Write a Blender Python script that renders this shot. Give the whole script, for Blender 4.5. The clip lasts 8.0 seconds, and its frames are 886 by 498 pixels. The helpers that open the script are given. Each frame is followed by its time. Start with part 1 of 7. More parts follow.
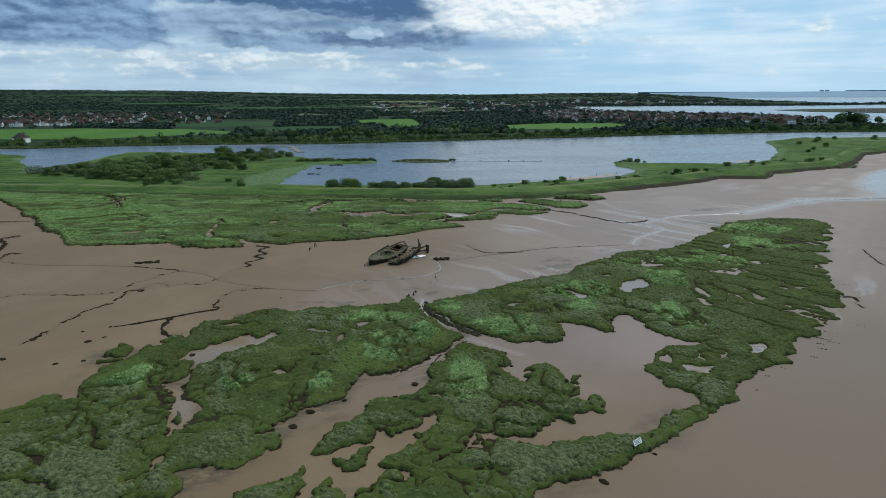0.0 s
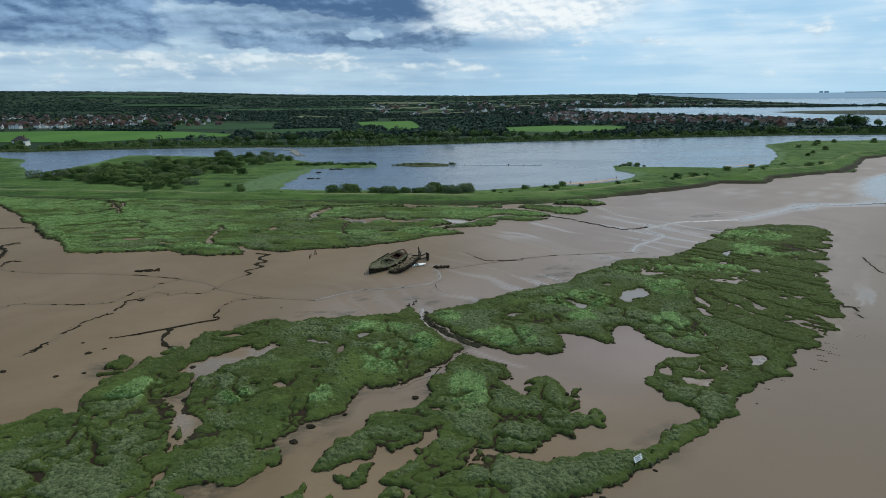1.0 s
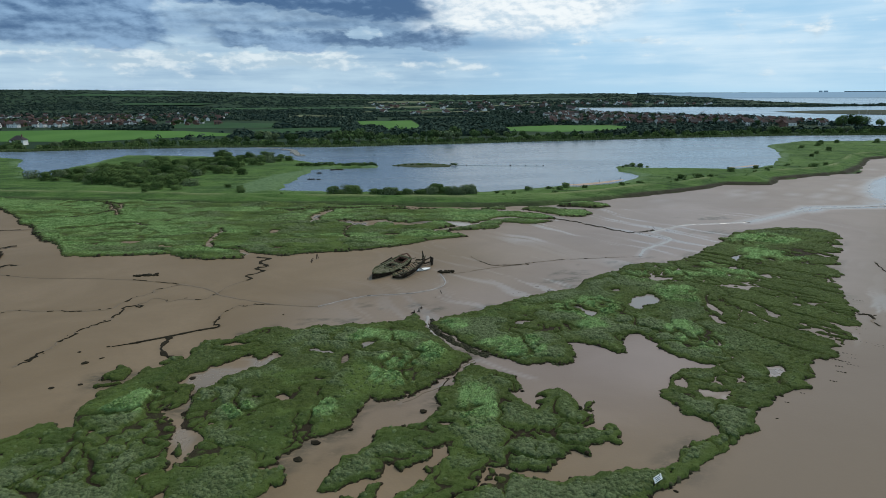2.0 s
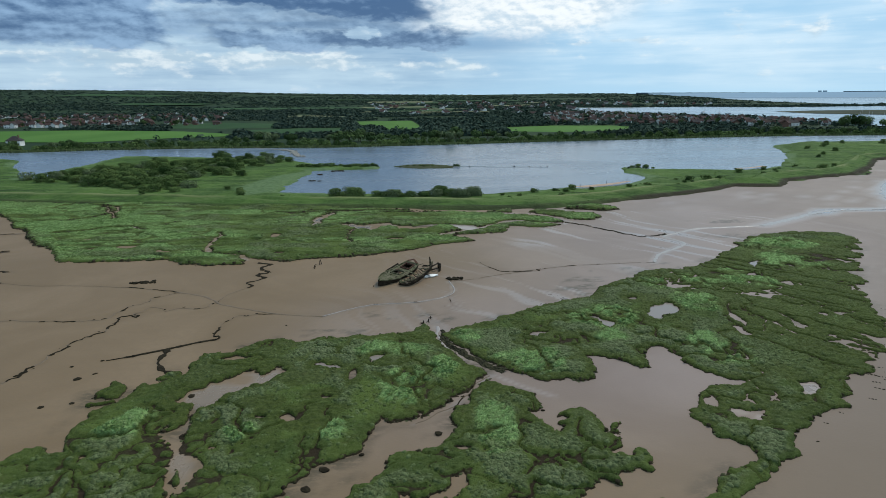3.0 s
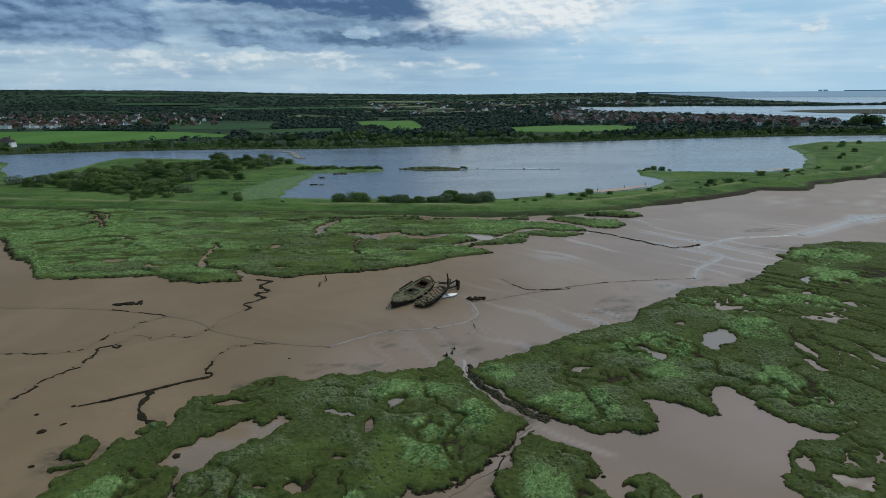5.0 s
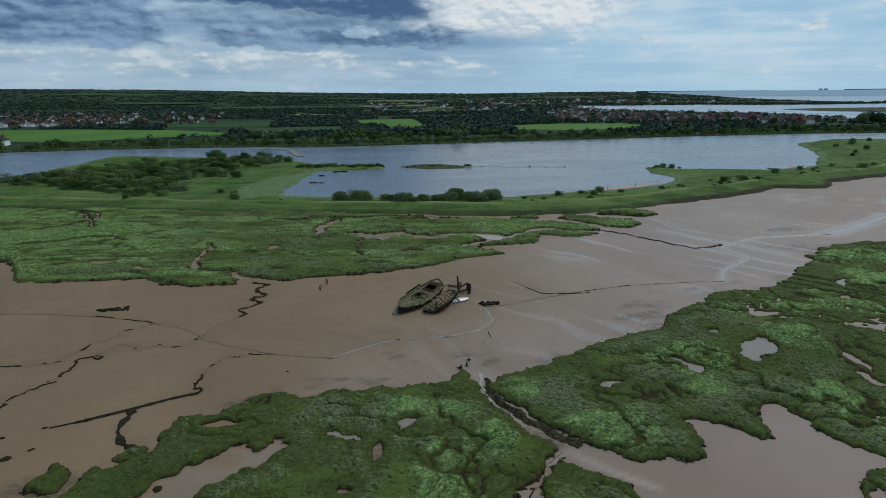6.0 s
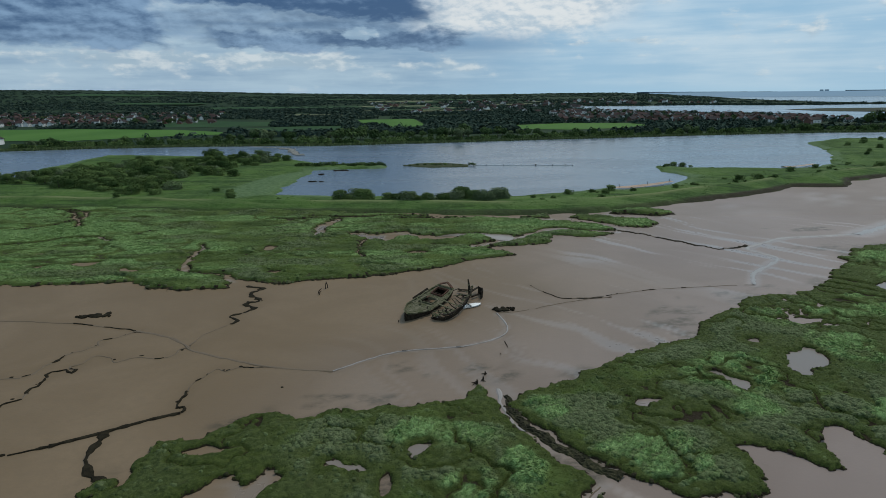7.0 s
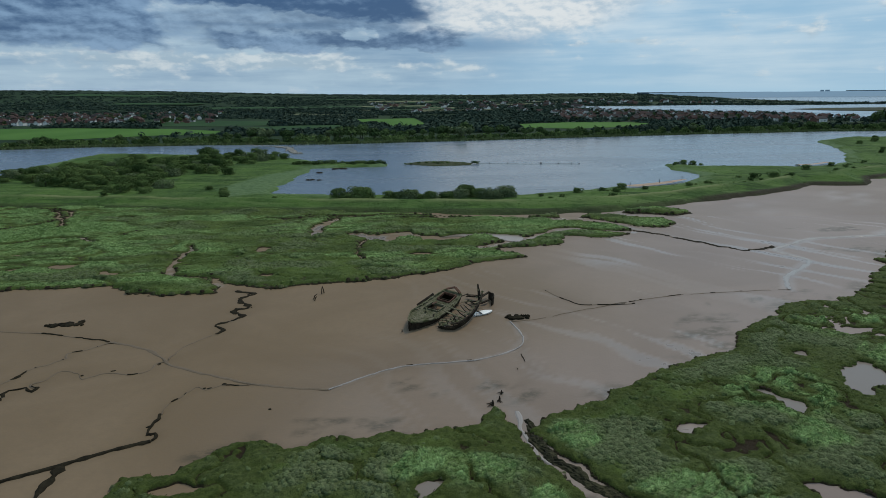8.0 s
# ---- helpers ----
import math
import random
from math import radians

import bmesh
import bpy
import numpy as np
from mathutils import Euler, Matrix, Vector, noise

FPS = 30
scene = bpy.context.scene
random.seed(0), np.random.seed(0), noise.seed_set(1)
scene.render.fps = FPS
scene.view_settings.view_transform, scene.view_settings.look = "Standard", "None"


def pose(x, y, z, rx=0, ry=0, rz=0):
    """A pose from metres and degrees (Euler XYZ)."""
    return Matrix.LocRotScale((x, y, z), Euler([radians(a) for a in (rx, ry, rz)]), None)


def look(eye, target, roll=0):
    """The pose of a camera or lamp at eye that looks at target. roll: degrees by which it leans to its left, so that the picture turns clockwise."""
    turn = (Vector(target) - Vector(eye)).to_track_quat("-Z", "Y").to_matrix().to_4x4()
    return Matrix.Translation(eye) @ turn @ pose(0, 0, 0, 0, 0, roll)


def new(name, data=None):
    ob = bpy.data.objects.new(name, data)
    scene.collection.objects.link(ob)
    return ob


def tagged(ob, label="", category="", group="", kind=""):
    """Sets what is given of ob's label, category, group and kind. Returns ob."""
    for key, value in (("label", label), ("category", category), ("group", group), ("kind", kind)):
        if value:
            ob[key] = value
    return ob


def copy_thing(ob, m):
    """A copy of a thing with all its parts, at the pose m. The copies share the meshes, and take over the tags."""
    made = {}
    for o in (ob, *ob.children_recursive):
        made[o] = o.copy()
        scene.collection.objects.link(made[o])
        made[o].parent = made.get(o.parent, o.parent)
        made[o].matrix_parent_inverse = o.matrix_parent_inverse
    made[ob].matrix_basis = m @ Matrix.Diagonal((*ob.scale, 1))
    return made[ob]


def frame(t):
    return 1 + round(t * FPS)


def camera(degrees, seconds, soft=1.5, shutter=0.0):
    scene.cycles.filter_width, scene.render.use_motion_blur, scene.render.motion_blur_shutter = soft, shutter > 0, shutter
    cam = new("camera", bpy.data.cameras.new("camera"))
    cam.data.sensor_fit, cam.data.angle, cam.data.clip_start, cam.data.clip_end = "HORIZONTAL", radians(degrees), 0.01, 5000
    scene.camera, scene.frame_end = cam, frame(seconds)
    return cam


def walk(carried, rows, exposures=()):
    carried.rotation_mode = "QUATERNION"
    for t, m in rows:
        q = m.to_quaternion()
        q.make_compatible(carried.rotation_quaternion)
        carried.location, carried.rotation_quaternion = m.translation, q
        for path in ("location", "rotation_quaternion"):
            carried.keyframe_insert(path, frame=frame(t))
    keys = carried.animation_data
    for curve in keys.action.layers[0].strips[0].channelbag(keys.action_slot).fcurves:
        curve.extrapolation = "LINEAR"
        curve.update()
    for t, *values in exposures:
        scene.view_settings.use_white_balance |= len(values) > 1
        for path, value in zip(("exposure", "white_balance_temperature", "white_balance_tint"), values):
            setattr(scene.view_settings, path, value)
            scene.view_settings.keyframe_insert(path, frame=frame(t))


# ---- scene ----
cam = camera(71.6, 8.0, soft=0.5)
PATH = [
    (0, (0.333, -0.028, 39.648), (0.325, 1.912, 39.16), -0.55),
    (0.5, (0.42, -0.01, 40.641), (0.411, 1.93, 40.154), -0.55),
    (1, (0.25, 0.334, 41.394), (0.243, 2.275, 40.909), -0.55),
    (1.5, (-0.241, 1.515, 41.923), (-0.247, 3.455, 41.435), -0.5),
    (3, (-3.36, 9.163, 41.984), (-3.36, 11.103, 41.496), -0.5),
    (3.5, (-4.365, 12.481, 42.08), (-4.367, 14.42, 41.591), -0.55),
    (4, (-5.464, 16.248, 42.139), (-5.465, 18.188, 41.651), -0.55),
    (4.5, (-6.599, 20.256, 42.173), (-6.598, 22.195, 41.685), -0.55),
    (6, (-9.9, 33.837, 39.845), (-9.895, 35.776, 39.354), -0.6),
    (6.5, (-10.802, 38.531, 38.578), (-10.798, 40.471, 38.09), -0.6),
    (7, (-11.7, 43.432, 37.375), (-11.695, 45.372, 36.888), -0.6),
    (7.5, (-12.425, 48.491, 36.228), (-12.42, 50.43, 35.741), -0.6),
    (8, (-12.972, 53.408, 35.054), (-12.966, 55.349, 34.569), -0.6),
]
walk(cam, [(t, look(eye, target, roll)) for t, eye, target, roll in PATH], exposures=[(0.0, 0.04), (1.5, 0.02), (3.5, 0.13), (4.5, -0.06), (6.5, -0.30), (8.0, -0.30)])

# ---- sky and sun: broken overcast, sun behind thin cloud ahead and to the right ----
SUN_ELEVATION, SUN_AZIMUTH = radians(50), radians(35)


class Nodes:
    """A small helper to wire up a node tree."""

    def __init__(self, tree):
        self.tree = tree
        tree.nodes.clear()

    def add(self, kind, operation=""):
        node = self.tree.nodes.new(kind)
        if operation:
            node.operation = operation
        return node

    def put(self, socket, value):
        if isinstance(value, bpy.types.NodeSocket):
            self.tree.links.new(value, socket)
        elif isinstance(value, (tuple, list)) and len(value) == 3 and socket.type == "RGBA":
            socket.default_value = (*value, 1)
        else:
            socket.default_value = value

    def math(self, op, a, b=0.0, clamp=False):
        node = self.add("ShaderNodeMath", op)
        node.use_clamp = clamp
        self.put(node.inputs[0], a)
        self.put(node.inputs[1], b)
        return node.outputs[0]

    def mix(self, factor, a, b):
        node = self.add("ShaderNodeMix")
        node.data_type = "RGBA"
        self.put(node.inputs["Factor"], factor)
        self.put(node.inputs[6], a)
        self.put(node.inputs[7], b)
        return node.outputs[2]

    def ramp(self, value, low, high):
        node = self.add("ShaderNodeMapRange")
        node.interpolation_type = "SMOOTHSTEP"
        self.put(node.inputs["Value"], value)
        node.inputs["From Min"].default_value, node.inputs["From Max"].default_value = low, high
        return node.outputs["Result"]

    def noise(self, vector, scale, detail=4.0, rough=0.55, distort=0.0):
        node = self.add("ShaderNodeTexNoise")
        if vector is not None:
            self.put(node.inputs["Vector"], vector)
        node.inputs["Scale"].default_value, node.inputs["Detail"].default_value = scale, detail
        node.inputs["Roughness"].default_value, node.inputs["Distortion"].default_value = rough, distort
        return node.outputs["Fac"]

    def place(self, scale=(1, 1, 1), turn=0):
        """World position, turned about the vertical and stretched."""
        geo = self.add("ShaderNodeNewGeometry")
        node = self.add("ShaderNodeMapping")
        self.put(node.inputs["Vector"], geo.outputs["Position"])
        node.inputs["Scale"].default_value = scale
        node.inputs["Rotation"].default_value = (0, 0, radians(turn))
        return node.outputs["Vector"]

    def attribute(self, name):
        node = self.add("ShaderNodeAttribute")
        node.attribute_name = name
        return node.outputs["Fac"]


def build_sky():
    world = bpy.data.worlds.new("overcast_sky")
    scene.world = world
    world.use_nodes = True
    n = Nodes(world.node_tree)
    sky = n.add("ShaderNodeTexSky")
    sky.sky_type, sky.sun_disc = "NISHITA", False
    sky.sun_elevation, sky.sun_rotation = SUN_ELEVATION, SUN_AZIMUTH
    clear = n.mix(1.0, (0, 0, 0), sky.outputs[0])
    scaled = n.add("ShaderNodeVectorMath", "SCALE")
    n.put(scaled.inputs[0], clear)
    scaled.inputs["Scale"].default_value = 0.09
    coord = n.add("ShaderNodeTexCoord").outputs["Generated"]
    part = n.add("ShaderNodeSeparateXYZ")
    n.put(part.inputs[0], coord)
    x, y, z = part.outputs
    up = n.math("MAXIMUM", z, 0.0)
    azimuth = n.math("ARCTAN2", x, y)
    def bank(az, el, wide, tall):
        """A soft cloud bank round an azimuth and height, in radians."""
        a = n.math("DIVIDE", n.math("SUBTRACT", azimuth, az), wide)
        e = n.math("DIVIDE", n.math("SUBTRACT", up, el), tall)
        total = n.math("ADD", n.math("MULTIPLY", a, a), n.math("MULTIPLY", e, e))
        return n.math("POWER", 2.718, n.math("MULTIPLY", total, -1.0))

    def cloud(across, up_by, scale, detail, rough, distort, shift=(0.0, 0.0)):
        """Cloud noise, drawn out sideways; shift looks a little to one side, to tell lit heads from shaded feet."""
        at = n.add("ShaderNodeCombineXYZ")
        n.put(at.inputs[0], n.math("ADD", n.math("MULTIPLY", azimuth, across), shift[0]))
        n.put(at.inputs[1], n.math("ADD", n.math("MULTIPLY", up, up_by), shift[1]))
        return n.noise(at.outputs[0], scale, detail, rough, distort)

    def total(*terms):
        """Sum of (value less its middle) times its share."""
        out = 0.0
        for value, middle, share in terms:
            out = n.math("ADD", n.math("MULTIPLY", n.math("SUBTRACT", value, middle), share), out)
        return out

    broad = cloud(3.5, 8.0, 1.0, 5.0, 0.50, 0.3)
    puffs = cloud(5.0, 12.0, 2.2, 8.0, 0.55, 0.08)
    above = cloud(5.0, 12.0, 2.2, 8.0, 0.55, 0.08, (0.03, 0.085))
    fluff = cloud(8.0, 17.0, 3.4, 8.0, 0.58, 0.08)
    over = cloud(8.0, 17.0, 3.4, 8.0, 0.58, 0.08, (0.03, 0.08))
    bars = cloud(2.5, 34.0, 1.3, 6.0, 0.52, 0.35)
    threads = cloud(4.0, 48.0, 2.2, 6.0, 0.55, 0.4)
    heads = total((n.math("SUBTRACT", puffs, above), 0.0, 1.0), (n.math("SUBTRACT", fluff, over), 0.0, 0.6))
    # cloud edges wander by these amounts
    a_edge = n.math("ADD", azimuth, total((broad, 0.5, 0.34), (puffs, 0.5, 0.16)))
    e_edge = n.math("ADD", up, total((puffs, 0.5, 0.050), (fluff, 0.5, 0.026), (bars, 0.5, 0.010)))

    def slab(a0, a1, e0, e1, side, base, top):
        """A cloud deck between two azimuths and two heights, its base sharper than its top."""
        across = n.math("MULTIPLY", n.ramp(a_edge, a0 - side, a0 + side), n.ramp(a_edge, a1 + side, a1 - side))
        tall = n.math("MULTIPLY", n.ramp(e_edge, e0 - base, e0 + base), n.ramp(e_edge, e1 + top, e1 - top))
        return n.math("MULTIPLY", across, tall)

    # thin layered cloud everywhere, whiter in the west, bluer over the sea
    layer = total((broad, 0.5, 1.1), (bars, 0.5, 0.9), (threads, 0.5, 0.45), (puffs, 0.5, 0.4))
    west = n.mix(n.ramp(layer, -0.28, 0.30), (0.235, 0.395, 0.590), (0.51, 0.69, 0.83))
    east = n.mix(n.ramp(layer, -0.30, 0.34), (0.36, 0.61, 0.84), (0.63, 0.81, 0.95))
    high = n.mix(n.ramp(azimuth, -0.12, 0.26), west, east)
    # heaped clouds, low in the west, and a great white one over the middle
    lit = n.mix(n.ramp(total((heads, 0.0, 2.4), (puffs, 0.5, 0.5)), -0.24, 0.34), (0.42, 0.57, 0.70), (0.80, 0.88, 0.92))
    where = n.math("ADD", n.math("MULTIPLY", bank(-0.36, 0.054, 0.30, 0.013), 0.24), n.math("MULTIPLY", bank(-0.44, 0.046, 0.10, 0.016), 0.14))
    where = n.math("ADD", where, n.math("MULTIPLY", bank(-0.21, 0.048, 0.085, 0.013), 0.24))
    where = n.math("ADD", where, n.math("MULTIPLY", bank(0.02, 0.042, 0.09, 0.009), 0.20))
    where = n.math("ADD", where, n.math("MULTIPLY", bank(0.25, 0.074, 0.12, 0.006), 0.17))
    where = n.math("ADD", where, n.math("MULTIPLY", bank(0.44, 0.085, 0.12, 0.010), 0.10))
    heap = n.math("ADD", total((puffs, 0.5, 0.9), (fluff, 0.5, 0.5), (bars, 0.5, 0.3)), where)
    high = n.mix(n.math("MULTIPLY", n.ramp(heap, 0.08, 0.28), 0.80), high, lit)
    great = slab(-0.03, 0.27, 0.088, 0.30, 0.07, 0.014, 0.1)
    high = n.mix(n.math("MULTIPLY", great, 0.9), high, n.mix(n.ramp(total((heads, 0.0, 1.8), (broad, 0.5, 0.8)), -0.26, 0.20), (0.56, 0.69, 0.80), (0.93, 0.97, 0.98)))
    blue = n.math("MULTIPLY", bank(0.045, 0.075, 0.10, 0.015), n.ramp(total((puffs, 0.5, 1.0), (bars, 0.5, 0.5)), -0.50, -0.05))
    high = n.mix(n.math("MULTIPLY", blue, 0.85), high, (0.17, 0.34, 0.56))
    # rain clouds over the west: a mottled deck, a sloping darker one above, and a lower shelf
    # this deck reaches on unseen above the view, to darken reflections in the west
    dark = n.math("MULTIPLY", slab(-1.3, -0.37, 0.070, 0.40, 0.025, 0.005, 0.06), 0.97)
    slope = n.math("SUBTRACT", e_edge, n.math("SUBTRACT", 0.137, n.math("MULTIPLY", n.math("ADD", azimuth, 0.41), 0.085)))
    upper = n.math("MULTIPLY", n.ramp(slope, -0.005, 0.006), n.math("MULTIPLY", n.ramp(a_edge, -0.44, -0.34), n.ramp(a_edge, 0.02, -0.07)))
    upper = n.math("MULTIPLY", upper, n.ramp(up, 0.34, 0.22))
    dark = n.math("MAXIMUM", dark, upper)
    dark = n.math("MAXIMUM", dark, n.math("MULTIPLY", slab(-0.33, 0.03, 0.070, 0.098, 0.025, 0.0035, 0.012), 0.95))
    dark = n.math("MAXIMUM", dark, n.math("MULTIPLY", slab(-0.42, -0.02, 0.090, 0.135, 0.06, 0.010, 0.03), 0.70))
    gap = bank(-0.125, 0.092, 0.035, 0.012)
    dark = n.math("MULTIPLY", dark, n.math("SUBTRACT", 1.0, n.math("MULTIPLY", n.ramp(n.math("ADD", gap, total((fluff, 0.5, 1.6), (puffs, 0.5, 1.0))), 0.42, 0.72), 0.85)))
    shade = total((heads, 0.0, 1.3), (puffs, 0.5, 0.9), (broad, 0.5, 0.8), (bars, 0.5, 0.3), (upper, 0.0, -0.22))
    shade = n.math("ADD", shade, n.math("MULTIPLY", bank(-0.45, 0.11, 0.07, 0.03), 0.16))
    gloom = n.mix(n.ramp(shade, -0.30, 0.42), (0.042, 0.114, 0.255), (0.250, 0.410, 0.625))
    high = n.mix(dark, high, gloom)
    # haze towards the horizon
    haze = n.math("POWER", 2.718, n.math("MULTIPLY", up, -46.0))
    hue = n.mix(n.ramp(azimuth, -0.6, 0.5), (0.38, 0.56, 0.74), (0.40, 0.68, 0.90))
    high = n.mix(n.math("MULTIPLY", haze, 0.85), high, hue)
    seen = n.mix(0.92, scaled.outputs[0], high)
    out = n.add("ShaderNodeBackground")
    n.put(out.inputs["Color"], seen)
    out.inputs["Strength"].default_value = 1.0
    n.put(n.add("ShaderNodeOutputWorld").inputs[0], out.outputs[0])


build_sky()
sun = new("sun", bpy.data.lights.new("sun", "SUN"))
sun.data.energy, sun.data.angle, sun.data.color = 2.0, radians(11), (1.0, 0.94, 0.84)
sun.matrix_world = look(
    (100 * math.sin(SUN_AZIMUTH), 100 * math.cos(SUN_AZIMUTH), 100 * math.tan(SUN_ELEVATION)), (0, 0, 0)
)


# ---- materials ----
def surface(name, colour=None, rough=0.8, metal=0.0, spec=0.5):
    """A material with a principled shader; returns it, its nodes helper and the shader."""
    mat = bpy.data.materials.new(name)
    mat.use_nodes = True
    n = Nodes(mat.node_tree)
    shader = n.add("ShaderNodeBsdfPrincipled")
    n.put(n.add("ShaderNodeOutputMaterial").inputs[0], shader.outputs[0])
    n.put(shader.inputs["Roughness"], rough)
    n.put(shader.inputs["Metallic"], metal)
    n.put(shader.inputs["Specular IOR Level"], spec)
    if colour:
        n.put(shader.inputs["Base Color"], colour)
    return mat, n, shader


def relief(n, shader, height, strength, distance):
    bump = n.add("ShaderNodeBump")
    n.put(bump.inputs["Height"], height)
    bump.inputs["Strength"].default_value, bump.inputs["Distance"].default_value = strength, distance
    n.put(shader.inputs["Normal"], bump.outputs[0])


def mud_material():
    mat, n, shader = surface("estuary_mud", rough=0.5)
    pos = n.place()
    broad = n.noise(pos, 0.035, 4.0, 0.55, 0.6)
    fine = n.noise(pos, 0.9, 6.0, 0.6)
    colour = n.mix(n.ramp(broad, 0.35, 0.68), (0.168, 0.114, 0.064), (0.208, 0.144, 0.086))
    colour = n.mix(n.math("MULTIPLY", n.ramp(fine, 0.3, 0.75), 0.35), colour, (0.155, 0.112, 0.070))
    # seaward silt: the sky mirrored in wet mud is put into this grey-lilac
    colour = n.mix(n.math("MULTIPLY", n.attribute("silt"), 0.85), colour, n.mix(n.ramp(broad, 0.3, 0.7), (0.192, 0.147, 0.130), (0.230, 0.180, 0.162)))
    smudge = n.noise(pos, 0.13, 5.0, 0.6, 0.8)
    colour = n.mix(n.math("MULTIPLY", n.ramp(smudge, 0.66, 0.76), 0.16), colour, (0.110, 0.080, 0.052))
    weed = n.math("MULTIPLY", n.attribute("algae"), n.ramp(n.noise(n.place((1, 1.8, 1), -30), 0.45, 6.0, 0.7), 0.33, 0.58))
    colour = n.mix(n.math("MULTIPLY", weed, 0.72), colour, (0.052, 0.046, 0.030))
    colour = n.mix(n.math("MULTIPLY", n.attribute("deep"), 0.8), colour, (0.146, 0.108, 0.078))
    colour = n.mix(n.attribute("bank"), colour, (0.022, 0.018, 0.011))
    n.put(shader.inputs["Base Color"], colour)
    wet = n.math("MULTIPLY", n.attribute("wet"), n.math("ADD", 0.72, n.math("MULTIPLY", n.noise(pos, 0.6, 5.0, 0.6), 0.55)))
    n.put(shader.inputs["Roughness"], n.math("SUBTRACT", 0.58, n.math("MULTIPLY", wet, 0.40)))
    dull = n.math("SUBTRACT", 1.0, n.attribute("bank"))
    n.put(shader.inputs["Specular IOR Level"], n.math("MULTIPLY", dull, n.math("ADD", 0.10, n.math("MULTIPLY", wet, 0.52))))
    ripple = n.math("MULTIPLY", n.noise(pos, 2.5, 5.0, 0.6), n.math("SUBTRACT", 1.0, wet))
    relief(n, shader, ripple, 0.25, 0.08)
    return mat


def marsh_material(name="saltmarsh", blades=False):
    """Cord grass, sea purslane cushions and low turf, with bare mud on the edges and shade coloured into the cracks."""
    mat, n, shader = surface(name, rough=0.85, spec=0.10)
    pos = n.place()
    patch = n.noise(pos, 0.11, 5.0, 0.6, 0.5)
    clump = n.noise(pos, 1.6, 6.0, 0.65, 0.3)
    fine = n.noise(pos, 7.0, 4.0, 0.7)
    turf = n.mix(n.ramp(patch, 0.36, 0.62), (0.048, 0.072, 0.016), (0.092, 0.126, 0.026))
    turf = n.mix(n.math("MULTIPLY", n.ramp(clump, 0.35, 0.7), 0.55), turf, (0.088, 0.130, 0.042))
    turf = n.mix(n.math("MULTIPLY", n.ramp(fine, 0.45, 0.75), 0.4), turf, (0.030, 0.050, 0.012))
    low = n.mix(n.ramp(clump, 0.35, 0.7), (0.038, 0.052, 0.012), (0.076, 0.096, 0.021))
    turf = n.mix(n.math("MULTIPLY", n.attribute("rim"), 0.85), turf, low)
    shrub = n.mix(n.ramp(clump, 0.32, 0.66), (0.066, 0.084, 0.034), (0.145, 0.170, 0.080))
    colour = n.mix(n.attribute("shrub"), turf, shrub)
    grass = n.mix(n.ramp(clump, 0.3, 0.7), (0.175, 0.280, 0.085), (0.360, 0.510, 0.195))
    colour = n.mix(n.attribute("lush"), colour, grass)
    rust = n.math("MULTIPLY", n.ramp(n.noise(pos, 0.5, 5.0, 0.6), 0.58, 0.72), 0.35)
    colour = n.mix(rust, colour, (0.060, 0.056, 0.018))
    # bare mud on the banks; the same dark colour paints shade in the cracks
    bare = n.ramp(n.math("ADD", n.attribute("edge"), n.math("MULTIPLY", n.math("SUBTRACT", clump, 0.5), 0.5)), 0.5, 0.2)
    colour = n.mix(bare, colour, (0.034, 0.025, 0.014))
    if blades:
        each = n.add("ShaderNodeNewGeometry").outputs["Random Per Island"]
        colour = n.mix(n.math("MULTIPLY", n.ramp(each, 0.5, 1.0), n.math("SUBTRACT", 0.36, n.math("MULTIPLY", n.attribute("lush"), 0.25))), colour, (0.190, 0.240, 0.100))
        colour = n.mix(n.math("MULTIPLY", n.ramp(each, 0.3, 0.0), n.math("SUBTRACT", 0.4, n.math("MULTIPLY", n.attribute("lush"), 0.25))), colour, (0.030, 0.048, 0.014))
    n.put(shader.inputs["Base Color"], colour)
    height = n.math("ADD", n.noise(pos, 3.5, 6.0, 0.7), n.math("MULTIPLY", fine, 0.5))
    relief(n, shader, height, 0.8, 0.25)
    return mat


def meadow_material():
    mat, n, shader = surface("rough_grassland", rough=0.9, spec=0.08)
    pos = n.place()
    patch = n.noise(pos, 0.045, 5.0, 0.6, 0.8)
    tuft = n.noise(pos, 0.6, 6.0, 0.65)
    colour = n.mix(n.ramp(patch, 0.35, 0.65), (0.034, 0.070, 0.016), (0.074, 0.132, 0.028))
    colour = n.mix(n.math("MULTIPLY", n.ramp(tuft, 0.35, 0.7), 0.5), colour, (0.095, 0.145, 0.045))
    rank = n.noise(n.place((0.018, 0.20, 0.1), -6), 1.0, 6.0, 0.62, 0.8)
    colour = n.mix(n.math("MULTIPLY", n.ramp(rank, 0.52, 0.64), 0.7), colour, (0.125, 0.175, 0.058))
    colour = n.mix(n.math("MULTIPLY", n.ramp(rank, 0.46, 0.36), 0.75), colour, (0.024, 0.046, 0.014))
    colour = n.mix(n.attribute("reeds"), colour, n.mix(n.ramp(tuft, 0.3, 0.7), (0.066, 0.112, 0.046), (0.124, 0.180, 0.078)))
    colour = n.mix(n.attribute("path"), colour, (0.165, 0.185, 0.075))
    colour = n.mix(n.attribute("foot"), colour, (0.042, 0.036, 0.022))
    n.put(shader.inputs["Base Color"], colour)
    relief(n, shader, tuft, 0.9, 0.6)
    return mat


def crop_material(name, low, high):
    mat, n, shader = surface(name, rough=0.9, spec=0.08)
    colour = n.mix(n.ramp(n.noise(n.place((0.02, 0.006, 0.02)), 1.0, 5.0), 0.3, 0.7), low, high)
    colour = n.mix(n.math("MULTIPLY", n.noise(n.place(), 0.3, 5.0), 0.4), colour, low)
    n.put(shader.inputs["Base Color"], colour)
    return mat


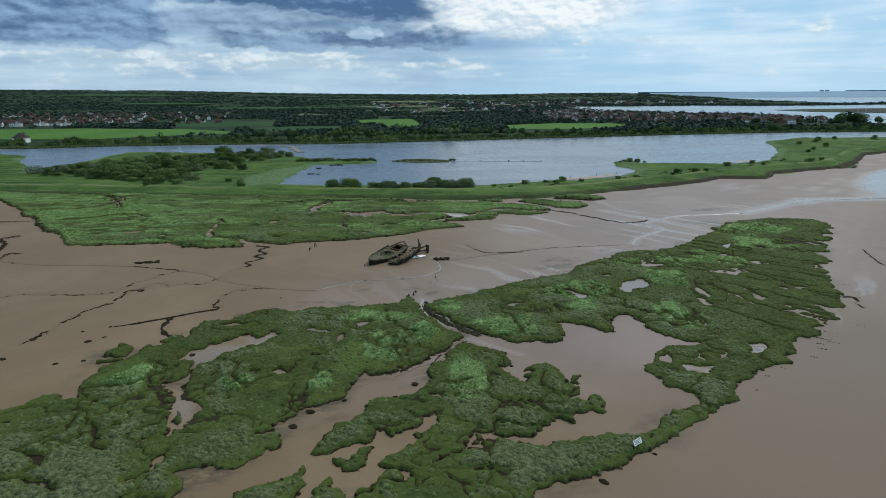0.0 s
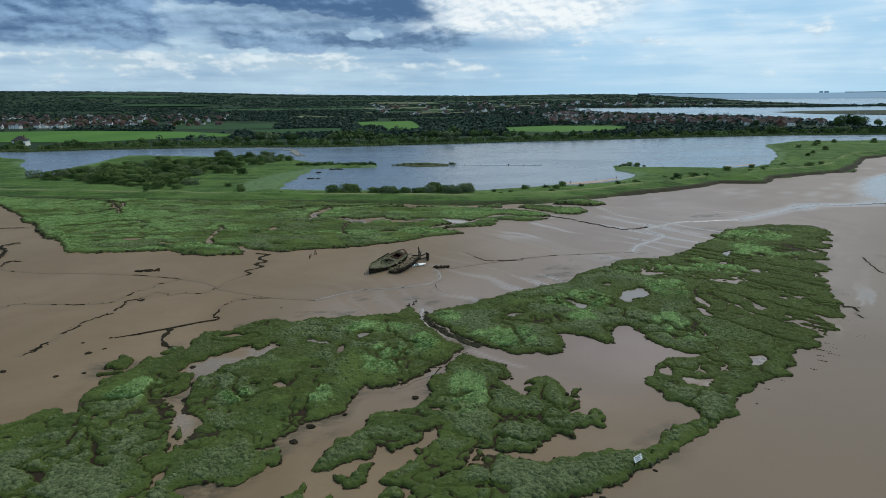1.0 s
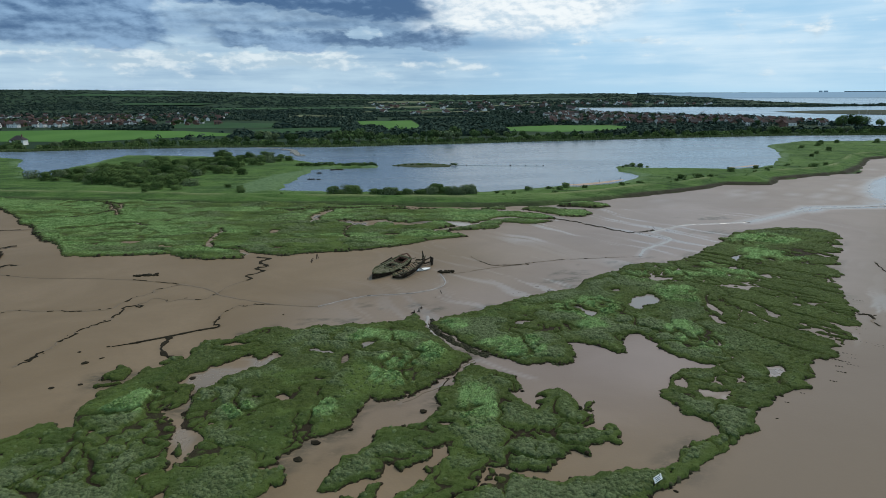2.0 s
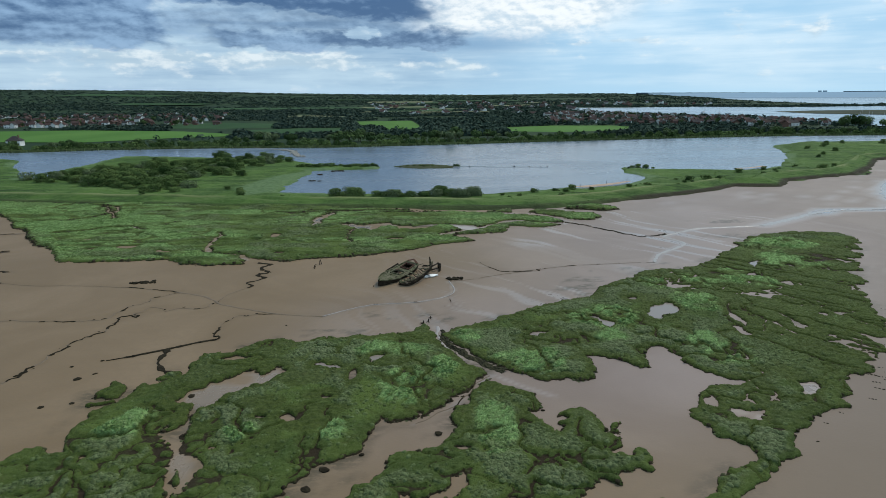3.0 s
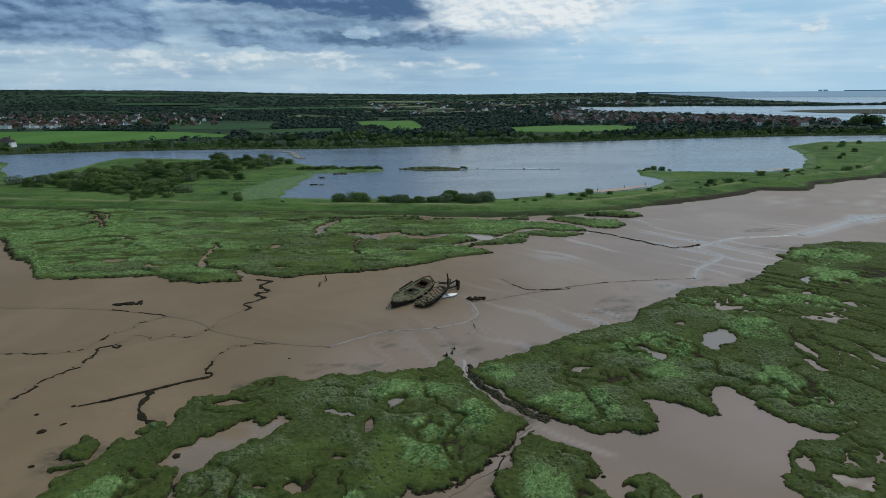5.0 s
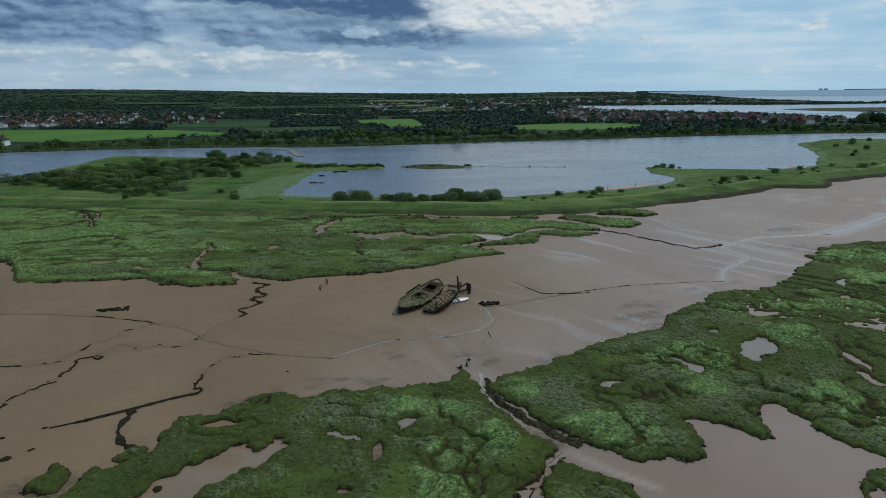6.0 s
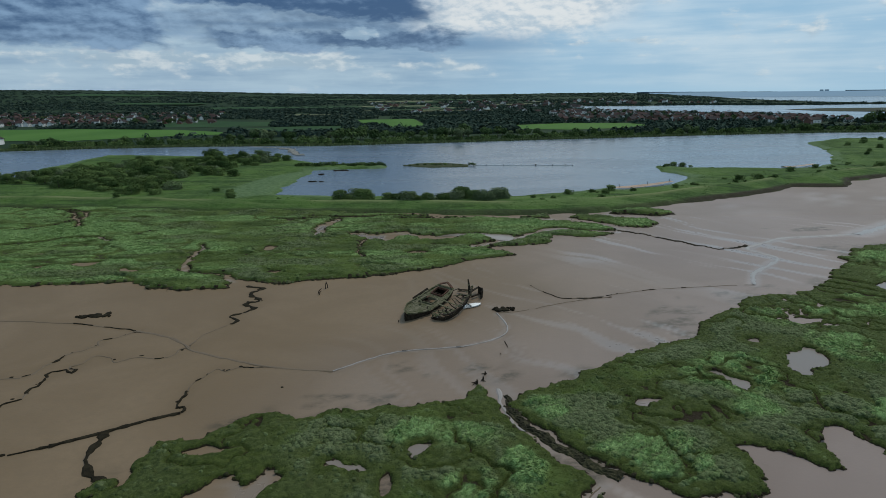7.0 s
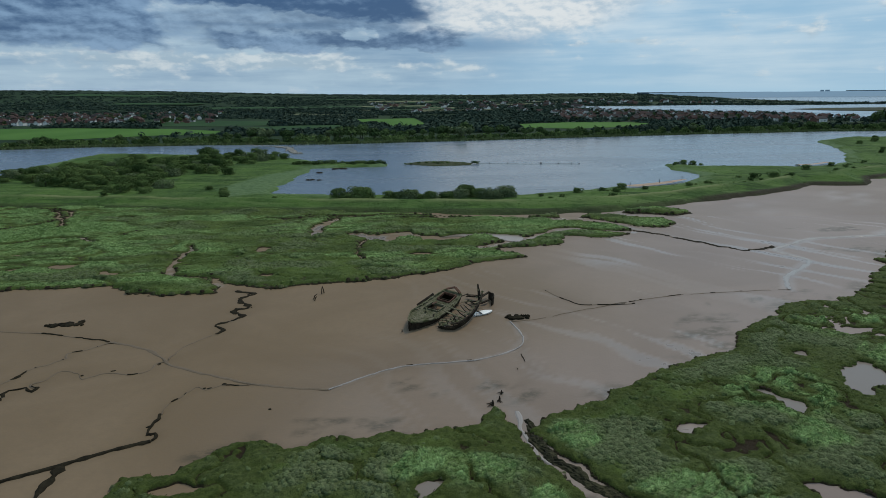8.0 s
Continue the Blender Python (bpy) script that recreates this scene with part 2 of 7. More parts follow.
def water_material(name, colour, rough, wave, scale):
    mat, n, shader = surface(name, colour, rough)
    shader.inputs["IOR"].default_value = 1.33
    pos = n.place()
    gust = n.noise(n.place((0.012, 0.03, 0.02)), 1.0, 4.0, 0.6, 0.6)
    n.put(shader.inputs["Roughness"], n.math("ADD", rough, n.math("MULTIPLY", n.ramp(gust, 0.4, 0.65), 0.10)))
    relief(n, shader, n.noise(pos, scale, 5.0, 0.65), wave, 0.15)
    return mat


def leaf_material(name, dark, light, random_each=0.75):
    mat, n, shader = surface(name, rough=1.0, spec=0.0)
    info = n.add("ShaderNodeObjectInfo").outputs["Random"]
    island = n.add("ShaderNodeNewGeometry").outputs["Random Per Island"]
    mixed = n.math("ADD", n.math("MULTIPLY", info, random_each), n.math("MULTIPLY", island, 1.0 - random_each))
    colour = n.mix(mixed, dark, light)
    n.put(shader.inputs["Base Color"], colour)
    return mat


def plain_material(name, low, high, rough=0.8, scale=2.0, spec=0.4, bump=0.3):
    """A worn surface that wanders between two colours at two scales."""
    mat, n, shader = surface(name, rough=rough, spec=spec)
    pos = n.add("ShaderNodeTexCoord").outputs["Object"]
    a, b = n.noise(pos, scale, 5.0, 0.6), n.noise(pos, scale * 7, 4.0, 0.65)
    factor = n.math("ADD", n.math("MULTIPLY", a, 0.7), n.math("MULTIPLY", b, 0.3))
    n.put(shader.inputs["Base Color"], n.mix(n.ramp(factor, 0.32, 0.68), low, high))
    relief(n, shader, b, bump, 0.05)
    return mat


MUD, MARSH, MEADOW = mud_material(), marsh_material(), meadow_material()
MARSH_BLADES = marsh_material("saltmarsh_blades", True)
LAKE = water_material("lake_water", (0.114, 0.146, 0.180), 0.20, 0.9, 0.6)
SEA = water_material("sea_water", (0.085, 0.130, 0.170), 0.16, 0.6, 0.12)
FARLAND = crop_material("far_farmland", (0.013, 0.029, 0.012), (0.028, 0.050, 0.019))
CROP_BRIGHT = crop_material("young_crop", (0.056, 0.130, 0.022), (0.080, 0.165, 0.032))
CROP_DARK = crop_material("dark_crop", (0.022, 0.056, 0.018), (0.036, 0.076, 0.026))
CROP_PALE = crop_material("stubble", (0.110, 0.120, 0.060), (0.150, 0.150, 0.080))
LEAF_BUSH = leaf_material("bush_leaves", (0.026, 0.050, 0.016), (0.130, 0.180, 0.060))
LEAF_TREE = leaf_material("tree_leaves", (0.024, 0.046, 0.018), (0.098, 0.142, 0.052))
LEAF_WILLOW = leaf_material("willow_leaves", (0.080, 0.108, 0.052), (0.165, 0.200, 0.100))
# far woods: some bluish haze of distance is put into the leaf colour
WOODS = leaf_material("far_woods", (0.016, 0.031, 0.028), (0.078, 0.104, 0.072), 0.0)
SALT_DARK = crop_material("dark_saltings", (0.030, 0.036, 0.020), (0.055, 0.060, 0.034))
REED = leaf_material("reeds", (0.100, 0.130, 0.050), (0.170, 0.205, 0.090), 0.0)
TUSSOCK = leaf_material("meadow_tussocks", (0.044, 0.082, 0.020), (0.118, 0.172, 0.054), 0.0)
OLD_WOOD = plain_material("rotten_wood", (0.016, 0.012, 0.008), (0.050, 0.038, 0.026), 0.9, 1.2, 0.10, 0.8)
MOSSY = plain_material("mossy_wood", (0.050, 0.056, 0.020), (0.170, 0.150, 0.100), 0.9, 0.9, 0.10, 0.8)
RUSTY = plain_material("rusty_wood", (0.050, 0.026, 0.019), (0.150, 0.078, 0.052), 0.9, 1.5, 0.1, 0.6)
WHITE = plain_material("white_paint", (0.72, 0.70, 0.66), (0.86, 0.84, 0.80), 0.45, 1.5, 0.5, 0.1)
GREY = plain_material("grey_paint", (0.25, 0.27, 0.28), (0.40, 0.41, 0.42), 0.6)
SIGN_GREY = plain_material("faded_ink", (0.10, 0.12, 0.13), (0.18, 0.20, 0.21), 0.7)
PEAT = plain_material("peat_bank", (0.012, 0.011, 0.006), (0.060, 0.054, 0.026), 0.85, 0.9, 0.12, 0.9)
CLOD = plain_material("dark_clod", (0.010, 0.008, 0.005), (0.030, 0.024, 0.014), 0.95, 1.0, 0.06)
# stream: base colour paled to stand for the bright sky it reflects
STREAM = water_material("stream_water", (0.275, 0.238, 0.212), 0.30, 0.04, 1.5)
POND = water_material("pond_water", (0.20, 0.160, 0.130), 0.14, 0.12, 1.2)
CREEK_MUD = plain_material("creek_mud", (0.122, 0.088, 0.056), (0.156, 0.114, 0.076), 0.7, 1.0, 0.2)
SAND = plain_material("sand", (0.30, 0.20, 0.14), (0.42, 0.30, 0.22), 0.9, 0.2)
BRICK = plain_material("brick", (0.13, 0.075, 0.058), (0.20, 0.115, 0.085), 0.9, 0.5, 0.1)
RENDER = plain_material("white_render", (0.55, 0.55, 0.52), (0.75, 0.74, 0.70), 0.8, 0.3)
TILE_RED = plain_material("red_roof_tiles", (0.056, 0.036, 0.033), (0.096, 0.058, 0.050), 0.9, 0.4, 0.1)
TILE_DARK = plain_material("dark_roof_tiles", (0.036, 0.031, 0.032), (0.066, 0.056, 0.053), 0.9, 0.4, 0.1)
GLASS = plain_material("window_glass", (0.03, 0.04, 0.05), (0.05, 0.06, 0.07), 0.1, 1.0, 0.6, 0.0)
# power station and far coast: blue of distant haze mixed into both colours
CONCRETE = plain_material("hazy_concrete", (0.25, 0.32, 0.38), (0.30, 0.37, 0.43), 0.9, 0.01)
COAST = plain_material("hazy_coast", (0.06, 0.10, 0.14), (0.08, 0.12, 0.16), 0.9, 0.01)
BARK = plain_material("bark", (0.05, 0.04, 0.03), (0.10, 0.08, 0.06))


# ---- the plan: edges of turf, ponds, creeks, land and water, in metres ----
MARSH_WEST = [
    (-71.4, 63.3), (-53.3, 65.8), (-50.3, 67.5), (-47.5, 68.5), (-45.3, 69.7), (-43.8, 70.6), (-45.2, 74.1),
    (-48.4, 75.1), (-50.7, 77), (-51.3, 78.7), (-51.8, 81.4), (-51.5, 84.2), (-50.2, 86.1), (-49.2, 87.4),
    (-48.8, 90), (-49, 92.6), (-48.4, 94), (-46, 93.6), (-44.6, 94.6), (-43.2, 96.6), (-43.8, 100.2),
    (-43.7, 104.4), (-39.7, 104.6), (-38.3, 106.6), (-36.1, 109.6), (-32.2, 111.1), (-28.6, 109.5), (-24.6, 111),
    (-20.4, 111.6), (-15.1, 112.5), (-10.8, 113.1), (-7.6, 114.7), (-5.1, 113.6), (-3.6, 108.2), (-1.3, 103.2),
    (1.6, 98.8), (3.5, 97), (2.8, 94.2), (0.2, 92.6), (-1.6, 89.8), (-3.7, 86.6), (-6.1, 84.1), (-8.1, 83.2),
    (-10.5, 82.3), (-11.9, 83.8),
]
MARSH_WEST_LOW = [
    (-72.6, 64.5), (-47.9, 68.1), (-45.6, 77), (-33.9, 88), (-17.9, 96.9), (-11.1, 87.7), (-11.9, 83.8),
    (-12.7, 81.9), (-13, 78.4), (-13.5, 75.9), (-15.2, 74.8), (-16.9, 73.6), (-18.8, 72.4), (-20.4, 70), (-21.3, 68),
    (-22.1, 66), (-19.6, 66.4), (-18.9, 64.8), (-19.3, 63.2), (-20.5, 62.8), (-21.3, 61.3), (-22.3, 60.2),
    (-23.8, 59.2), (-24.5, 58.7), (-25.4, 58.7), (-25.8, 59.7), (-28.2, 59.5), (-29.8, 58.7), (-27.8, 57.7),
    (-27.4, 55.7), (-27.8, 54.3), (-31.5, 54.6), (-30.4, 48.2), (-56.7, 48.3),
]
MARSH_SPIT = [
    (-71, 70.3), (-58.2, 72.7), (-55.4, 75.3), (-52.7, 76.4), (-48.5, 75.2), (-46.5, 73.8), (-46.3, 71.4),
    (-50, 69.2), (-54.2, 69.1), (-58.6, 69.3), (-68.6, 67.6),
]
MARSH_NORTH = [
    (-3.5, 112.3), (-1.5, 114.6), (4.7, 119), (10.7, 122.6), (14.6, 126.5), (21.1, 129.7), (27.2, 132.6),
    (33.6, 141.8), (41.7, 146.8), (48.5, 151.1), (44, 128), (34.1, 106.2), (32, 107.1), (29.7, 103.1), (29.1, 98.3),
    (26.2, 98.9), (25.3, 101.5), (21.3, 103.5), (19.6, 102.4), (20.8, 99.5), (19.8, 95.5), (16.8, 94.1),
    (10.8, 94.6), (6.9, 98.1), (3.1, 101.8), (-0.4, 107),
]
MARSH_EAST = [
    (46, 152.3), (59.8, 154.9), (64.9, 160.9), (72.9, 169.3), (86.4, 185.8), (93.1, 189), (106.1, 193.9),
    (116.8, 190.9), (117.1, 183.2), (103.8, 163.1), (92.3, 145.7), (85.1, 131.4), (80.3, 119.5), (74.1, 110.1),
    (67.5, 102.3), (60.5, 95.9), (54.9, 89.2), (50.6, 85.1), (47.3, 82.8), (42.2, 79.6), (39.7, 76.3), (38.1, 74),
    (34.6, 71), (31.7, 69), (29.5, 67), (26, 64.5), (23.8, 63.9), (24.1, 65.8), (25.5, 67), (26.6, 68.3),
    (29.5, 70.6), (33.1, 72.5), (33.9, 75.5), (32.1, 78), (30.7, 78.4), (30.9, 80.8), (29, 83.4), (31.5, 85.7),
    (31.9, 87.7), (35.1, 91.1), (40.6, 91.5), (40.1, 93.8), (37.1, 97), (35.6, 101.4), (34.1, 106.2), (30.2, 107.1),
    (31.3, 120.4), (36.3, 141.8),
]
MARSH_MID = [
    (4.3, 93.7), (6.5, 92.3), (9, 89.6), (9.6, 86.9), (8, 85.1), (9.7, 82.8), (10.5, 79.6), (11.2, 78.5),
    (12.3, 82.6), (11.3, 83.2), (13.3, 85.1), (14.7, 86.1), (16.9, 84.5), (17.4, 81.3), (17.3, 79.5), (18.4, 79.8),
    (19.1, 82), (19, 78.1), (18.6, 76.5), (17, 75.2), (19.3, 74.2), (20.5, 75.3), (21.1, 74.1), (20.5, 71.1),
    (18.7, 71.9), (16, 68.8), (14, 69.4), (13.6, 67.5), (10.6, 65.2), (6.3, 66), (4.3, 65.8), (0.9, 62.9),
    (-0.5, 70.6), (0.2, 80), (1.1, 87.6),
]
MARSH_MID_WEST = [
    (4.3, 93.7), (1.5, 92.4), (-0.7, 89.3), (-1.5, 85.6), (-2.3, 83.3), (-1, 80), (-3.7, 77.5), (-6.6, 75.9),
    (-9.1, 74.3), (-10, 72.4), (-10.5, 70.3), (-12.4, 69), (-13.6, 67.9), (-14.6, 66), (-14.8, 63.6), (-15.3, 62.4),
    (-13.6, 62.4), (-11.8, 63.5), (-9.6, 64.1), (-8.5, 65.3), (-8.2, 67.6), (-6.7, 67.9), (-6.2, 65.9), (-5.6, 66.8),
    (-3.2, 68.5), (-0.5, 71.3), (-0.1, 72.3), (1, 71.3), (0.2, 69.2), (-1.8, 67.2), (-3.5, 65.9), (-2.4, 64.7),
    (-5.5, 62.4), (-6.9, 60.2), (-5.9, 59.6), (-3.4, 59.4), (-1.6, 59.6), (4.2, 64.7), (7.1, 76.6), (6.2, 87.6),
]
MARSH_SOUTH = [
    (-7.5, 48.2), (-8.3, 54.6), (-7.1, 56.6), (-6.4, 58.1), (-4.2, 57.8), (-3.1, 58.1), (-2.2, 60.7), (0.3, 62),
    (2.9, 63.5), (4.9, 64.7), (7.5, 64.3), (11.3, 63.2), (14, 63.8), (17.5, 64.8), (21, 65.5), (24.1, 65.8),
    (24.1, 63.9), (22.6, 62.2), (20.9, 60.6), (18.7, 59.5), (16.7, 58.7), (15.2, 57.5), (12.7, 56.7), (10.1, 55.4),
    (8.1, 52.9), (5.5, 48.2),
]
ISLET_A = [
    (-21.5, 49.7), (-21, 54.6), (-19.8, 56.2), (-17.2, 57.6), (-16.2, 58.6), (-16.1, 60.5), (-15.2, 59.1),
    (-15.4, 57.8), (-14.3, 56.6), (-14.9, 55.7), (-16, 53), (-17.9, 48.2),
]
ISLET_B = [
    (-13.8, 54.8), (-13.3, 56.1), (-12.1, 57.6), (-11.6, 56.6), (-12.2, 55.5), (-10.6, 54.6), (-9.5, 48.2),
    (-12.7, 48.2),
]
ISLET_C = [
    (-12.5, 60.5), (-11.6, 60.9), (-10.8, 60.1), (-10.1, 60.5), (-9.7, 62.6), (-8.7, 63.2), (-8.3, 62.3),
    (-8.9, 61.3), (-8.3, 60.1), (-9.2, 59), (-10.6, 58.8), (-11.3, 59.6),
]
ISLET_D = [(-53.8, 89.9), (-54.3, 92.1), (-53.6, 94.2), (-52.3, 94.4), (-50.4, 92.4), (-50.4, 89.8), (-52.2, 89)]
ISLET_E = [(-53, 87.5), (-51.9, 88.5), (-50.4, 88.9), (-49.8, 88.2), (-51.5, 87)]
ISLET_F = [(-47.3, 95.9), (-46.5, 96.9), (-44.8, 97.7), (-43.7, 95.8), (-44.9, 94.8)]
POND_WEST = [
    (-40.9, 89.1), (-40, 92.4), (-38.8, 94.2), (-36.6, 95.9), (-34.3, 97.6), (-31, 97.8), (-30.2, 100.1),
    (-28.7, 97), (-29.6, 94.6), (-32.8, 92.8), (-34.6, 90.1), (-35.7, 87), (-37.5, 86), (-39.2, 87),
]
POND_GAP = [
    (-35.9, 72.2), (-36.2, 76.1), (-34.2, 75), (-32.7, 73), (-32.4, 69.7), (-32.4, 67), (-32.3, 65.7), (-33.4, 69.7),
    (-34.8, 71.5),
]
POND_NECK = [
    (-39.9, 80), (-38.6, 82.5), (-37.5, 83.3), (-36.3, 80.3), (-36.8, 78.2), (-38.7, 78.9),
]
POND_ROUND = [
    (36.6, 122.2), (39.2, 127.2), (42.2, 129.2), (44, 128), (42.2, 123.2), (40.1, 121.7), (38.4, 119.2), (37, 120.3),
]
POND_LONG = [
    (25.1, 121.2), (26.9, 121.6), (29.3, 115.8), (27.8, 115.1), (26.2, 117.9),
]
POND_SLIT = [
    (11.4, 113.4), (16.2, 113.6), (16.1, 112), (12.5, 111.4),
]
POND_HEART = [
    (48.6, 93), (50.4, 92.5), (52.8, 93.2), (51.2, 90.3), (48.9, 88.6), (48.4, 89.7),
]
POND_EYE = [
    (34.8, 84.9), (37.7, 84.3), (40.9, 84.4), (40.2, 83.3), (37.4, 81.5), (35.3, 82.4),
]
POND_SMALL = [
    (-23.6, 100.3), (-22.3, 100.8), (-19, 98.9), (-20.7, 97.7),
]
POND_TINY = [
    (-15.7, 102.6), (-14.5, 103.4), (-12.9, 103.1), (-14.1, 100.4),
]
POND_HOOK = [
    (18, 80.5), (18.9, 82), (19, 79.8), (18, 78.1),
]
POND_FAR = [
    (73.3, 157.5), (77.1, 161.2), (77.7, 159.9), (73.3, 153.9),
]
CREEK_MAIN = [
    (-5, 117.4), (-4.4, 111.2), (-2.9, 107.6), (-1.5, 104.7), (0.3, 101.6), (2.3, 99), (4.2, 96.6), (8.3, 92.3), (14.9, 87.5),
]
CREEK_CHANNEL = [
    (3.7, 96.1), (1.1, 92.4), (-1.5, 87.6), (-4.4, 84.7), (-7.2, 82.2),
]
CREEK_WEST = [
    (-37.6, 86.4), (-37.8, 83.6), (-36.9, 78.2), (-35.5, 75), (-34.4, 70.1), (-32.5, 64.3), (-32.2, 59.2),
    (-33.2, 57.5),
]
CREEK_FAR_WEST = [
    (-47.3, 71.2), (-46.9, 68.1), (-48.4, 66.2), (-48.2, 63.7), (-49.1, 62.6), (-45.2, 60.7),
]
CREEK_LEFT_LOW = [
    (-51.3, 57.8), (-47, 57), (-43.2, 56.5), (-40, 54.8),
]
CREEK_SHORT = [
    (-44.4, 69.7), (-42.4, 66.8), (-41.2, 64.3), (-39.2, 63.1),
]
CREEK_THIN = [
    (-21, 78.5), (-21.2, 76), (-20.8, 72.9), (-21.1, 70),
]
CREEK_SOUTH = [
    (9.8, 64), (5.6, 65.5), (3.6, 66.3), (3.2, 64.1), (1.9, 62.3), (-1, 60.5),
]
CREEK_MID_A = [
    (14.6, 82.6), (13.5, 78.2), (15, 75.2), (17.7, 75.7),
]
CREEK_MID_B = [
    (5.6, 69.8), (8.4, 73.4), (10.7, 74.2), (11.9, 72.2), (15, 73.4),
]
CREEK_MID_C = [
    (4.9, 66.8), (6.5, 68.5), (9.2, 67.8), (12, 68), (14.1, 68.4),
]
CREEK_NORTH = [
    (21.9, 107.2), (21.7, 111.9), (23.3, 108.7),
]
CREEK_EAST_A = [
    (54.9, 127.8), (51.2, 120), (50.6, 111.4), (54.5, 103.9), (58.6, 98.5),
]
CREEK_EAST_B = [
    (56.4, 125.7), (58.8, 112.9), (62.9, 106.6), (68.5, 102.3),
]
CREEK_EAST_C = [
    (68.5, 136.3), (71.8, 125.4), (75.7, 116),
]
CREEK_EAST_D = [
    (71.6, 148.9), (77.4, 138.4), (83.7, 131.4),
]
MARSH_BACK_WEST = [
    (-247.9, 269.3), (-205.1, 259.4), (-179.3, 245.2), (-167.3, 232.9), (-154.3, 221.6), (-148.3, 212.6),
    (-137.8, 204.1), (-131.9, 195.4), (-120.5, 184), (-109.2, 173), (-105.6, 166), (-98.2, 164.5), (-92.5, 165.7),
    (-77.2, 166.6), (-70, 162.5), (-62.5, 161), (-55.5, 162.1), (-56.7, 166.7), (-62.9, 172.5), (-55.7, 168.7),
    (-50.1, 165.9), (-45, 164.4), (-36.9, 170.3), (-37.1, 208.6), (-43.3, 244.9), (-91.5, 252.8), (-143.1, 261.2),
    (-198.2, 270.2),
]
MARSH_BACK_EAST = [
    (-60.9, 191.9), (-53.9, 170.2), (-50.8, 167.5), (-43.7, 165.1), (-37.6, 167), (-31.4, 168.7), (-24.8, 169.6),
    (-18.3, 172.9), (-11.5, 175.9), (-5.4, 181), (5.6, 186.2), (-0.6, 191.1), (2.1, 194.7), (10.2, 195.5),
    (16.5, 196.9), (19.2, 205.9), (23.2, 205.7), (27.5, 203), (35.9, 207.7), (38.1, 210.3), (32.4, 219.2),
    (28.5, 222.4), (21, 224.4), (15.2, 228), (5.8, 231), (-10.7, 234.4), (-27.9, 239.9), (-62.8, 240.9),
    (-71.4, 224.3),
]
BACK_ISLET_A = [
    (27.6, 229), (31.7, 235.7), (40.4, 230.9), (50.3, 226.1), (52.7, 219.7), (47.8, 214.7), (40.8, 216.5),
    (33.8, 224.6),
]
BACK_ISLET_B = [
    (42.4, 237.9), (49.6, 244.2), (59.2, 241.7), (62.2, 235.9), (55.9, 232.6), (47.2, 236.7),
]
BACK_ISLET_C = [
    (13.3, 231.4), (21.6, 236.3), (21.5, 229.3), (15, 226.3),
]
BACK_POOL = [
    (-37.1, 209.8), (-35.4, 212.4), (-32.7, 211.1), (-29.7, 209.5), (-26.5, 210.8), (-22.5, 212.9), (-17.4, 208.5),
    (-12.5, 205), (-10, 207.4), (-4.2, 210), (0.6, 209.4), (6.4, 206.5), (7.1, 202.9), (5.6, 200.3), (3, 201.1),
    (-0.5, 206.1), (-4.4, 207.1), (-9.3, 203), (-12.5, 201.8), (-15.7, 202), (-21.4, 207.2), (-24.5, 204.5),
    (-26.6, 201.8), (-29.8, 203), (-31.5, 204.1), (-33.6, 207.8),
]
BACK_POOL_WEST = [
    (-47.4, 210), (-45.7, 208.1), (-44.5, 209.8), (-44.9, 216.9), (-43.6, 224.4), (-42.3, 229.8), (-43.6, 232.7),
    (-45.7, 231.4), (-45.6, 225.4), (-47.6, 222), (-47.9, 217),
]
BACK_CREEK_A = [
    (-55.4, 166.1), (-59.8, 171.5), (-64.3, 171.6), (-68.4, 174), (-71, 181.3), (-71, 186.6), (-71.8, 192.3),
    (-70.7, 193.1), (-73.5, 198.5),
]
BACK_CREEK_B = [
    (-31.8, 203.1), (-32.9, 196.6), (-32.5, 192), (-30.6, 183.5),
]
BACK_CREEK_C = [
    (-162.3, 258.5), (-149, 255.6), (-134.3, 246.7), (-126.4, 233.6), (-129.7, 225.6), (-135.3, 219.9),
]
BACK_CREEK_D = [
    (-54.9, 236.8), (-37.5, 234.1), (-27.6, 236.2), (-10.7, 234.4), (5.9, 231.8),
]
BACK_CREEK_E = [
    (-3.2, 194.9), (6.8, 200.3), (20.5, 213.9), (37, 209),
]
LAND_EDGE = [
    (-414, 347.1), (-274.6, 284.5), (-221.6, 268.1), (-192.1, 261.8), (-139.6, 254.8), (-88.9, 245.3), (-43, 243.3),
    (2, 237.2), (23.9, 237.6), (46.6, 242.1), (66.8, 251.4), (86.1, 261.5), (110, 274), (132, 290), (151, 286.9),
    (162.8, 305.2), (186, 315.3), (209.8, 326.2), (237.4, 355), (266.4, 393.2), (298.8, 410), (359.1, 439.7),
]
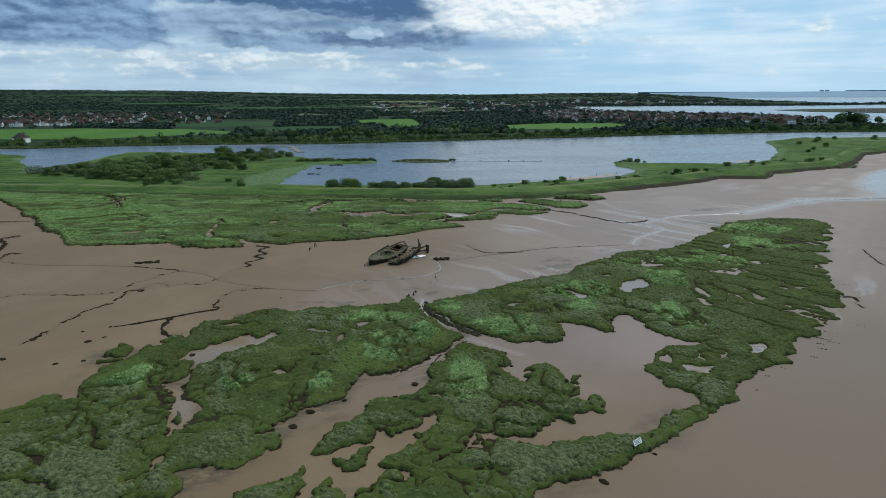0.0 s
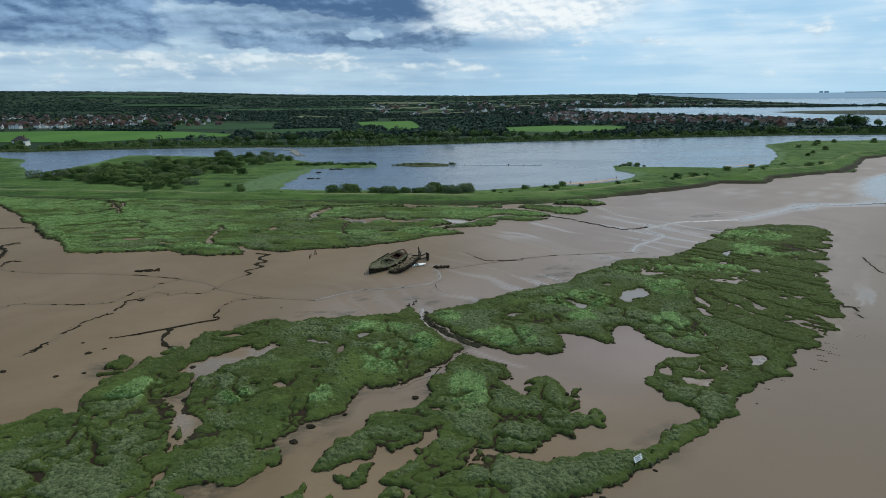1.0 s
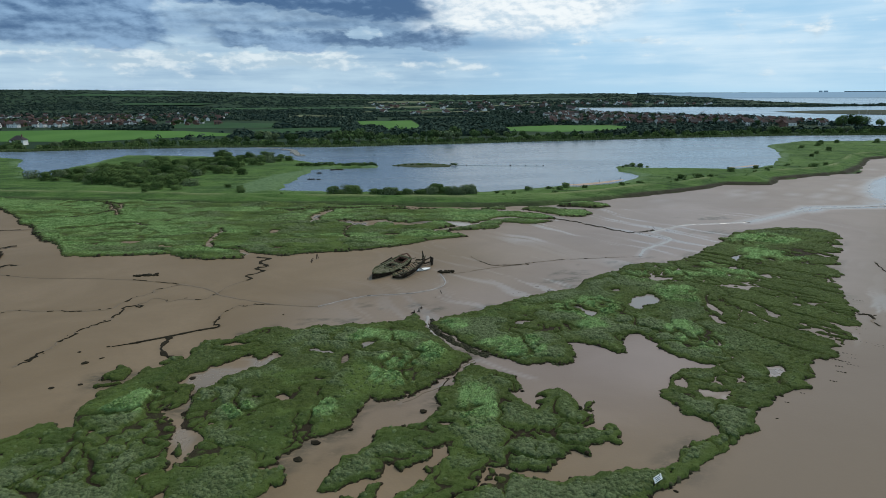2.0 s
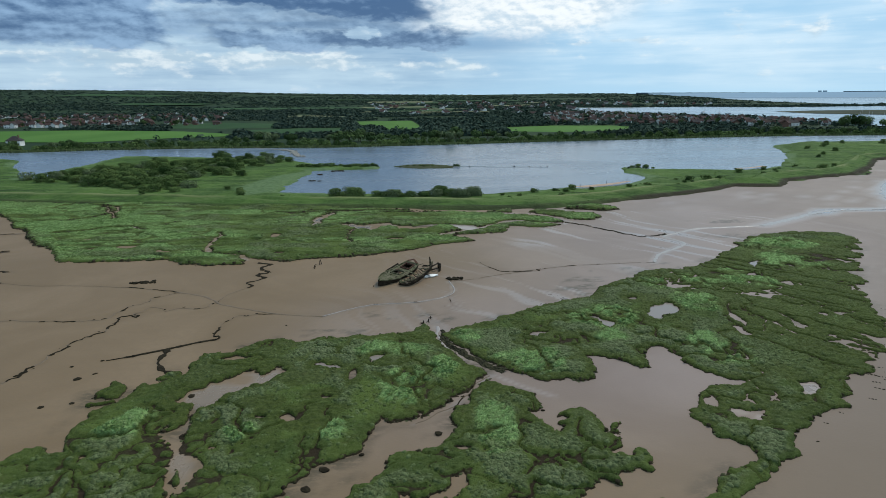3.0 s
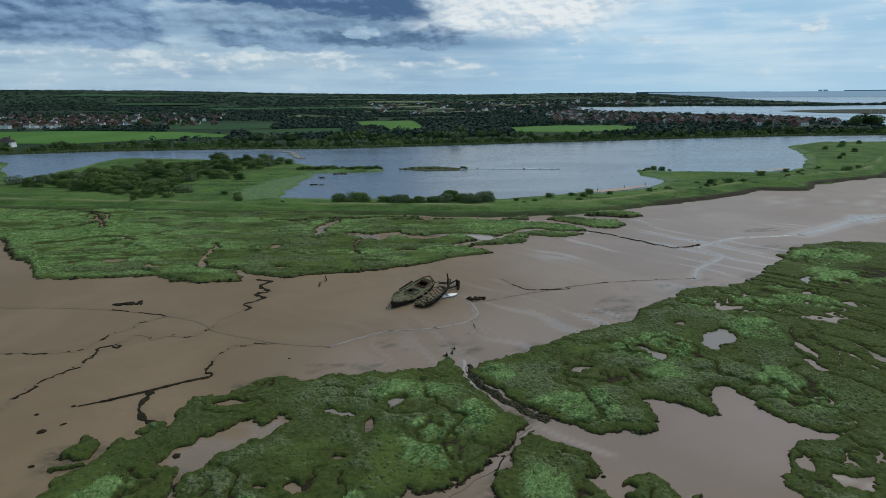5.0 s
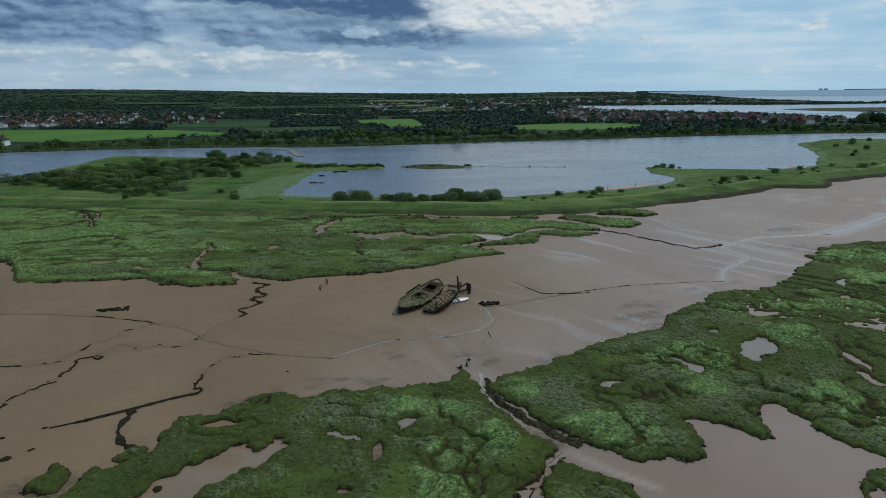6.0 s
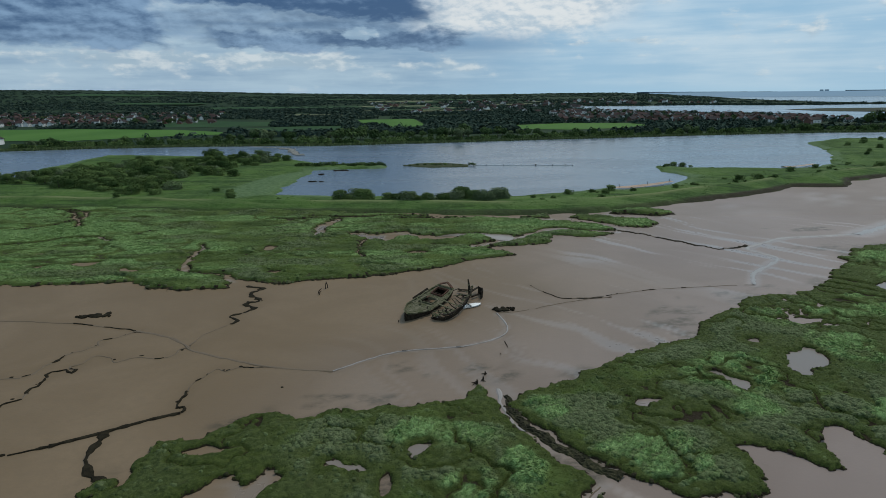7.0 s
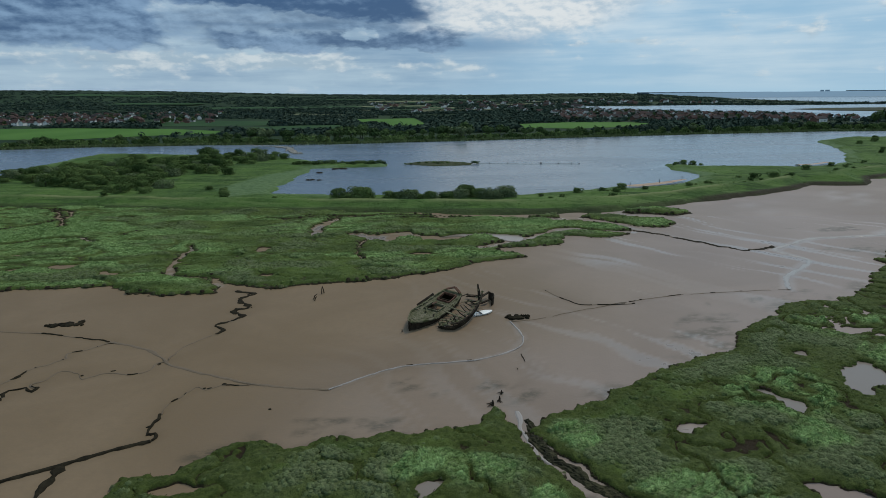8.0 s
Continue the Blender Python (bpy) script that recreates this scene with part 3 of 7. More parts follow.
LAKE_NEAR = [
    (501.2, 556), (367.8, 528.3), (329, 532.8), (298.6, 529.4), (255.8, 496.1), (238.4, 449.7), (218.4, 407.6),
    (189, 360.6), (172.6, 346.8), (152, 342.5), (129.8, 349.7), (111.1, 351), (103.4, 357.5), (97.8, 360.9),
    (93.4, 338.2), (99.3, 319.8), (92.6, 304.1), (76.1, 288.3), (59, 281.5), (54.6, 285.6), (37.8, 277.1),
    (19.5, 269.1), (7, 264.7), (-7.7, 268.8), (-22.9, 273), (-45.2, 270.6), (-74.4, 277.4), (-76.7, 296.7),
    (-76.4, 318.6), (-74.4, 343.7), (-75.8, 357.9), (-63, 360), (-40.5, 364.5), (-39.8, 373.9), (-53.7, 388.2),
    (-74, 382.9), (-92.2, 401.8), (-114.5, 431.1), (-137.4, 428.8), (-155.1, 434.4), (-187.6, 445.8),
    (-232.5, 454.1), (-228.4, 408.5), (-226.9, 374.3), (-217.4, 344.7), (-220.2, 327.1), (-246.7, 363.5),
]
LAKE_WEST = [
    (-220.2, 327.1), (-246.7, 363.5), (-271.1, 393.8), (-289.9, 428.8), (-327.7, 453.1), (-426.7, 470.7),
    (-584.5, 494.1),
]
LAKE_FAR = [
    (-584.5, 494.1), (-445.8, 492.1), (-361, 500.2), (-331.7, 497.5), (-277, 514.6), (-186.2, 523.4), (-90.5, 519.8),
    (3.8, 541.8), (105.8, 565.6), (216.7, 591.5), (332.9, 611.2), (422.3, 608.3), (548.5, 609.5),
]
LAKE_ISLE = [
    (-32.3, 373.3), (-25, 382.7), (-11.2, 385.1), (4.5, 373.9), (2.7, 364.6), (-17.1, 362.9),
]
RUNNEL_MAIN = [
    (-112.5, 149.3), (-108.1, 147.1), (-98.1, 144.7), (-88.3, 144.5), (-74.9, 142.7), (-62.4, 139), (-55.1, 135.6),
    (-50.2, 131), (-44, 127.6), (-35.8, 124.2), (-27.1, 122.9), (-23, 126.4), (-18.5, 129.2), (-8.7, 131.1),
    (-3.1, 134.1), (-0.9, 138.7), (-2, 145.7), (1.4, 146.2), (10, 150.3), (20.4, 154.7), (31.2, 158), (43.5, 159.5),
    (50.4, 160), (54.4, 167.8), (65.8, 180), (63.3, 189.1), (71.8, 196), (79, 200.5), (99.9, 203.7),
]
RUNNEL_EAST = [
    (99.9, 203.7), (113.8, 212.6), (133.6, 226.9), (148, 230.1), (166.5, 233.2), (197.7, 237.2),
]
RUNNEL_WEST_A = [
    (-50.5, 131.9), (-51.7, 131), (-51.6, 129.1), (-52.5, 128.2), (-54.2, 127.9), (-56.3, 128.3), (-58, 128),
    (-59.6, 126.5), (-61.1, 128.3), (-63.5, 128.8), (-64.2, 126.4), (-65.5, 125.3), (-64.9, 124.6), (-63.8, 124.4),
    (-63.8, 123.1), (-65.3, 123.7), (-66.4, 123.2), (-66, 121.8), (-66.4, 118.5), (-66.2, 115), (-68.2, 112),
    (-69.5, 109.4), (-69.1, 107.9), (-69.6, 104.9), (-69.1, 101.6), (-69.9, 97.5), (-71, 94.8),
]
RUNNEL_WEST_B = [
    (-61.7, 139.2), (-62.9, 137.6), (-64.3, 136.2), (-65.8, 134.6), (-65.3, 133.1), (-66.4, 132.4), (-66.7, 131),
    (-67.4, 130.3), (-68.3, 129.2), (-68.6, 127.9), (-68.5, 126.8), (-68.9, 125.5), (-70, 121.9), (-76.7, 120.9),
    (-88.6, 121.4), (-89.9, 120.5), (-90.8, 119.1),
]
RUNNEL_WEST_C = [
    (-37.2, 124.4), (-39, 124.3), (-40.7, 124.2), (-42.2, 123.2), (-43.6, 123.9), (-44.6, 121.3), (-45.5, 119.2),
    (-45.4, 117.2), (-45, 116.2), (-45.2, 115.2), (-45.2, 113.9), (-44.8, 112.7), (-44.1, 113), (-43.7, 112.2),
    (-43.9, 111.7),
]
DITCH = [(-43.9, 111.6), (-47, 109.9), (-50.2, 107.8), (-52.8, 106.1), (-55.5, 104.4), (-58.8, 102.5)]
RUNNEL_FORK = [
    (-50.7, 107.2), (-50.5, 105.8), (-50.2, 103.8), (-49.8, 101.8), (-48.2, 99.3), (-45.4, 97.4),
]
RUNNEL_ZIG = [
    (-51.4, 163.4), (-48, 161.2), (-49.3, 158.9), (-47.9, 156.3), (-46.1, 153.7), (-47.7, 152.8), (-48.3, 151.4),
    (-45.9, 149.8), (-47.3, 147), (-48.4, 145.4), (-47.4, 142.9), (-47.5, 141.6),
]
RUNNEL_SEEP = [(-48, 141), (-50.5, 136.5), (-50.8, 132.5)]
RUNNEL_DOWN = [(-1.6, 135.4), (-2.1, 132.4), (-1.5, 129.2), (-0.7, 126.4)]
RUNNEL_DOWN_SIDE = [(-3.1, 128.3), (-2, 125.8), (-3.2, 123.3)]
CREEK_BANK = [(-3.5, 115), (-3.3, 110.6), (-2, 107.6), (-0.6, 104.9), (1, 102.4), (3, 100.2), (6, 97.2)]
CREEK_WATER = [(-4.6, 117), (-4.5, 115.2), (-4.4, 112.8), (-4.1, 110.3), (-3.3, 107.9), (-2.5, 106.4)]
RUNNEL_NORTH = [
    (37.8, 211.7), (42.3, 207.4), (46.7, 202.1), (48.7, 198.4), (52.9, 192.6), (57.1, 189.2), (65, 193.2),
]
RUNNEL_ARC = [
    (6.1, 161.1), (8.8, 156.1), (11.6, 153.1), (20.3, 153.5),
]
POOL_EAST = [
    (184.5, 273.4), (207, 301.7), (228.4, 318.8), (264.9, 321.5), (193.4, 231.8), (170.7, 239.4), (171.2, 249.5),
]
FIELD_WEST = [(-596, 800), (-465, 810), (-317, 766), (-205, 677), (-282, 640), (-340, 591), (-454, 609)]
FIELD_LONG = [(-423, 963), (-354, 1011), (-256, 956), (-225, 834), (-288, 821), (-361, 838)]
FIELD_MID = [(-141, 1008), (-53, 1026), (-35, 869), (-29, 767), (-69, 748), (-82, 844), (-119, 873)]
FIELD_DARK = [(-243, 782), (-191, 815), (-125, 821), (-122, 731), (-172, 704), (-211, 698)]
FIELD_EAST = [(78, 793), (140, 828), (216, 817), (236, 771), (194, 715), (125, 685), (70, 713)]
FIELD_PALE = [
    (-313.4, 1194), (-300.4, 1327.2), (-167.1, 1221.9), (-196.4, 1136.9),
]
INLET = [
    (300, 1500), (383, 1796), (560, 1790), (721, 1797), (832.6, 1697), (967.6, 1668), (1171.9, 1707.1),
    (1507.5, 1541), (682.4, 692), (508.7, 735.1), (500.6, 867.2), (521, 970), (470, 1050), (377, 1205), (341, 1400),
]
SALTINGS = [
    (671.9, 1287.4), (783.7, 1343), (923.8, 1343.5), (1213.9, 1238.9), (992.9, 1011.5), (743.9, 1079.8),
    (680.8, 1165.1),
]
ISLET_NUB = [
    (-8.2, 115.2), (-7.4, 116.8), (-6.9, 117.7), (-6, 117), (-5.5, 115.5), (-5.2, 112.8), (-6.1, 112.3),
    (-7.2, 112.8),
]
RUNNEL_MARK_A = [
    (-151.9, 197), (-148.2, 199.7), (-141.1, 200.4), (-136.6, 202.1), (-130.5, 200),
]
RUNNEL_MARK_B = [
    (-120.7, 158.7), (-121.1, 162.5), (-124.7, 169.2), (-128.9, 173.6), (-128.4, 176.5), (-126, 177.9),
]
RUNNEL_MARK_C = [
    (-112.9, 151.5), (-114.4, 155), (-113.6, 156.8), (-111.3, 156.1),
]
RUNNEL_MARK_D = [
    (78.8, 115.6), (80.7, 115.6), (80.3, 113.3), (78.8, 111.6), (78.9, 109.4),
]
RUNNEL_MARK_E = [
    (107.5, 153.1), (105.1, 146.4), (103.1, 140.3), (103.3, 136.5),
]
BACK_CREEK_F = [(-177.6, 263.7), (-162.1, 258.4), (-141.9, 253.0), (-130.8, 248.3), (-124.6, 232.3), (-119.8, 223.2)]
BACK_CREEK_G = [(-127.1, 200.2), (-123.1, 202.4), (-118.2, 204.6), (-114.2, 208.2), (-106.7, 209.8), (-99.7, 203.8)]
BACK_CREEK_H = [(-67.2, 229.4), (-63.7, 232.6), (-57.0, 231.4), (-51.0, 234.5)]
BACK_CREEK_I = [(-26.1, 231.5), (-10.7, 231.5), (5.7, 231.5), (14.3, 229.3), (28.3, 228.6)]
BACK_CREEK_J = [(-97.4, 211.4), (-95.4, 214.7), (-92.2, 215.3)]


# ---- noise and plan helpers ----
def lattice(ix, iy, seed):
    h = (ix.astype(np.int64) * 374761393 + iy.astype(np.int64) * 668265263 + seed * 974634777) & 0xFFFFFFFF
    h = ((h ^ (h >> 13)) * 1274126177) & 0xFFFFFFFF
    return ((h ^ (h >> 16)) & 0xFFFF) / 32767.5 - 1.0


def value_noise(x, y, seed=0):
    ix, iy = np.floor(x), np.floor(y)
    fx, fy = x - ix, y - iy
    u, v = fx * fx * (3 - 2 * fx), fy * fy * (3 - 2 * fy)
    a, b = lattice(ix, iy, seed), lattice(ix + 1, iy, seed)
    c, d = lattice(ix, iy + 1, seed), lattice(ix + 1, iy + 1, seed)
    return (a * (1 - u) + b * u) * (1 - v) + (c * (1 - u) + d * u) * v


def fractal(x, y, size, seed=0, octaves=4, gain=0.5):
    total, amp = 0.0, 1.0
    for k in range(octaves):
        total = total + amp * value_noise(x / size * 2**k + 17.3 * k, y / size * 2**k - 9.1 * k, seed + k)
        amp *= gain
    return total


def cushions(x, y, size, seed=0):
    """Rounded lumps: 1 at the middle of a random cell, falling to 0 at its rim."""
    gx, gy = x / size, y / size
    ix, iy = np.floor(gx), np.floor(gy)
    best = np.full_like(gx, 9.0)
    for dx in (-1, 0, 1):
        for dy in (-1, 0, 1):
            px = ix + dx + 0.5 + 0.45 * lattice(ix + dx, iy + dy, seed)
            py = iy + dy + 0.5 + 0.45 * lattice(ix + dx, iy + dy, seed + 7)
            best = np.minimum(best, (gx - px) ** 2 + (gy - py) ** 2)
    return np.sqrt(np.clip(1 - best / 0.55, 0, 1))


def smooth(value, low, high):
    t = np.clip((value - low) / (high - low), 0, 1)
    return t * t * (3 - 2 * t)


def inside(x, y, outline, margin=8.0):
    """Signed distance to an outline in plan, positive inside, cut off at the margin outside."""
    pts = np.array(outline)
    out = np.full(x.shape, -margin)
    near = (x > pts[:, 0].min() - margin) & (x < pts[:, 0].max() + margin)
    near &= (y > pts[:, 1].min() - margin) & (y < pts[:, 1].max() + margin)
    px, py = x[near], y[near]
    dist, within = np.full(px.shape, 1e9), np.zeros(px.shape, bool)
    for (ax, ay), (bx, by) in zip(pts, np.roll(pts, -1, axis=0)):
        ex, ey = bx - ax, by - ay
        t = np.clip(((px - ax) * ex + (py - ay) * ey) / (ex * ex + ey * ey + 1e-9), 0, 1)
        dist = np.minimum(dist, (px - ax - t * ex) ** 2 + (py - ay - t * ey) ** 2)
        if ay != by:
            within ^= ((ay > py) != (by > py)) & (px < (bx - ax) * (py - ay) / (by - ay) + ax)
    dist = np.sqrt(dist)
    out[near] = np.maximum(np.where(within, dist, -dist), -margin)
    return out


def beside(x, y, line, margin=12.0):
    """Distance to a line in plan, and how far along it the nearest place lies."""
    pts = np.array(line)
    out, along = np.full(x.shape, margin), np.zeros(x.shape)
    near = (x > pts[:, 0].min() - margin) & (x < pts[:, 0].max() + margin)
    near &= (y > pts[:, 1].min() - margin) & (y < pts[:, 1].max() + margin)
    px, py = x[near], y[near]
    dist, where, run = np.full(px.shape, margin**2), np.zeros(px.shape), 0.0
    for (ax, ay), (bx, by) in zip(pts[:-1], pts[1:]):
        ex, ey = bx - ax, by - ay
        length = math.hypot(ex, ey) + 1e-9
        t = np.clip(((px - ax) * ex + (py - ay) * ey) / length**2, 0, 1)
        d = (px - ax - t * ex) ** 2 + (py - ay - t * ey) ** 2
        where = np.where(d < dist, run + t * length, where)
        dist = np.minimum(dist, d)
        run += length
    out[near], along[near] = np.sqrt(dist), where
    return out, along


def lay_sheet(name, x, y, z, keep, material, masks, smooth_faces=True):
    """A mesh from a grid of heights; keep marks the corners whose cells are built."""
    rows, cols = x.shape
    cell = keep[:-1, :-1] | keep[1:, :-1] | keep[:-1, 1:] | keep[1:, 1:]
    index = np.arange(rows * cols).reshape(rows, cols)
    quads = np.stack([index[:-1, :-1], index[:-1, 1:], index[1:, 1:], index[1:, :-1]], -1)[cell]
    used, faces = np.unique(quads, return_inverse=True)
    faces = faces.reshape(-1, 4)
    verts = np.stack([x, y, z], -1).reshape(-1, 3)[used]
    mesh = bpy.data.meshes.new(name)
    mesh.vertices.add(len(verts))
    mesh.vertices.foreach_set("co", verts.astype(np.float32).ravel())
    mesh.loops.add(faces.size)
    mesh.loops.foreach_set("vertex_index", faces.astype(np.int32).ravel())
    mesh.polygons.add(len(faces))
    mesh.polygons.foreach_set("loop_start", np.arange(0, faces.size, 4, dtype=np.int32))
    mesh.polygons.foreach_set("use_smooth", np.full(len(faces), smooth_faces))
    mesh.update(calc_edges=True)
    for key, values in masks.items():
        layer = mesh.attributes.new(key, "FLOAT", "POINT")
        layer.data.foreach_set("value", values.reshape(-1)[used].astype(np.float32))
    mesh.materials.append(material)
    return new(name, mesh)


def grid(x0, x1, y0, y1, step):
    return np.meshgrid(np.arange(x0, x1 + step, step), np.arange(y0, y1 + step, step))


def warp(x, y, amount, size, seed):
    return (x + amount * fractal(x, y, size, seed, 3), y + amount * fractal(x, y, size, seed + 50, 3))


# ---- saltmarsh ----
def marsh_inside(x, y, outlines, ponds, creeks, wobble, comb=0.0, grow=0.0):
    """Distance inside the turf edge: outlines less ponds and creeks, with ragged edges."""
    wx, wy = warp(x, y, wobble, 3.2, 11)
    wx, wy = wx + 0.3 * wobble * fractal(x, y, 0.9, 15, 2), wy + 0.3 * wobble * fractal(x, y, 0.9, 16, 2)
    if comb:
        # the seaward side is drawn out into fingers
        push = comb * smooth(x, 40, 60) * fractal((x - y) * 0.08, (x + y) * 0.7, 2.6, 19, 2)
        wx, wy = wx + push, wy - push
    body = np.full(x.shape, -8.0)
    for outline in outlines:
        body = np.maximum(body, inside(wx, wy, outline))
    px, py = warp(x, y, wobble * 1.3, 2.4, 41)
    for pond in ponds:
        body = np.minimum(body, -inside(px, py, pond) - grow)
    for line, width in creeks:
        cx, cy = warp(x, y, wobble * 0.9, 4.5, 31)
        body = np.minimum(body, beside(cx, cy, line)[0] - width * (1 + 0.5 * fractal(x, y, 4.0, 37, 2)))
    return body


def blades(name, at, masks, height, width, lean, count, material, label, category, seed):
    """Many small bent blades in tufts, as one mesh; masks are given tuft by tuft."""
    rng = np.random.default_rng(seed)
    n = len(at) * count
    root = np.repeat(at, count, axis=0) + rng.normal(0, 1, (n, 3)) * np.array([1, 1, 0]) * np.repeat(width, count)[:, None] * 1.2
    tall = np.repeat(height, count) * rng.uniform(0.6, 1.25, n)
    half = np.repeat(width, count) * rng.uniform(0.6, 1.2, n)
    turn = rng.uniform(0, 2 * np.pi, n)
    side = np.stack([np.cos(turn), np.sin(turn), np.zeros(n)], -1) * half[:, None]
    out = rng.normal(0, 0.6, (n, 2)) + np.repeat(lean, count, axis=0)
    tip = root + np.stack([out[:, 0] * tall, out[:, 1] * tall, tall], -1)
    verts = np.stack([root - side, root + side, tip], 1).reshape(-1, 3)
    mesh = bpy.data.meshes.new(name)
    mesh.vertices.add(3 * n)
    mesh.vertices.foreach_set("co", verts.astype(np.float32).ravel())
    mesh.loops.add(3 * n)
    mesh.loops.foreach_set("vertex_index", np.arange(3 * n, dtype=np.int32))
    mesh.polygons.add(n)
    mesh.polygons.foreach_set("loop_start", np.arange(0, 3 * n, 3, dtype=np.int32))
    mesh.update(calc_edges=True)
    for key, values in masks.items():
        layer = mesh.attributes.new(key, "FLOAT", "POINT")
        layer.data.foreach_set("value", np.repeat(values, 3 * count).astype(np.float32))
    mesh.materials.append(material)
    return tagged(new(name, mesh), label, category, kind="stuff")


def domes(name, at, size, height, masks, material, label, seed):
    """Rounded plant cushions, each a small faceted dome of its own, as one mesh."""
    rng = np.random.default_rng(seed)
    n = len(at)
    a = np.arange(5) * 2 * np.pi / 5
    ring = np.stack([np.cos(a), np.sin(a)], -1)
    shape = np.concatenate([[[0, 0, 1.0]], np.c_[ring * 0.66, np.full(5, 0.72)], np.c_[ring, np.full(5, -0.25)]])
    v = shape[None] * rng.uniform(0.78, 1.22, (n, 11, 1))
    turn = rng.uniform(0, 6.28, n)
    squash = rng.uniform(0.65, 1.0, n)
    c, s = np.cos(turn)[:, None], np.sin(turn)[:, None]
    x, y = v[..., 0] * size[:, None], v[..., 1] * (size * squash)[:, None]
    verts = np.stack([x * c - y * s + at[:, :1], x * s + y * c + at[:, 1:2], v[..., 2] * height[:, None] + at[:, 2:3]], -1)
    tris = []
    for i in range(5):
        j = (i + 1) % 5
        tris += [(0, 1 + i, 1 + j), (1 + i, 6 + i, 6 + j), (1 + i, 6 + j, 1 + j)]
    faces = (np.array(tris)[None] + 11 * np.arange(n)[:, None, None]).reshape(-1, 3)
    mesh = bpy.data.meshes.new(name)
    mesh.vertices.add(11 * n)
    mesh.vertices.foreach_set("co", verts.reshape(-1, 3).astype(np.float32).ravel())
    mesh.loops.add(faces.size)
    mesh.loops.foreach_set("vertex_index", faces.astype(np.int32).ravel())
    mesh.polygons.add(len(faces))
    mesh.polygons.foreach_set("loop_start", np.arange(0, faces.size, 3, dtype=np.int32))
    mesh.update(calc_edges=True)
    for key, values in masks.items():
        layer = mesh.attributes.new(key, "FLOAT", "POINT")
        layer.data.foreach_set("value", np.repeat(values, 11).astype(np.float32))
    mesh.materials.append(material)
    return tagged(new(name, mesh), label, "shrubs", kind="stuff")


def pick(chance, number, seed):
    """Indices of grid corners, drawn by chance."""
    rng = np.random.default_rng(seed)
    p = chance.ravel() / chance.sum()
    return np.searchsorted(np.cumsum(p), rng.random(number)).clip(0, p.size - 1)


FRONT_OUTLINES = [
    MARSH_WEST, MARSH_WEST_LOW, MARSH_SPIT, MARSH_NORTH, MARSH_EAST, MARSH_MID, MARSH_MID_WEST, MARSH_SOUTH,
    ISLET_A, ISLET_B, ISLET_C, ISLET_D, ISLET_E, ISLET_F, ISLET_NUB,
]
FRONT_PONDS = [
    POND_WEST, POND_GAP, POND_NECK, POND_ROUND, POND_LONG, POND_SLIT, POND_HEART, POND_EYE, POND_SMALL, POND_TINY,
    POND_HOOK, POND_FAR,
]
FRONT_CREEKS = [
    (CREEK_MAIN, 0.6), (CREEK_CHANNEL, 0.6), (CREEK_WEST, 0.38), (CREEK_SOUTH, 0.35),
]
# narrow gullies that part the turf without baring the mud below
FRONT_GULLIES = [
    (CREEK_FAR_WEST, 0.30), (CREEK_LEFT_LOW, 0.26), (CREEK_SHORT, 0.22), (CREEK_THIN, 0.24), (CREEK_MID_A, 0.22), (CREEK_MID_B, 0.22),
    (CREEK_MID_C, 0.22), (CREEK_NORTH, 0.2), (CREEK_EAST_A, 0.26), (CREEK_EAST_B, 0.24), (CREEK_EAST_C, 0.26), (CREEK_EAST_D, 0.24),
]
# bare mud pans in the turf: x, y, reach along x and y
PANS = [
    (-24.5, 83.6, 1.1, 1.1), (-28.3, 83.8, 0.9, 0.7), (-20.5, 89.4, 1.1, 0.8), (-37.3, 103.4, 2.4, 1.3), (74.3, 141.6, 1.3, 1.7), (-3.7, 78.9, 1.9, 1.3), (-6.9, 84.7, 1.5, 0.9), (52.6, 121.2, 0.9, 5.0), (50.5, 113.5, 0.9, 2.7),
    (62.5, 117.4, 0.9, 3.6), (-17.5, 96.2, 0.6, 2), (49, 139.8, 2.9, 1.5), (83.1, 155.3, 1.5, 1.8), (36.4, 131.7, 1.3, 1.3),
    (69.8, 148.1, 2, 1.7), (70, 120.9, 1.4, 1.2), (65.5, 107.5, 2.5, 1), (-32.1, 76.5, 0.7, 0.8), 
    (9.3, 83.2, 0.8, 1.5), (-0.9, 76.2, 1.5, 0.7), (34, 86.8, 1, 1.5), (40.2, 92.8, 1.8, 1), (3.9, 63.7, 0.9, 0.5),
]
# middles of the tall cord grass stands: x, y, reach along x and y
LUSH = [
    (-45.1, 81.8, 3.8, 4.2), (-29.3, 79.8, 2.6, 2.1), (-17.7, 79.6, 1.9, 2.2), (-9.4, 92.8, 3.8, 6.4), (-11.1, 105.1, 6.0, 3.4), (1.3, 110.9, 3.9, 3.0),
    (11.2, 101.3, 5.8, 5.2), (26.7, 120.3, 8.6, 6.8), (26.0, 110.4, 3.9, 3.2), (49.2, 141.8, 8.5, 5.8), (65.8, 144.7, 6.8, 8.6), (42.1, 104.9, 5.0, 6.8),
    (85.4, 161.2, 8.4, 8.9), (-3.5, 98.5, 2.5, 4.0), (3.9, 80.8, 2.8, 7.9), (49.0, 129.2, 4.6, 5.8), (90, 177, 14, 8),
]
# middles of the short mossy turf
MOSS = [
    (-41.1, 97.5, 3.9, 4.6), (-36.5, 98.5, 3.2, 4.6), (-32.4, 107.5, 5.0, 2.4), (-24.5, 95.6, 5.0, 3.2), (-29.1, 86.7, 3.9, 2.7), (-38.5, 83.6, 2.2, 2.5),
    (-21.6, 81.8, 2.6, 2.4), (-6, 112, 3, 3),
]


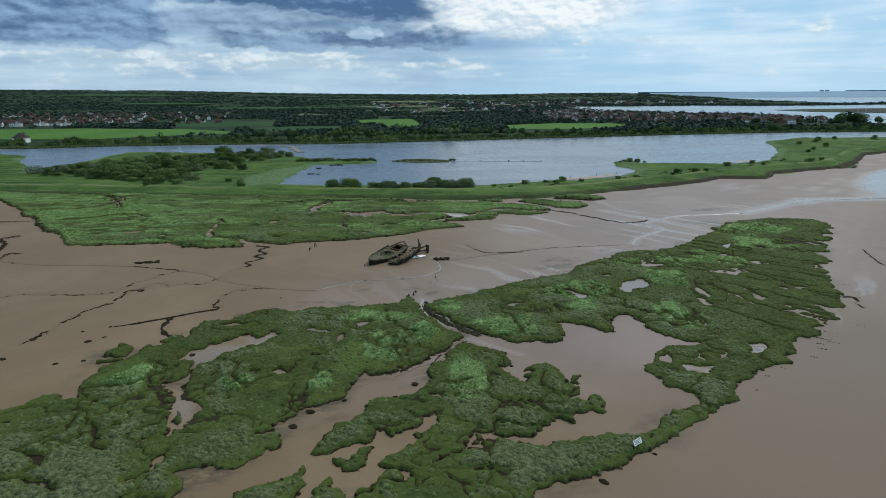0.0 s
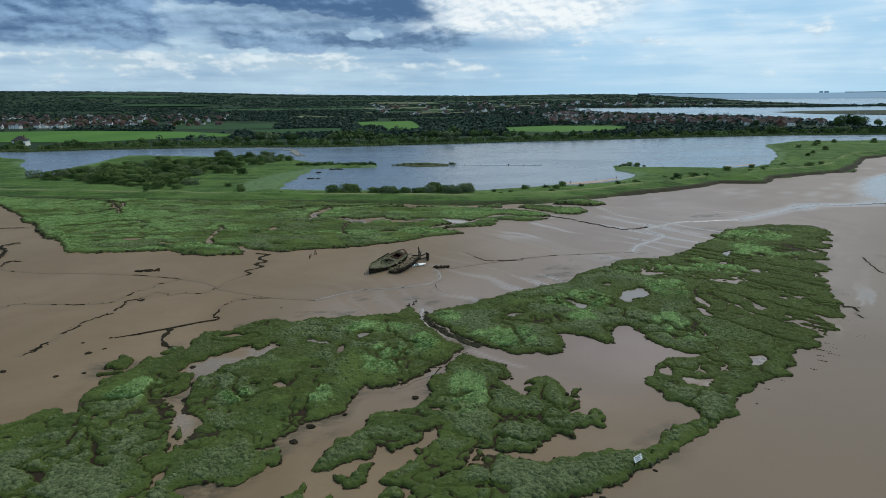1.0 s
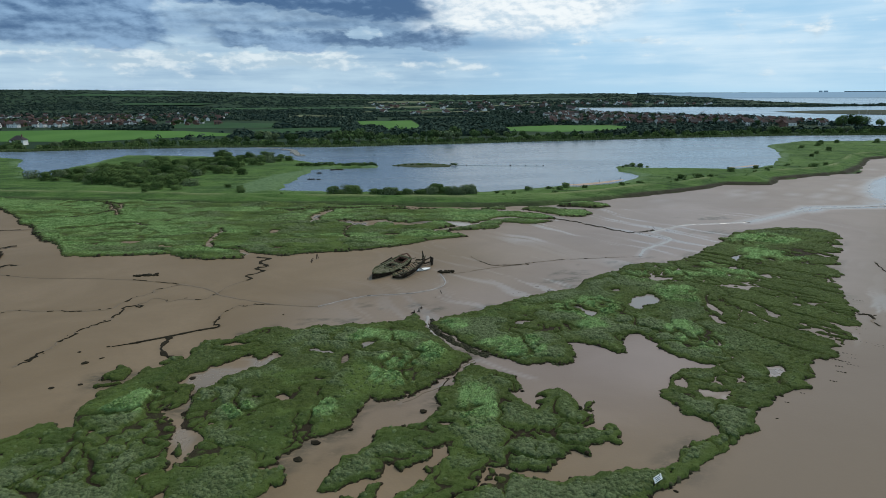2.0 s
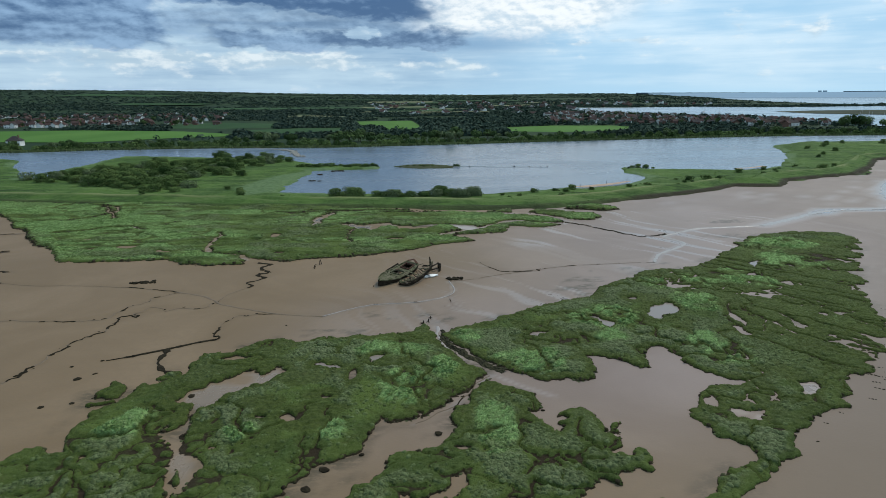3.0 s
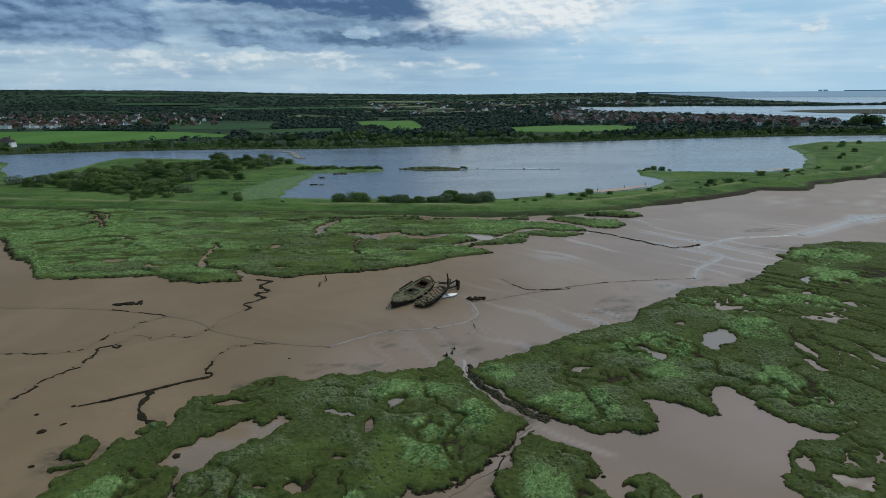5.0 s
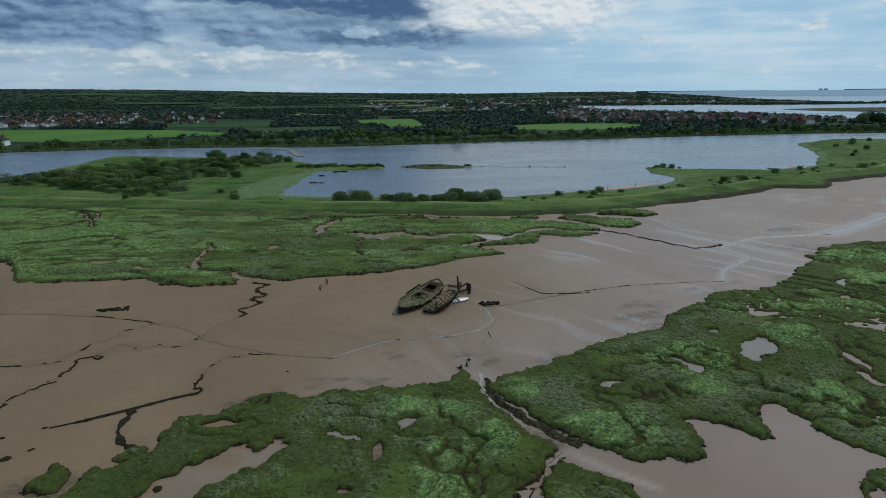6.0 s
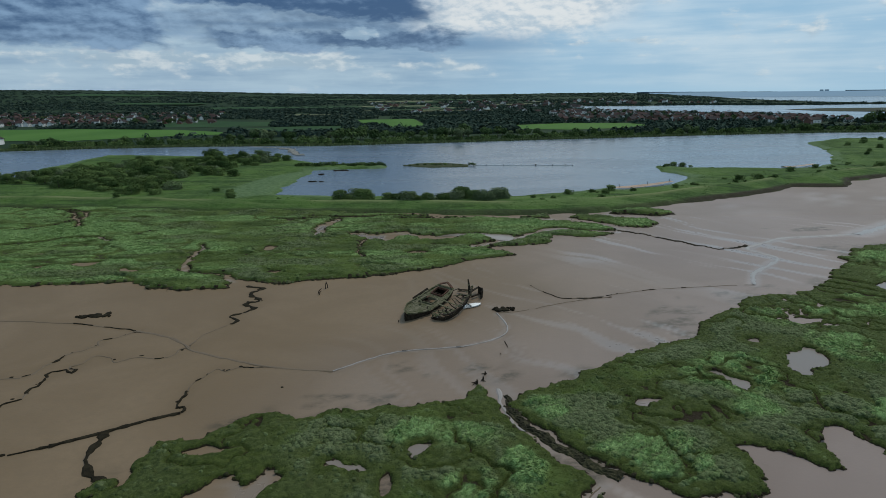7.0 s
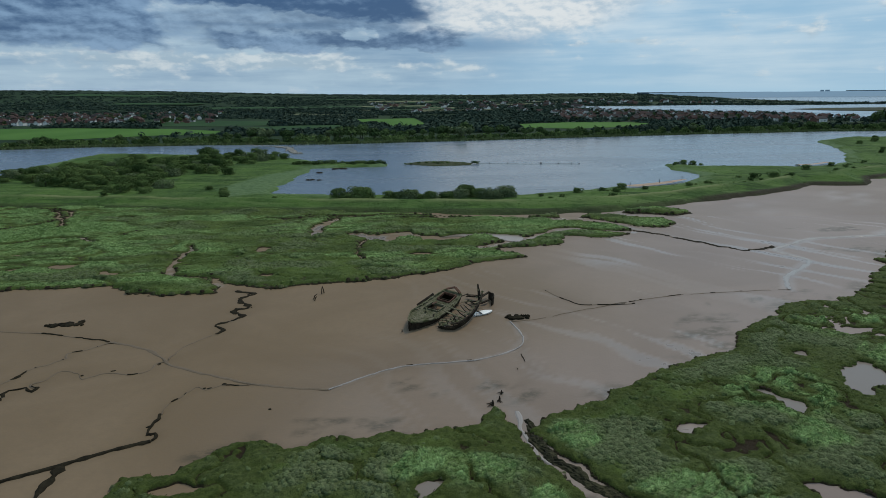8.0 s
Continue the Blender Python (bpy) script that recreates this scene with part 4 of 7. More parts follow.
def build_front_marsh():
    x, y = grid(-92, 128, 46, 196, 0.20)
    lumps = cushions(*warp(x, y, 0.25, 1.2, 3), 1.05, 5)
    small = cushions(*warp(x, y, 0.2, 0.8, 13), 0.62, 15)
    body = marsh_inside(x, y, FRONT_OUTLINES, FRONT_PONDS, FRONT_CREEKS, 0.6, 1.1)
    body += 0.28 * (lumps - 0.6) + 0.40 * fractal(x, y, 1.9, 17, 4) + 0.05
    outer = body.copy()
    # gullies: narrow, with peat floors above the open mud, coloured dark for their shade
    gx, gy = warp(x, y, 0.8, 3.0, 33)
    for line, width in FRONT_GULLIES:
        d = beside(gx, gy, line)[0]
        body = np.minimum(body, np.maximum((d - width * (1 + 0.6 * fractal(x, y, 3.0, 39, 2))) * 2.2, 0.0))
    # drainage cracks, finer and drawn out towards the open water in the east
    east = smooth(x, 38, 62) * smooth(y, 195, 165)
    u, v = (x - y) * 0.7, (x + y) * 0.7
    across = fractal(u * 0.30 + 1.2 * fractal(x, y, 6.0, 67, 3), v + 0.8 * fractal(x, y, 4.0, 68, 3), 6.0, 61, 3)
    fringe = 0.8 * smooth(outer, 5.0, 0.5) * smooth(fractal(x, y, 5.0, 65, 2), 0.0, 0.5)
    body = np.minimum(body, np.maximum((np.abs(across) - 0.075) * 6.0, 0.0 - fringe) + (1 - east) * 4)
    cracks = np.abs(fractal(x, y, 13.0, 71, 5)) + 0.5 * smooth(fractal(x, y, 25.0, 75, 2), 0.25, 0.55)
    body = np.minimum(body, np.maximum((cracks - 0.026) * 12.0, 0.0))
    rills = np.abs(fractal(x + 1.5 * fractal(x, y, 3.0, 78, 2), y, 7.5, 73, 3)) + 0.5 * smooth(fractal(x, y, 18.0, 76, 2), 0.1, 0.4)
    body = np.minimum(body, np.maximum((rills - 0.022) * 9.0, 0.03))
    for cx, cy, rx, ry in PANS:
        ring = 0.78 - np.hypot((x - cx) / rx, (y - cy) / ry) - 0.5 * fractal(x, y, 1.8, 77, 3)
        body = np.minimum(body, -ring * 1.2)
    lush = np.full(x.shape, -1.0)
    for cx, cy, rx, ry in LUSH:
        lush = np.maximum(lush, 1.25 - ((x - cx) / rx) ** 2 - ((y - cy) / ry) ** 2)
    around = lush
    lush = smooth(lush + 0.55 * fractal(x, y * 1.3, 6.0, 81, 5), 0.0, 0.9) * smooth(body, 0.5, 2.0)
    moss = np.full(x.shape, -1.0)
    for cx, cy, rx, ry in MOSS:
        moss = np.maximum(moss, 1.2 - ((x - cx) / rx) ** 2 - ((y - cy) / ry) ** 2)
    moss = smooth(moss + 0.5 * fractal(x, y, 5.0, 87, 4), 0.0, 0.6)
    # wind-combed strands in the tall grass
    su, sv = x + 0.7 * y + 2.0 * fractal(x, y, 6.0, 83, 2), 0.9 * y - 0.6 * x + 2.5 * fractal(x, y, 7.0, 84, 3)
    strands = fractal(su * 0.20, sv, 1.1, 86, 3)
    lush = np.clip(lush * (0.85 + 0.75 * strands), 0, 1)
    shrub = smooth(0.8 * fractal(x, y, 11.0, 91, 5) + 0.45 * smooth(around, -2.5, -0.2) + 0.30 * smooth(y, 95, 60), 0.05, 0.55) * smooth(body, 0.5, 1.6) * (1 - lush)
    shrub *= 1 - 0.85 * east
    low = np.maximum(smooth(body + 1.3 * fractal(x, y, 6.0, 95, 4), 3.0, 1.2), 0.75 * east) * (1 - 0.55 * smooth(y, 90, 70)) * (1 - 0.7 * lush)
    low = np.maximum(low, moss)
    shrub *= 1 - 0.8 * low
    z = -0.20 + 0.52 * smooth(body, -0.12, 0.14)
    rim = smooth(body, 0.0, 0.5)
    z += rim * (0.24 * lumps * shrub + 0.13 * small * (1 - shrub) + lush * (0.14 + 0.14 * lumps + 0.22 * strands) + 0.10 * smooth(body, 0.5, 3.0))
    z += rim * (0.10 * fractal(x, y, 6.0, 21, 4) + 0.09 * fractal(x, y, 0.7, 23, 2))
    # low along banks and down in cracks, where the colour turns dark
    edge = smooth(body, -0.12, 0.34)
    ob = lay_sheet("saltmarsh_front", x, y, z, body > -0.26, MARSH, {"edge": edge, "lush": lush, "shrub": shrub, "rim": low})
    tagged(ob, "green saltmarsh turf with purslane cushions and muddy edges", "saltmarsh", kind="structure")
    k = pick(smooth(body, 0.3, 0.8) * (shrub**1.5 + 0.03 + 0.06 * lush) * (1 - 0.85 * low) * (1 - 0.4 * smooth(y, 120, 170)), 33000, 11)
    at = np.stack([x.ravel()[k], y.ravel()[k], z.ravel()[k] - 0.02], -1)
    thick = 0.17 + 0.30 * np.random.default_rng(12).random(len(k)) ** 1.8
    domes("sea_purslane", at, thick, thick * 0.46, {"edge": np.ones(len(k)), "lush": 0.5 * lush.ravel()[k], "rim": 0.4 * low.ravel()[k], "shrub": 0.35 + 0.65 * shrub.ravel()[k]},
          MARSH_BLADES, "grey-green sea purslane cushions on the marsh", 13)
    k = pick(np.exp(-(((outer + 0.08) / 0.16) ** 2)) * (body < outer + 0.01) * (body > outer - 0.01) * smooth(y, 190, 90), 4200, 21)
    thick = 0.10 + 0.32 * np.random.default_rng(22).random(len(k)) ** 2
    fallen_turf("fallen_turf", np.stack([x.ravel()[k], y.ravel()[k], z.ravel()[k] - 0.06], -1), thick, 23)
    near = smooth(body, 0.12, 0.3) * (0.30 + 1.6 * lush) * (1 - 0.55 * smooth(y, 100, 170))
    k = pick(near, 50000, 1)
    at = np.stack([x.ravel()[k], y.ravel()[k], z.ravel()[k] - 0.04], -1)
    tall, bushy = lush.ravel()[k], shrub.ravel()[k]
    sway = fractal(at[:, 0], at[:, 1], 7.0, 85, 2) * 2.5
    lean = np.stack([np.cos(sway), np.sin(sway)], -1) * (0.15 + 1.2 * tall)[:, None]
    blades("marsh_grass", at, {"edge": np.ones(len(k)), "lush": tall, "shrub": bushy, "rim": low.ravel()[k]}, 0.09 + 0.12 * tall + 0.02 * bushy,
           0.07 + 0.02 * bushy, lean, 4, MARSH_BLADES, "tufts of cord grass and sea purslane", "grass", 2)


BACK_CREEKS = [
    (BACK_CREEK_A, 0.8), (BACK_CREEK_B, 0.5), (BACK_CREEK_C, 1.0), (BACK_CREEK_D, 1.1), (BACK_CREEK_E, 1.5), (BACK_CREEK_F, 1.0),
    (BACK_CREEK_G, 0.8), (BACK_CREEK_H, 0.8), (BACK_CREEK_I, 1.5), (BACK_CREEK_J, 0.7),
]


BACK_PANS = [
    (-94.3, 180.6, 4.5, 2.0), (-81.7, 175, 2.5, 1.6), (-55.4, 195.5, 2.2, 2.2), (-47.7, 172.2, 1.8, 1.8), (-17.4, 189.1, 2.6, 1.6), (-11.6, 195.9, 4.5, 1.2),
    (-104.4, 178.7, 2, 1.3), (-107.7, 236.7, 3, 1.6),
]


def fallen_turf(name, at, thick, seed):
    none = np.zeros(len(at))
    domes(name, at, thick, thick * 0.55, {"edge": none, "lush": none, "rim": none + 1, "shrub": none}, MARSH_BLADES,
          "dark slumped clods along the marsh edge", seed)


def build_back_marsh():
    x, y = grid(-250, 68, 156, 272, 0.42)
    outlines = [MARSH_BACK_WEST, MARSH_BACK_EAST, BACK_ISLET_A, BACK_ISLET_B, BACK_ISLET_C]
    body = marsh_inside(x, y, outlines, [BACK_POOL, BACK_POOL_WEST], BACK_CREEKS, 0.7, 0.0, 0.4)
    outer = body.copy()
    cracks = np.abs(fractal(x * 0.7, y * 1.5, 24.0, 171, 5)) + 0.4 * smooth(fractal(x, y, 45.0, 175, 2), 0.25, 0.55)
    body += 0.8 * (cushions(*warp(x, y, 0.5, 2.5, 103), 1.9, 105) - 0.75)
    body = np.minimum(body, np.maximum((cracks - 0.022) * 12.0, -0.02))
    rills = np.abs(fractal(x * 0.6 + 2.0 * fractal(x, y, 6.0, 178, 2), y * 1.5, 13.0, 173, 3)) + 0.5 * smooth(fractal(x, y, 30.0, 176, 2), 0.1, 0.4)
    body = np.minimum(body, np.maximum((rills - 0.020) * 9.0, 0.0))
    for cx, cy, rx, ry in BACK_PANS:
        ring = 0.9 - np.hypot((x - cx) / rx, (y - cy) / ry) - 0.6 * fractal(x, y, 3.0, 187, 3)
        body = np.minimum(body, -ring * 1.5)
    lush = 0.75 * smooth(fractal(x * 0.35, y * 1.5, 14.0, 181, 6, 0.6) + 0.45 * smooth(x, -60, -130), -0.20, 0.80) * smooth(body, 0.3, 1.2)
    shrub = smooth(fractal(x, y * 1.6, 11.0, 191, 4), 0.0, 0.5) * smooth(body, 0.2, 1.0) * (1 - lush)
    lumps = cushions(*warp(x, y, 0.5, 2.5, 103), 1.9, 105)
    z = -0.20 + 0.72 * smooth(body, -0.35, 0.30)
    rim = smooth(body, 0.1, 1.2)
    z += rim * (0.24 * lumps * (0.35 + 0.65 * shrub) + 0.22 * fractal(x, y, 9.0, 121, 4) + 0.34 * fractal(x * 0.4, y * 1.3, 3.0, 125, 4))
    # low in the cracks too, so their shade is painted dark
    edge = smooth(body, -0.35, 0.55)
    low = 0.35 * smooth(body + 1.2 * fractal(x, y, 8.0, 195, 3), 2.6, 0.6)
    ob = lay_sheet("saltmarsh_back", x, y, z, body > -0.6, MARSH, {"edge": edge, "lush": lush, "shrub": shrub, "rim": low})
    tagged(ob, "broad green saltmarsh below the sea wall with winding creeks", "saltmarsh", kind="structure")
    k = pick(np.exp(-(((outer + 0.15) / 0.35) ** 2)) * (x > -215), 2400, 31)
    thick = np.random.default_rng(32).uniform(0.25, 0.7, len(k))
    at = np.stack([x.ravel()[k], y.ravel()[k], z.ravel()[k] - 0.12], -1)
    fallen_turf("fallen_turf", at, thick, 33)
    k = pick(smooth(body, 0.3, 0.9) * (x > -215) * (0.2 + shrub), 15000, 41)
    thick = 0.22 + 0.38 * np.random.default_rng(42).random(len(k)) ** 1.6
    at = np.stack([x.ravel()[k], y.ravel()[k], z.ravel()[k] - 0.05], -1)
    domes("sea_purslane", at, thick, thick * 0.36, {"edge": np.ones(len(k)), "lush": 0.7 * lush.ravel()[k], "rim": 0.3 * low.ravel()[k], "shrub": 0.5 * shrub.ravel()[k]},
          MARSH_BLADES, "low green cushions of saltmarsh plants below the sea wall", 43)
    k = pick(smooth(body, 0.2, 0.5) * (x > -215) * (0.3 + lush), 52000, 3)
    at = np.stack([x.ravel()[k], y.ravel()[k], z.ravel()[k] - 0.05], -1)
    tall, bushy = lush.ravel()[k], shrub.ravel()[k]
    sway = fractal(at[:, 0], at[:, 1], 12.0, 185, 2) * 2.5
    lean = np.stack([np.cos(sway), np.sin(sway)], -1) * (0.2 + 0.5 * tall)[:, None]
    blades("marsh_grass", at, {"edge": np.ones(len(k)), "lush": tall, "shrub": bushy, "rim": low.ravel()[k]}, 0.14 + 0.2 * tall, 0.10 + 0.03 * bushy,
           lean, 3, MARSH_BLADES, "tufts of cord grass below the sea wall", "grass", 4)


# ---- mud flats with their runnels ----
# line, half width, share of dark bank (shade and peat), whether water stands in it, meander
RUNNELS = [
    (RUNNEL_MAIN[:5], 0.30, 0.30, 0, 0.3), (RUNNEL_MAIN[4:6], 0.22, 0.70, 0, 0.3), (RUNNEL_MAIN[5:11], 0.34, 0.05, 0, 0.3),
    (RUNNEL_MAIN[10:14], 0.18, 0.40, 1, 0.25), (RUNNEL_MAIN[13:17], 0.20, 0.28, 1, 0.25), (RUNNEL_MAIN[16:23], 0.18, 0.45, 0, 0.3),
    (RUNNEL_MAIN[22:], 0.62, 0.12, 1, 0.3), (RUNNEL_EAST, 1.7, 0.0, 1, 0.8), (RUNNEL_WEST_A[:13], 0.24, 0.34, 0, 0.4),
    (RUNNEL_WEST_A[12:], 0.46, 0.62, 0, 1.1), (RUNNEL_WEST_B, 0.34, 0.48, 0, 0.7), (RUNNEL_WEST_C[:8], 0.18, 0.36, 0, 0.3),
    (RUNNEL_WEST_C[7:], 0.27, 0.9, 0, 0.25), (DITCH[:5], 0.46, 1.6, 0, 0.12), (DITCH[4:], 0.26, 0.5, 0, 0.3),
    (RUNNEL_FORK, 0.62, 0.95, 0, 0.3), (RUNNEL_ZIG, 0.60, 1.1, 0, 0.7), (RUNNEL_SEEP, 0.16, 0.1, 0, 0.3), (RUNNEL_NORTH, 0.9, 0.78, 0, 1.2),
    (RUNNEL_ARC, 0.22, 0.6, 0, 0.2), (RUNNEL_MARK_A, 0.55, 0.6, 0, 0.8), (RUNNEL_MARK_B, 0.8, 0.8, 0, 0.8), (RUNNEL_MARK_C, 0.7, 0.9, 0, 0.6),
    (RUNNEL_MARK_D, 0.5, 0.9, 0, 0.5), (RUNNEL_MARK_E, 0.3, 0.7, 0, 0.5), (RUNNEL_DOWN, 0.08, 0.6, 0, 0.3), (RUNNEL_DOWN_SIDE, 0.09, 0.7, 0, 0.5),
    (CREEK_WATER, 0.36, 0.0, 1, 0.4), (CREEK_CHANNEL, 0.22, 0.35, 0, 0.5),
]


def wander(line, step, swing, seed):
    """A line resampled in short steps and set meandering; gives places, sideways unit vectors and run."""
    pts, run = [], 0.0
    for k in range(len(line) - 1):
        p0, p1, p2, p3 = (Vector(line[min(max(j, 0), len(line) - 1)]) for j in (k - 1, k, k + 1, k + 2))
        count = max(2, int((p2 - p1).length / step))
        for i in range(count):
            t = i / count
            pts.append(0.5 * ((2 * p1) + (p2 - p0) * t + (2 * p0 - 5 * p1 + 4 * p2 - p3) * t * t + (3 * p1 - p0 - 3 * p2 + p3) * t**3))
    pts.append(Vector(line[-1]))
    out = []
    for k, p in enumerate(pts):
        way = (pts[min(k + 1, len(pts) - 1)] - pts[max(k - 1, 0)]).normalized()
        side = Vector((-way.y, way.x))
        run += (p - pts[k - 1]).length if k else 0
        sway = swing * (noise.noise(Vector((run / 2.6, seed, 0))) + 0.5 * noise.noise(Vector((run / 0.9, seed, 3))))
        out.append((p + side * sway, side, run))
    return out


def strip(name, places, width, lift, material, label, category, gate=None):
    """A low strip laid along places, its middle raised by lift; gate(run) gives its share of the width."""
    bm = bmesh.new()
    last = None
    for p, side, run in places:
        w = width * (gate(run) if gate else 1.0)
        if w < 0.05:
            last = None
            continue
        z0 = -0.04 + float(mud_level(p.x, p.y))
        row = [bm.verts.new((p.x + side.x * w * q, p.y + side.y * w * q, z0 + h)) for q, h in ((-1.0, 0.0), (-0.55, lift), (0.45, lift), (1.0, 0.0))]
        if last:
            for i in range(3):
                bm.faces.new((last[i], row[i], row[i + 1], last[i + 1]))
        last = row
    bmesh.ops.recalc_face_normals(bm, faces=bm.faces[:])
    mesh = bpy.data.meshes.new(name)
    bm.to_mesh(mesh)
    bm.free()
    mesh.materials.append(material)
    return tagged(new(name, mesh), label, category, kind="structure")


def mud_level(px, py):
    x, y = np.array([px], float), np.array([py], float)
    return (0.10 * fractal(x, y, 40.0, 201, 4) + 0.03 * fractal(x, y, 6.0, 211, 3))[0]


def build_runnels():
    for k, (line, width, dark, film, swing) in enumerate(RUNNELS):
        places = wander(line, 0.45, swing, 7.3 * k)

        def cut(run):
            a = noise.noise(Vector((run / 4.2, 3.1 * k, 9.0))) + 0.5 * noise.noise(Vector((run / 1.3, 3.1 * k, 5.0))) + (dark - 0.5) * 1.6
            return 0.0 if a < 0 else min(1.0, 0.35 + 0.9 * a) * (0.8 + 0.8 * noise.noise(Vector((run / 1.1, k, 1.0))) + 0.5 * noise.noise(Vector((run / 0.5, k, 4.0))))

        if film:
            strip("runnel_water", places, width, 0.07, STREAM, "shallow silvery stream in the mud", "stream",
                  lambda run: 0.75 + 0.55 * noise.noise(Vector((run / 2.2, 1.7 * k, 2.0))) + 0.3 * noise.noise(Vector((run / 0.7, 1.7 * k, 6.0))))
            shifted = [(p + side * width * 1.1, side, run) for p, side, run in places]
        else:
            strip("runnel_bed", places, width * (0.9 if dark < 0.2 else 0.55), 0.045, CREEK_MUD, "shallow drainage line in the mud", "runnel",
                  lambda run: 0.8 + 0.5 * noise.noise(Vector((run / 2.6, 2.3 * k, 7.0))) + 0.25 * noise.noise(Vector((run / 0.8, 2.3 * k, 3.0))))
            shifted = places
        # raised dark strip: black peat and the shade of the cut in one colour
        if dark:
            strip("runnel_bank", shifted, width * (0.55 if film else 1.0), 0.22 if width > 0.9 else 0.10, CLOD, "dark strip for the eroded, shaded bank of a runnel", "runnel bank", cut)


def build_creek_bank():
    """The slumped dark slope along the east side of the main creek, with clods fallen from it."""
    places = wander(CREEK_BANK, 0.16, 0.5, 4.4)
    bm = bmesh.new()
    rows = []
    profile = ((-0.85, -0.16), (-0.65, 0.0), (-0.45, 0.08), (-0.25, 0.12), (-0.05, 0.20), (0.15, 0.25), (0.35, 0.27), (0.6, 0.30), (0.9, 0.30))
    for p, side, run in places:
        lean = -1 if side.x > 0 else 1
        taper = min(0.85, 0.35 + run / 4.0) * (0.85 + 0.4 * noise.noise(Vector((run / 2.0, 3.0, 1.0))))
        rows.append([bm.verts.new((p.x - side.x * lean * q * taper + 0.12 * noise.noise(Vector((run, q * 3, 1))), p.y - side.y * lean * q * taper,
                                   h * taper + 0.22 * noise.noise(Vector((run * 1.1, q * 2.5, 5))) + 0.16 * noise.noise(Vector((run * 2.7, q * 5, 8))))) for q, h in profile])
    for a, b in zip(rows[:-1], rows[1:]):
        for i in range(len(profile) - 1):
            bm.faces.new((a[i], b[i], b[i + 1], a[i + 1]))
    bmesh.ops.recalc_face_normals(bm, faces=bm.faces[:])
    bank = part("creek_bank", bm, PEAT, None)
    tagged(bank, "slumped dark peat bank along the creek", "creek bank", kind="structure")


def mud_masks(x, y):
    z = 0.10 * fractal(x, y, 40.0, 201, 4) + 0.03 * fractal(x, y, 6.0, 211, 3)
    bank, wet = np.zeros(x.shape), np.zeros(x.shape)
    for line, width, dark, film, swing in RUNNELS:
        d, along = beside(x, y, line)
        wet = np.maximum(wet, 0.5 * film * smooth(d, width * 3.5, width))
        bank = np.maximum(bank, (0.03 + 0.08 * min(dark, 1.0)) * smooth(d, 1.4, 0.2))
        z = z - 0.05 * smooth(d, 1.8, 0.2)
    return z, bank, wet


def streaks_at(x, y):
    """Long thin films of water drawn out along the ebb, north-west to south-east, and fanned off the marsh edge."""
    bx, by = warp(x, y, 5.0, 30.0, 223)
    u, v = 0.6 * bx - 0.8 * by, 0.8 * bx + 0.6 * by
    ebb = fractal(u * 0.06, v, 3.2, 225, 5, 0.55)
    fan = fractal(bx - 0.75 * by, (bx * 0.75 + by) * 0.13, 3.6, 235, 4)
    near = smooth(y - 0.62 * np.maximum(x, -30), 124, 100)
    return ebb * (1 - near) + fan * near


def sheen_at(x, y):
    """Where a film of water lies on the mud: streaks, more of them eastwards and away from the near shore."""
    where = smooth(x - 0.30 * (y - 140), -40, 25) * smooth(y, 92, 120) * (1 - 0.55 * smooth(x, 60, 140))
    patchy = smooth(fractal(x, y, 26.0, 229, 3), -0.35, 0.45)
    return where * (0.16 + (0.15 + 0.85 * patchy) * 0.60 * smooth(streaks_at(x, y), 0.34, 0.70))


def silt_sheen_at(x, y):
    """Paler, wetter silt towards the sea, its grey also painting the sky's reflection."""
    return smooth(x - 0.35 * (y - 140) + 12 * fractal(x, y, 40.0, 227, 3), -38, 55) * smooth(y, 58, 96) * (1 - 0.25 * smooth(x, 80, 170))


# thin green-black algae on the mud: x, y, reach along x and y
ALGAE = [
    (25.4, 138.7, 7, 3.5), (27.5, 135, 5, 3), (-6.9, 123.2, 1.6, 2.2), (-3.0, 120.4, 4, 2.4), (-16.9, 123.5, 3, 2.6), (-24.6, 114.7, 6, 1.6), (-27.1, 113, 4, 1.4),
    (42.8, 152.3, 8, 3), (32.1, 145.1, 7, 3), (28.7, 141, 7, 3), (86.6, 190.2, 9, 4), (91.4, 210.6, 12, 4), (52, 158, 5, 3), (110, 186, 6, 7), (36, 216, 4, 6),
    (112, 150, 4, 5),
]


def algae_at(x, y):
    out = np.zeros(x.shape)
    ragged = 0.75 * fractal(x * 0.5 + y * 0.35, y * 0.9 - x * 0.4, 3.0, 233, 5, 0.6)
    for cx, cy, rx, ry in ALGAE:
        out = np.maximum(out, smooth(0.9 - np.hypot((x - cx) / rx, (y - cy) / ry) + ragged, 0.1, 0.8))
    return out


def deep_at(x, y):
    """The low channel to the south-east, where the mud is darkest."""
    return smooth(x - 0.9 * (y - 75), 18, 48)


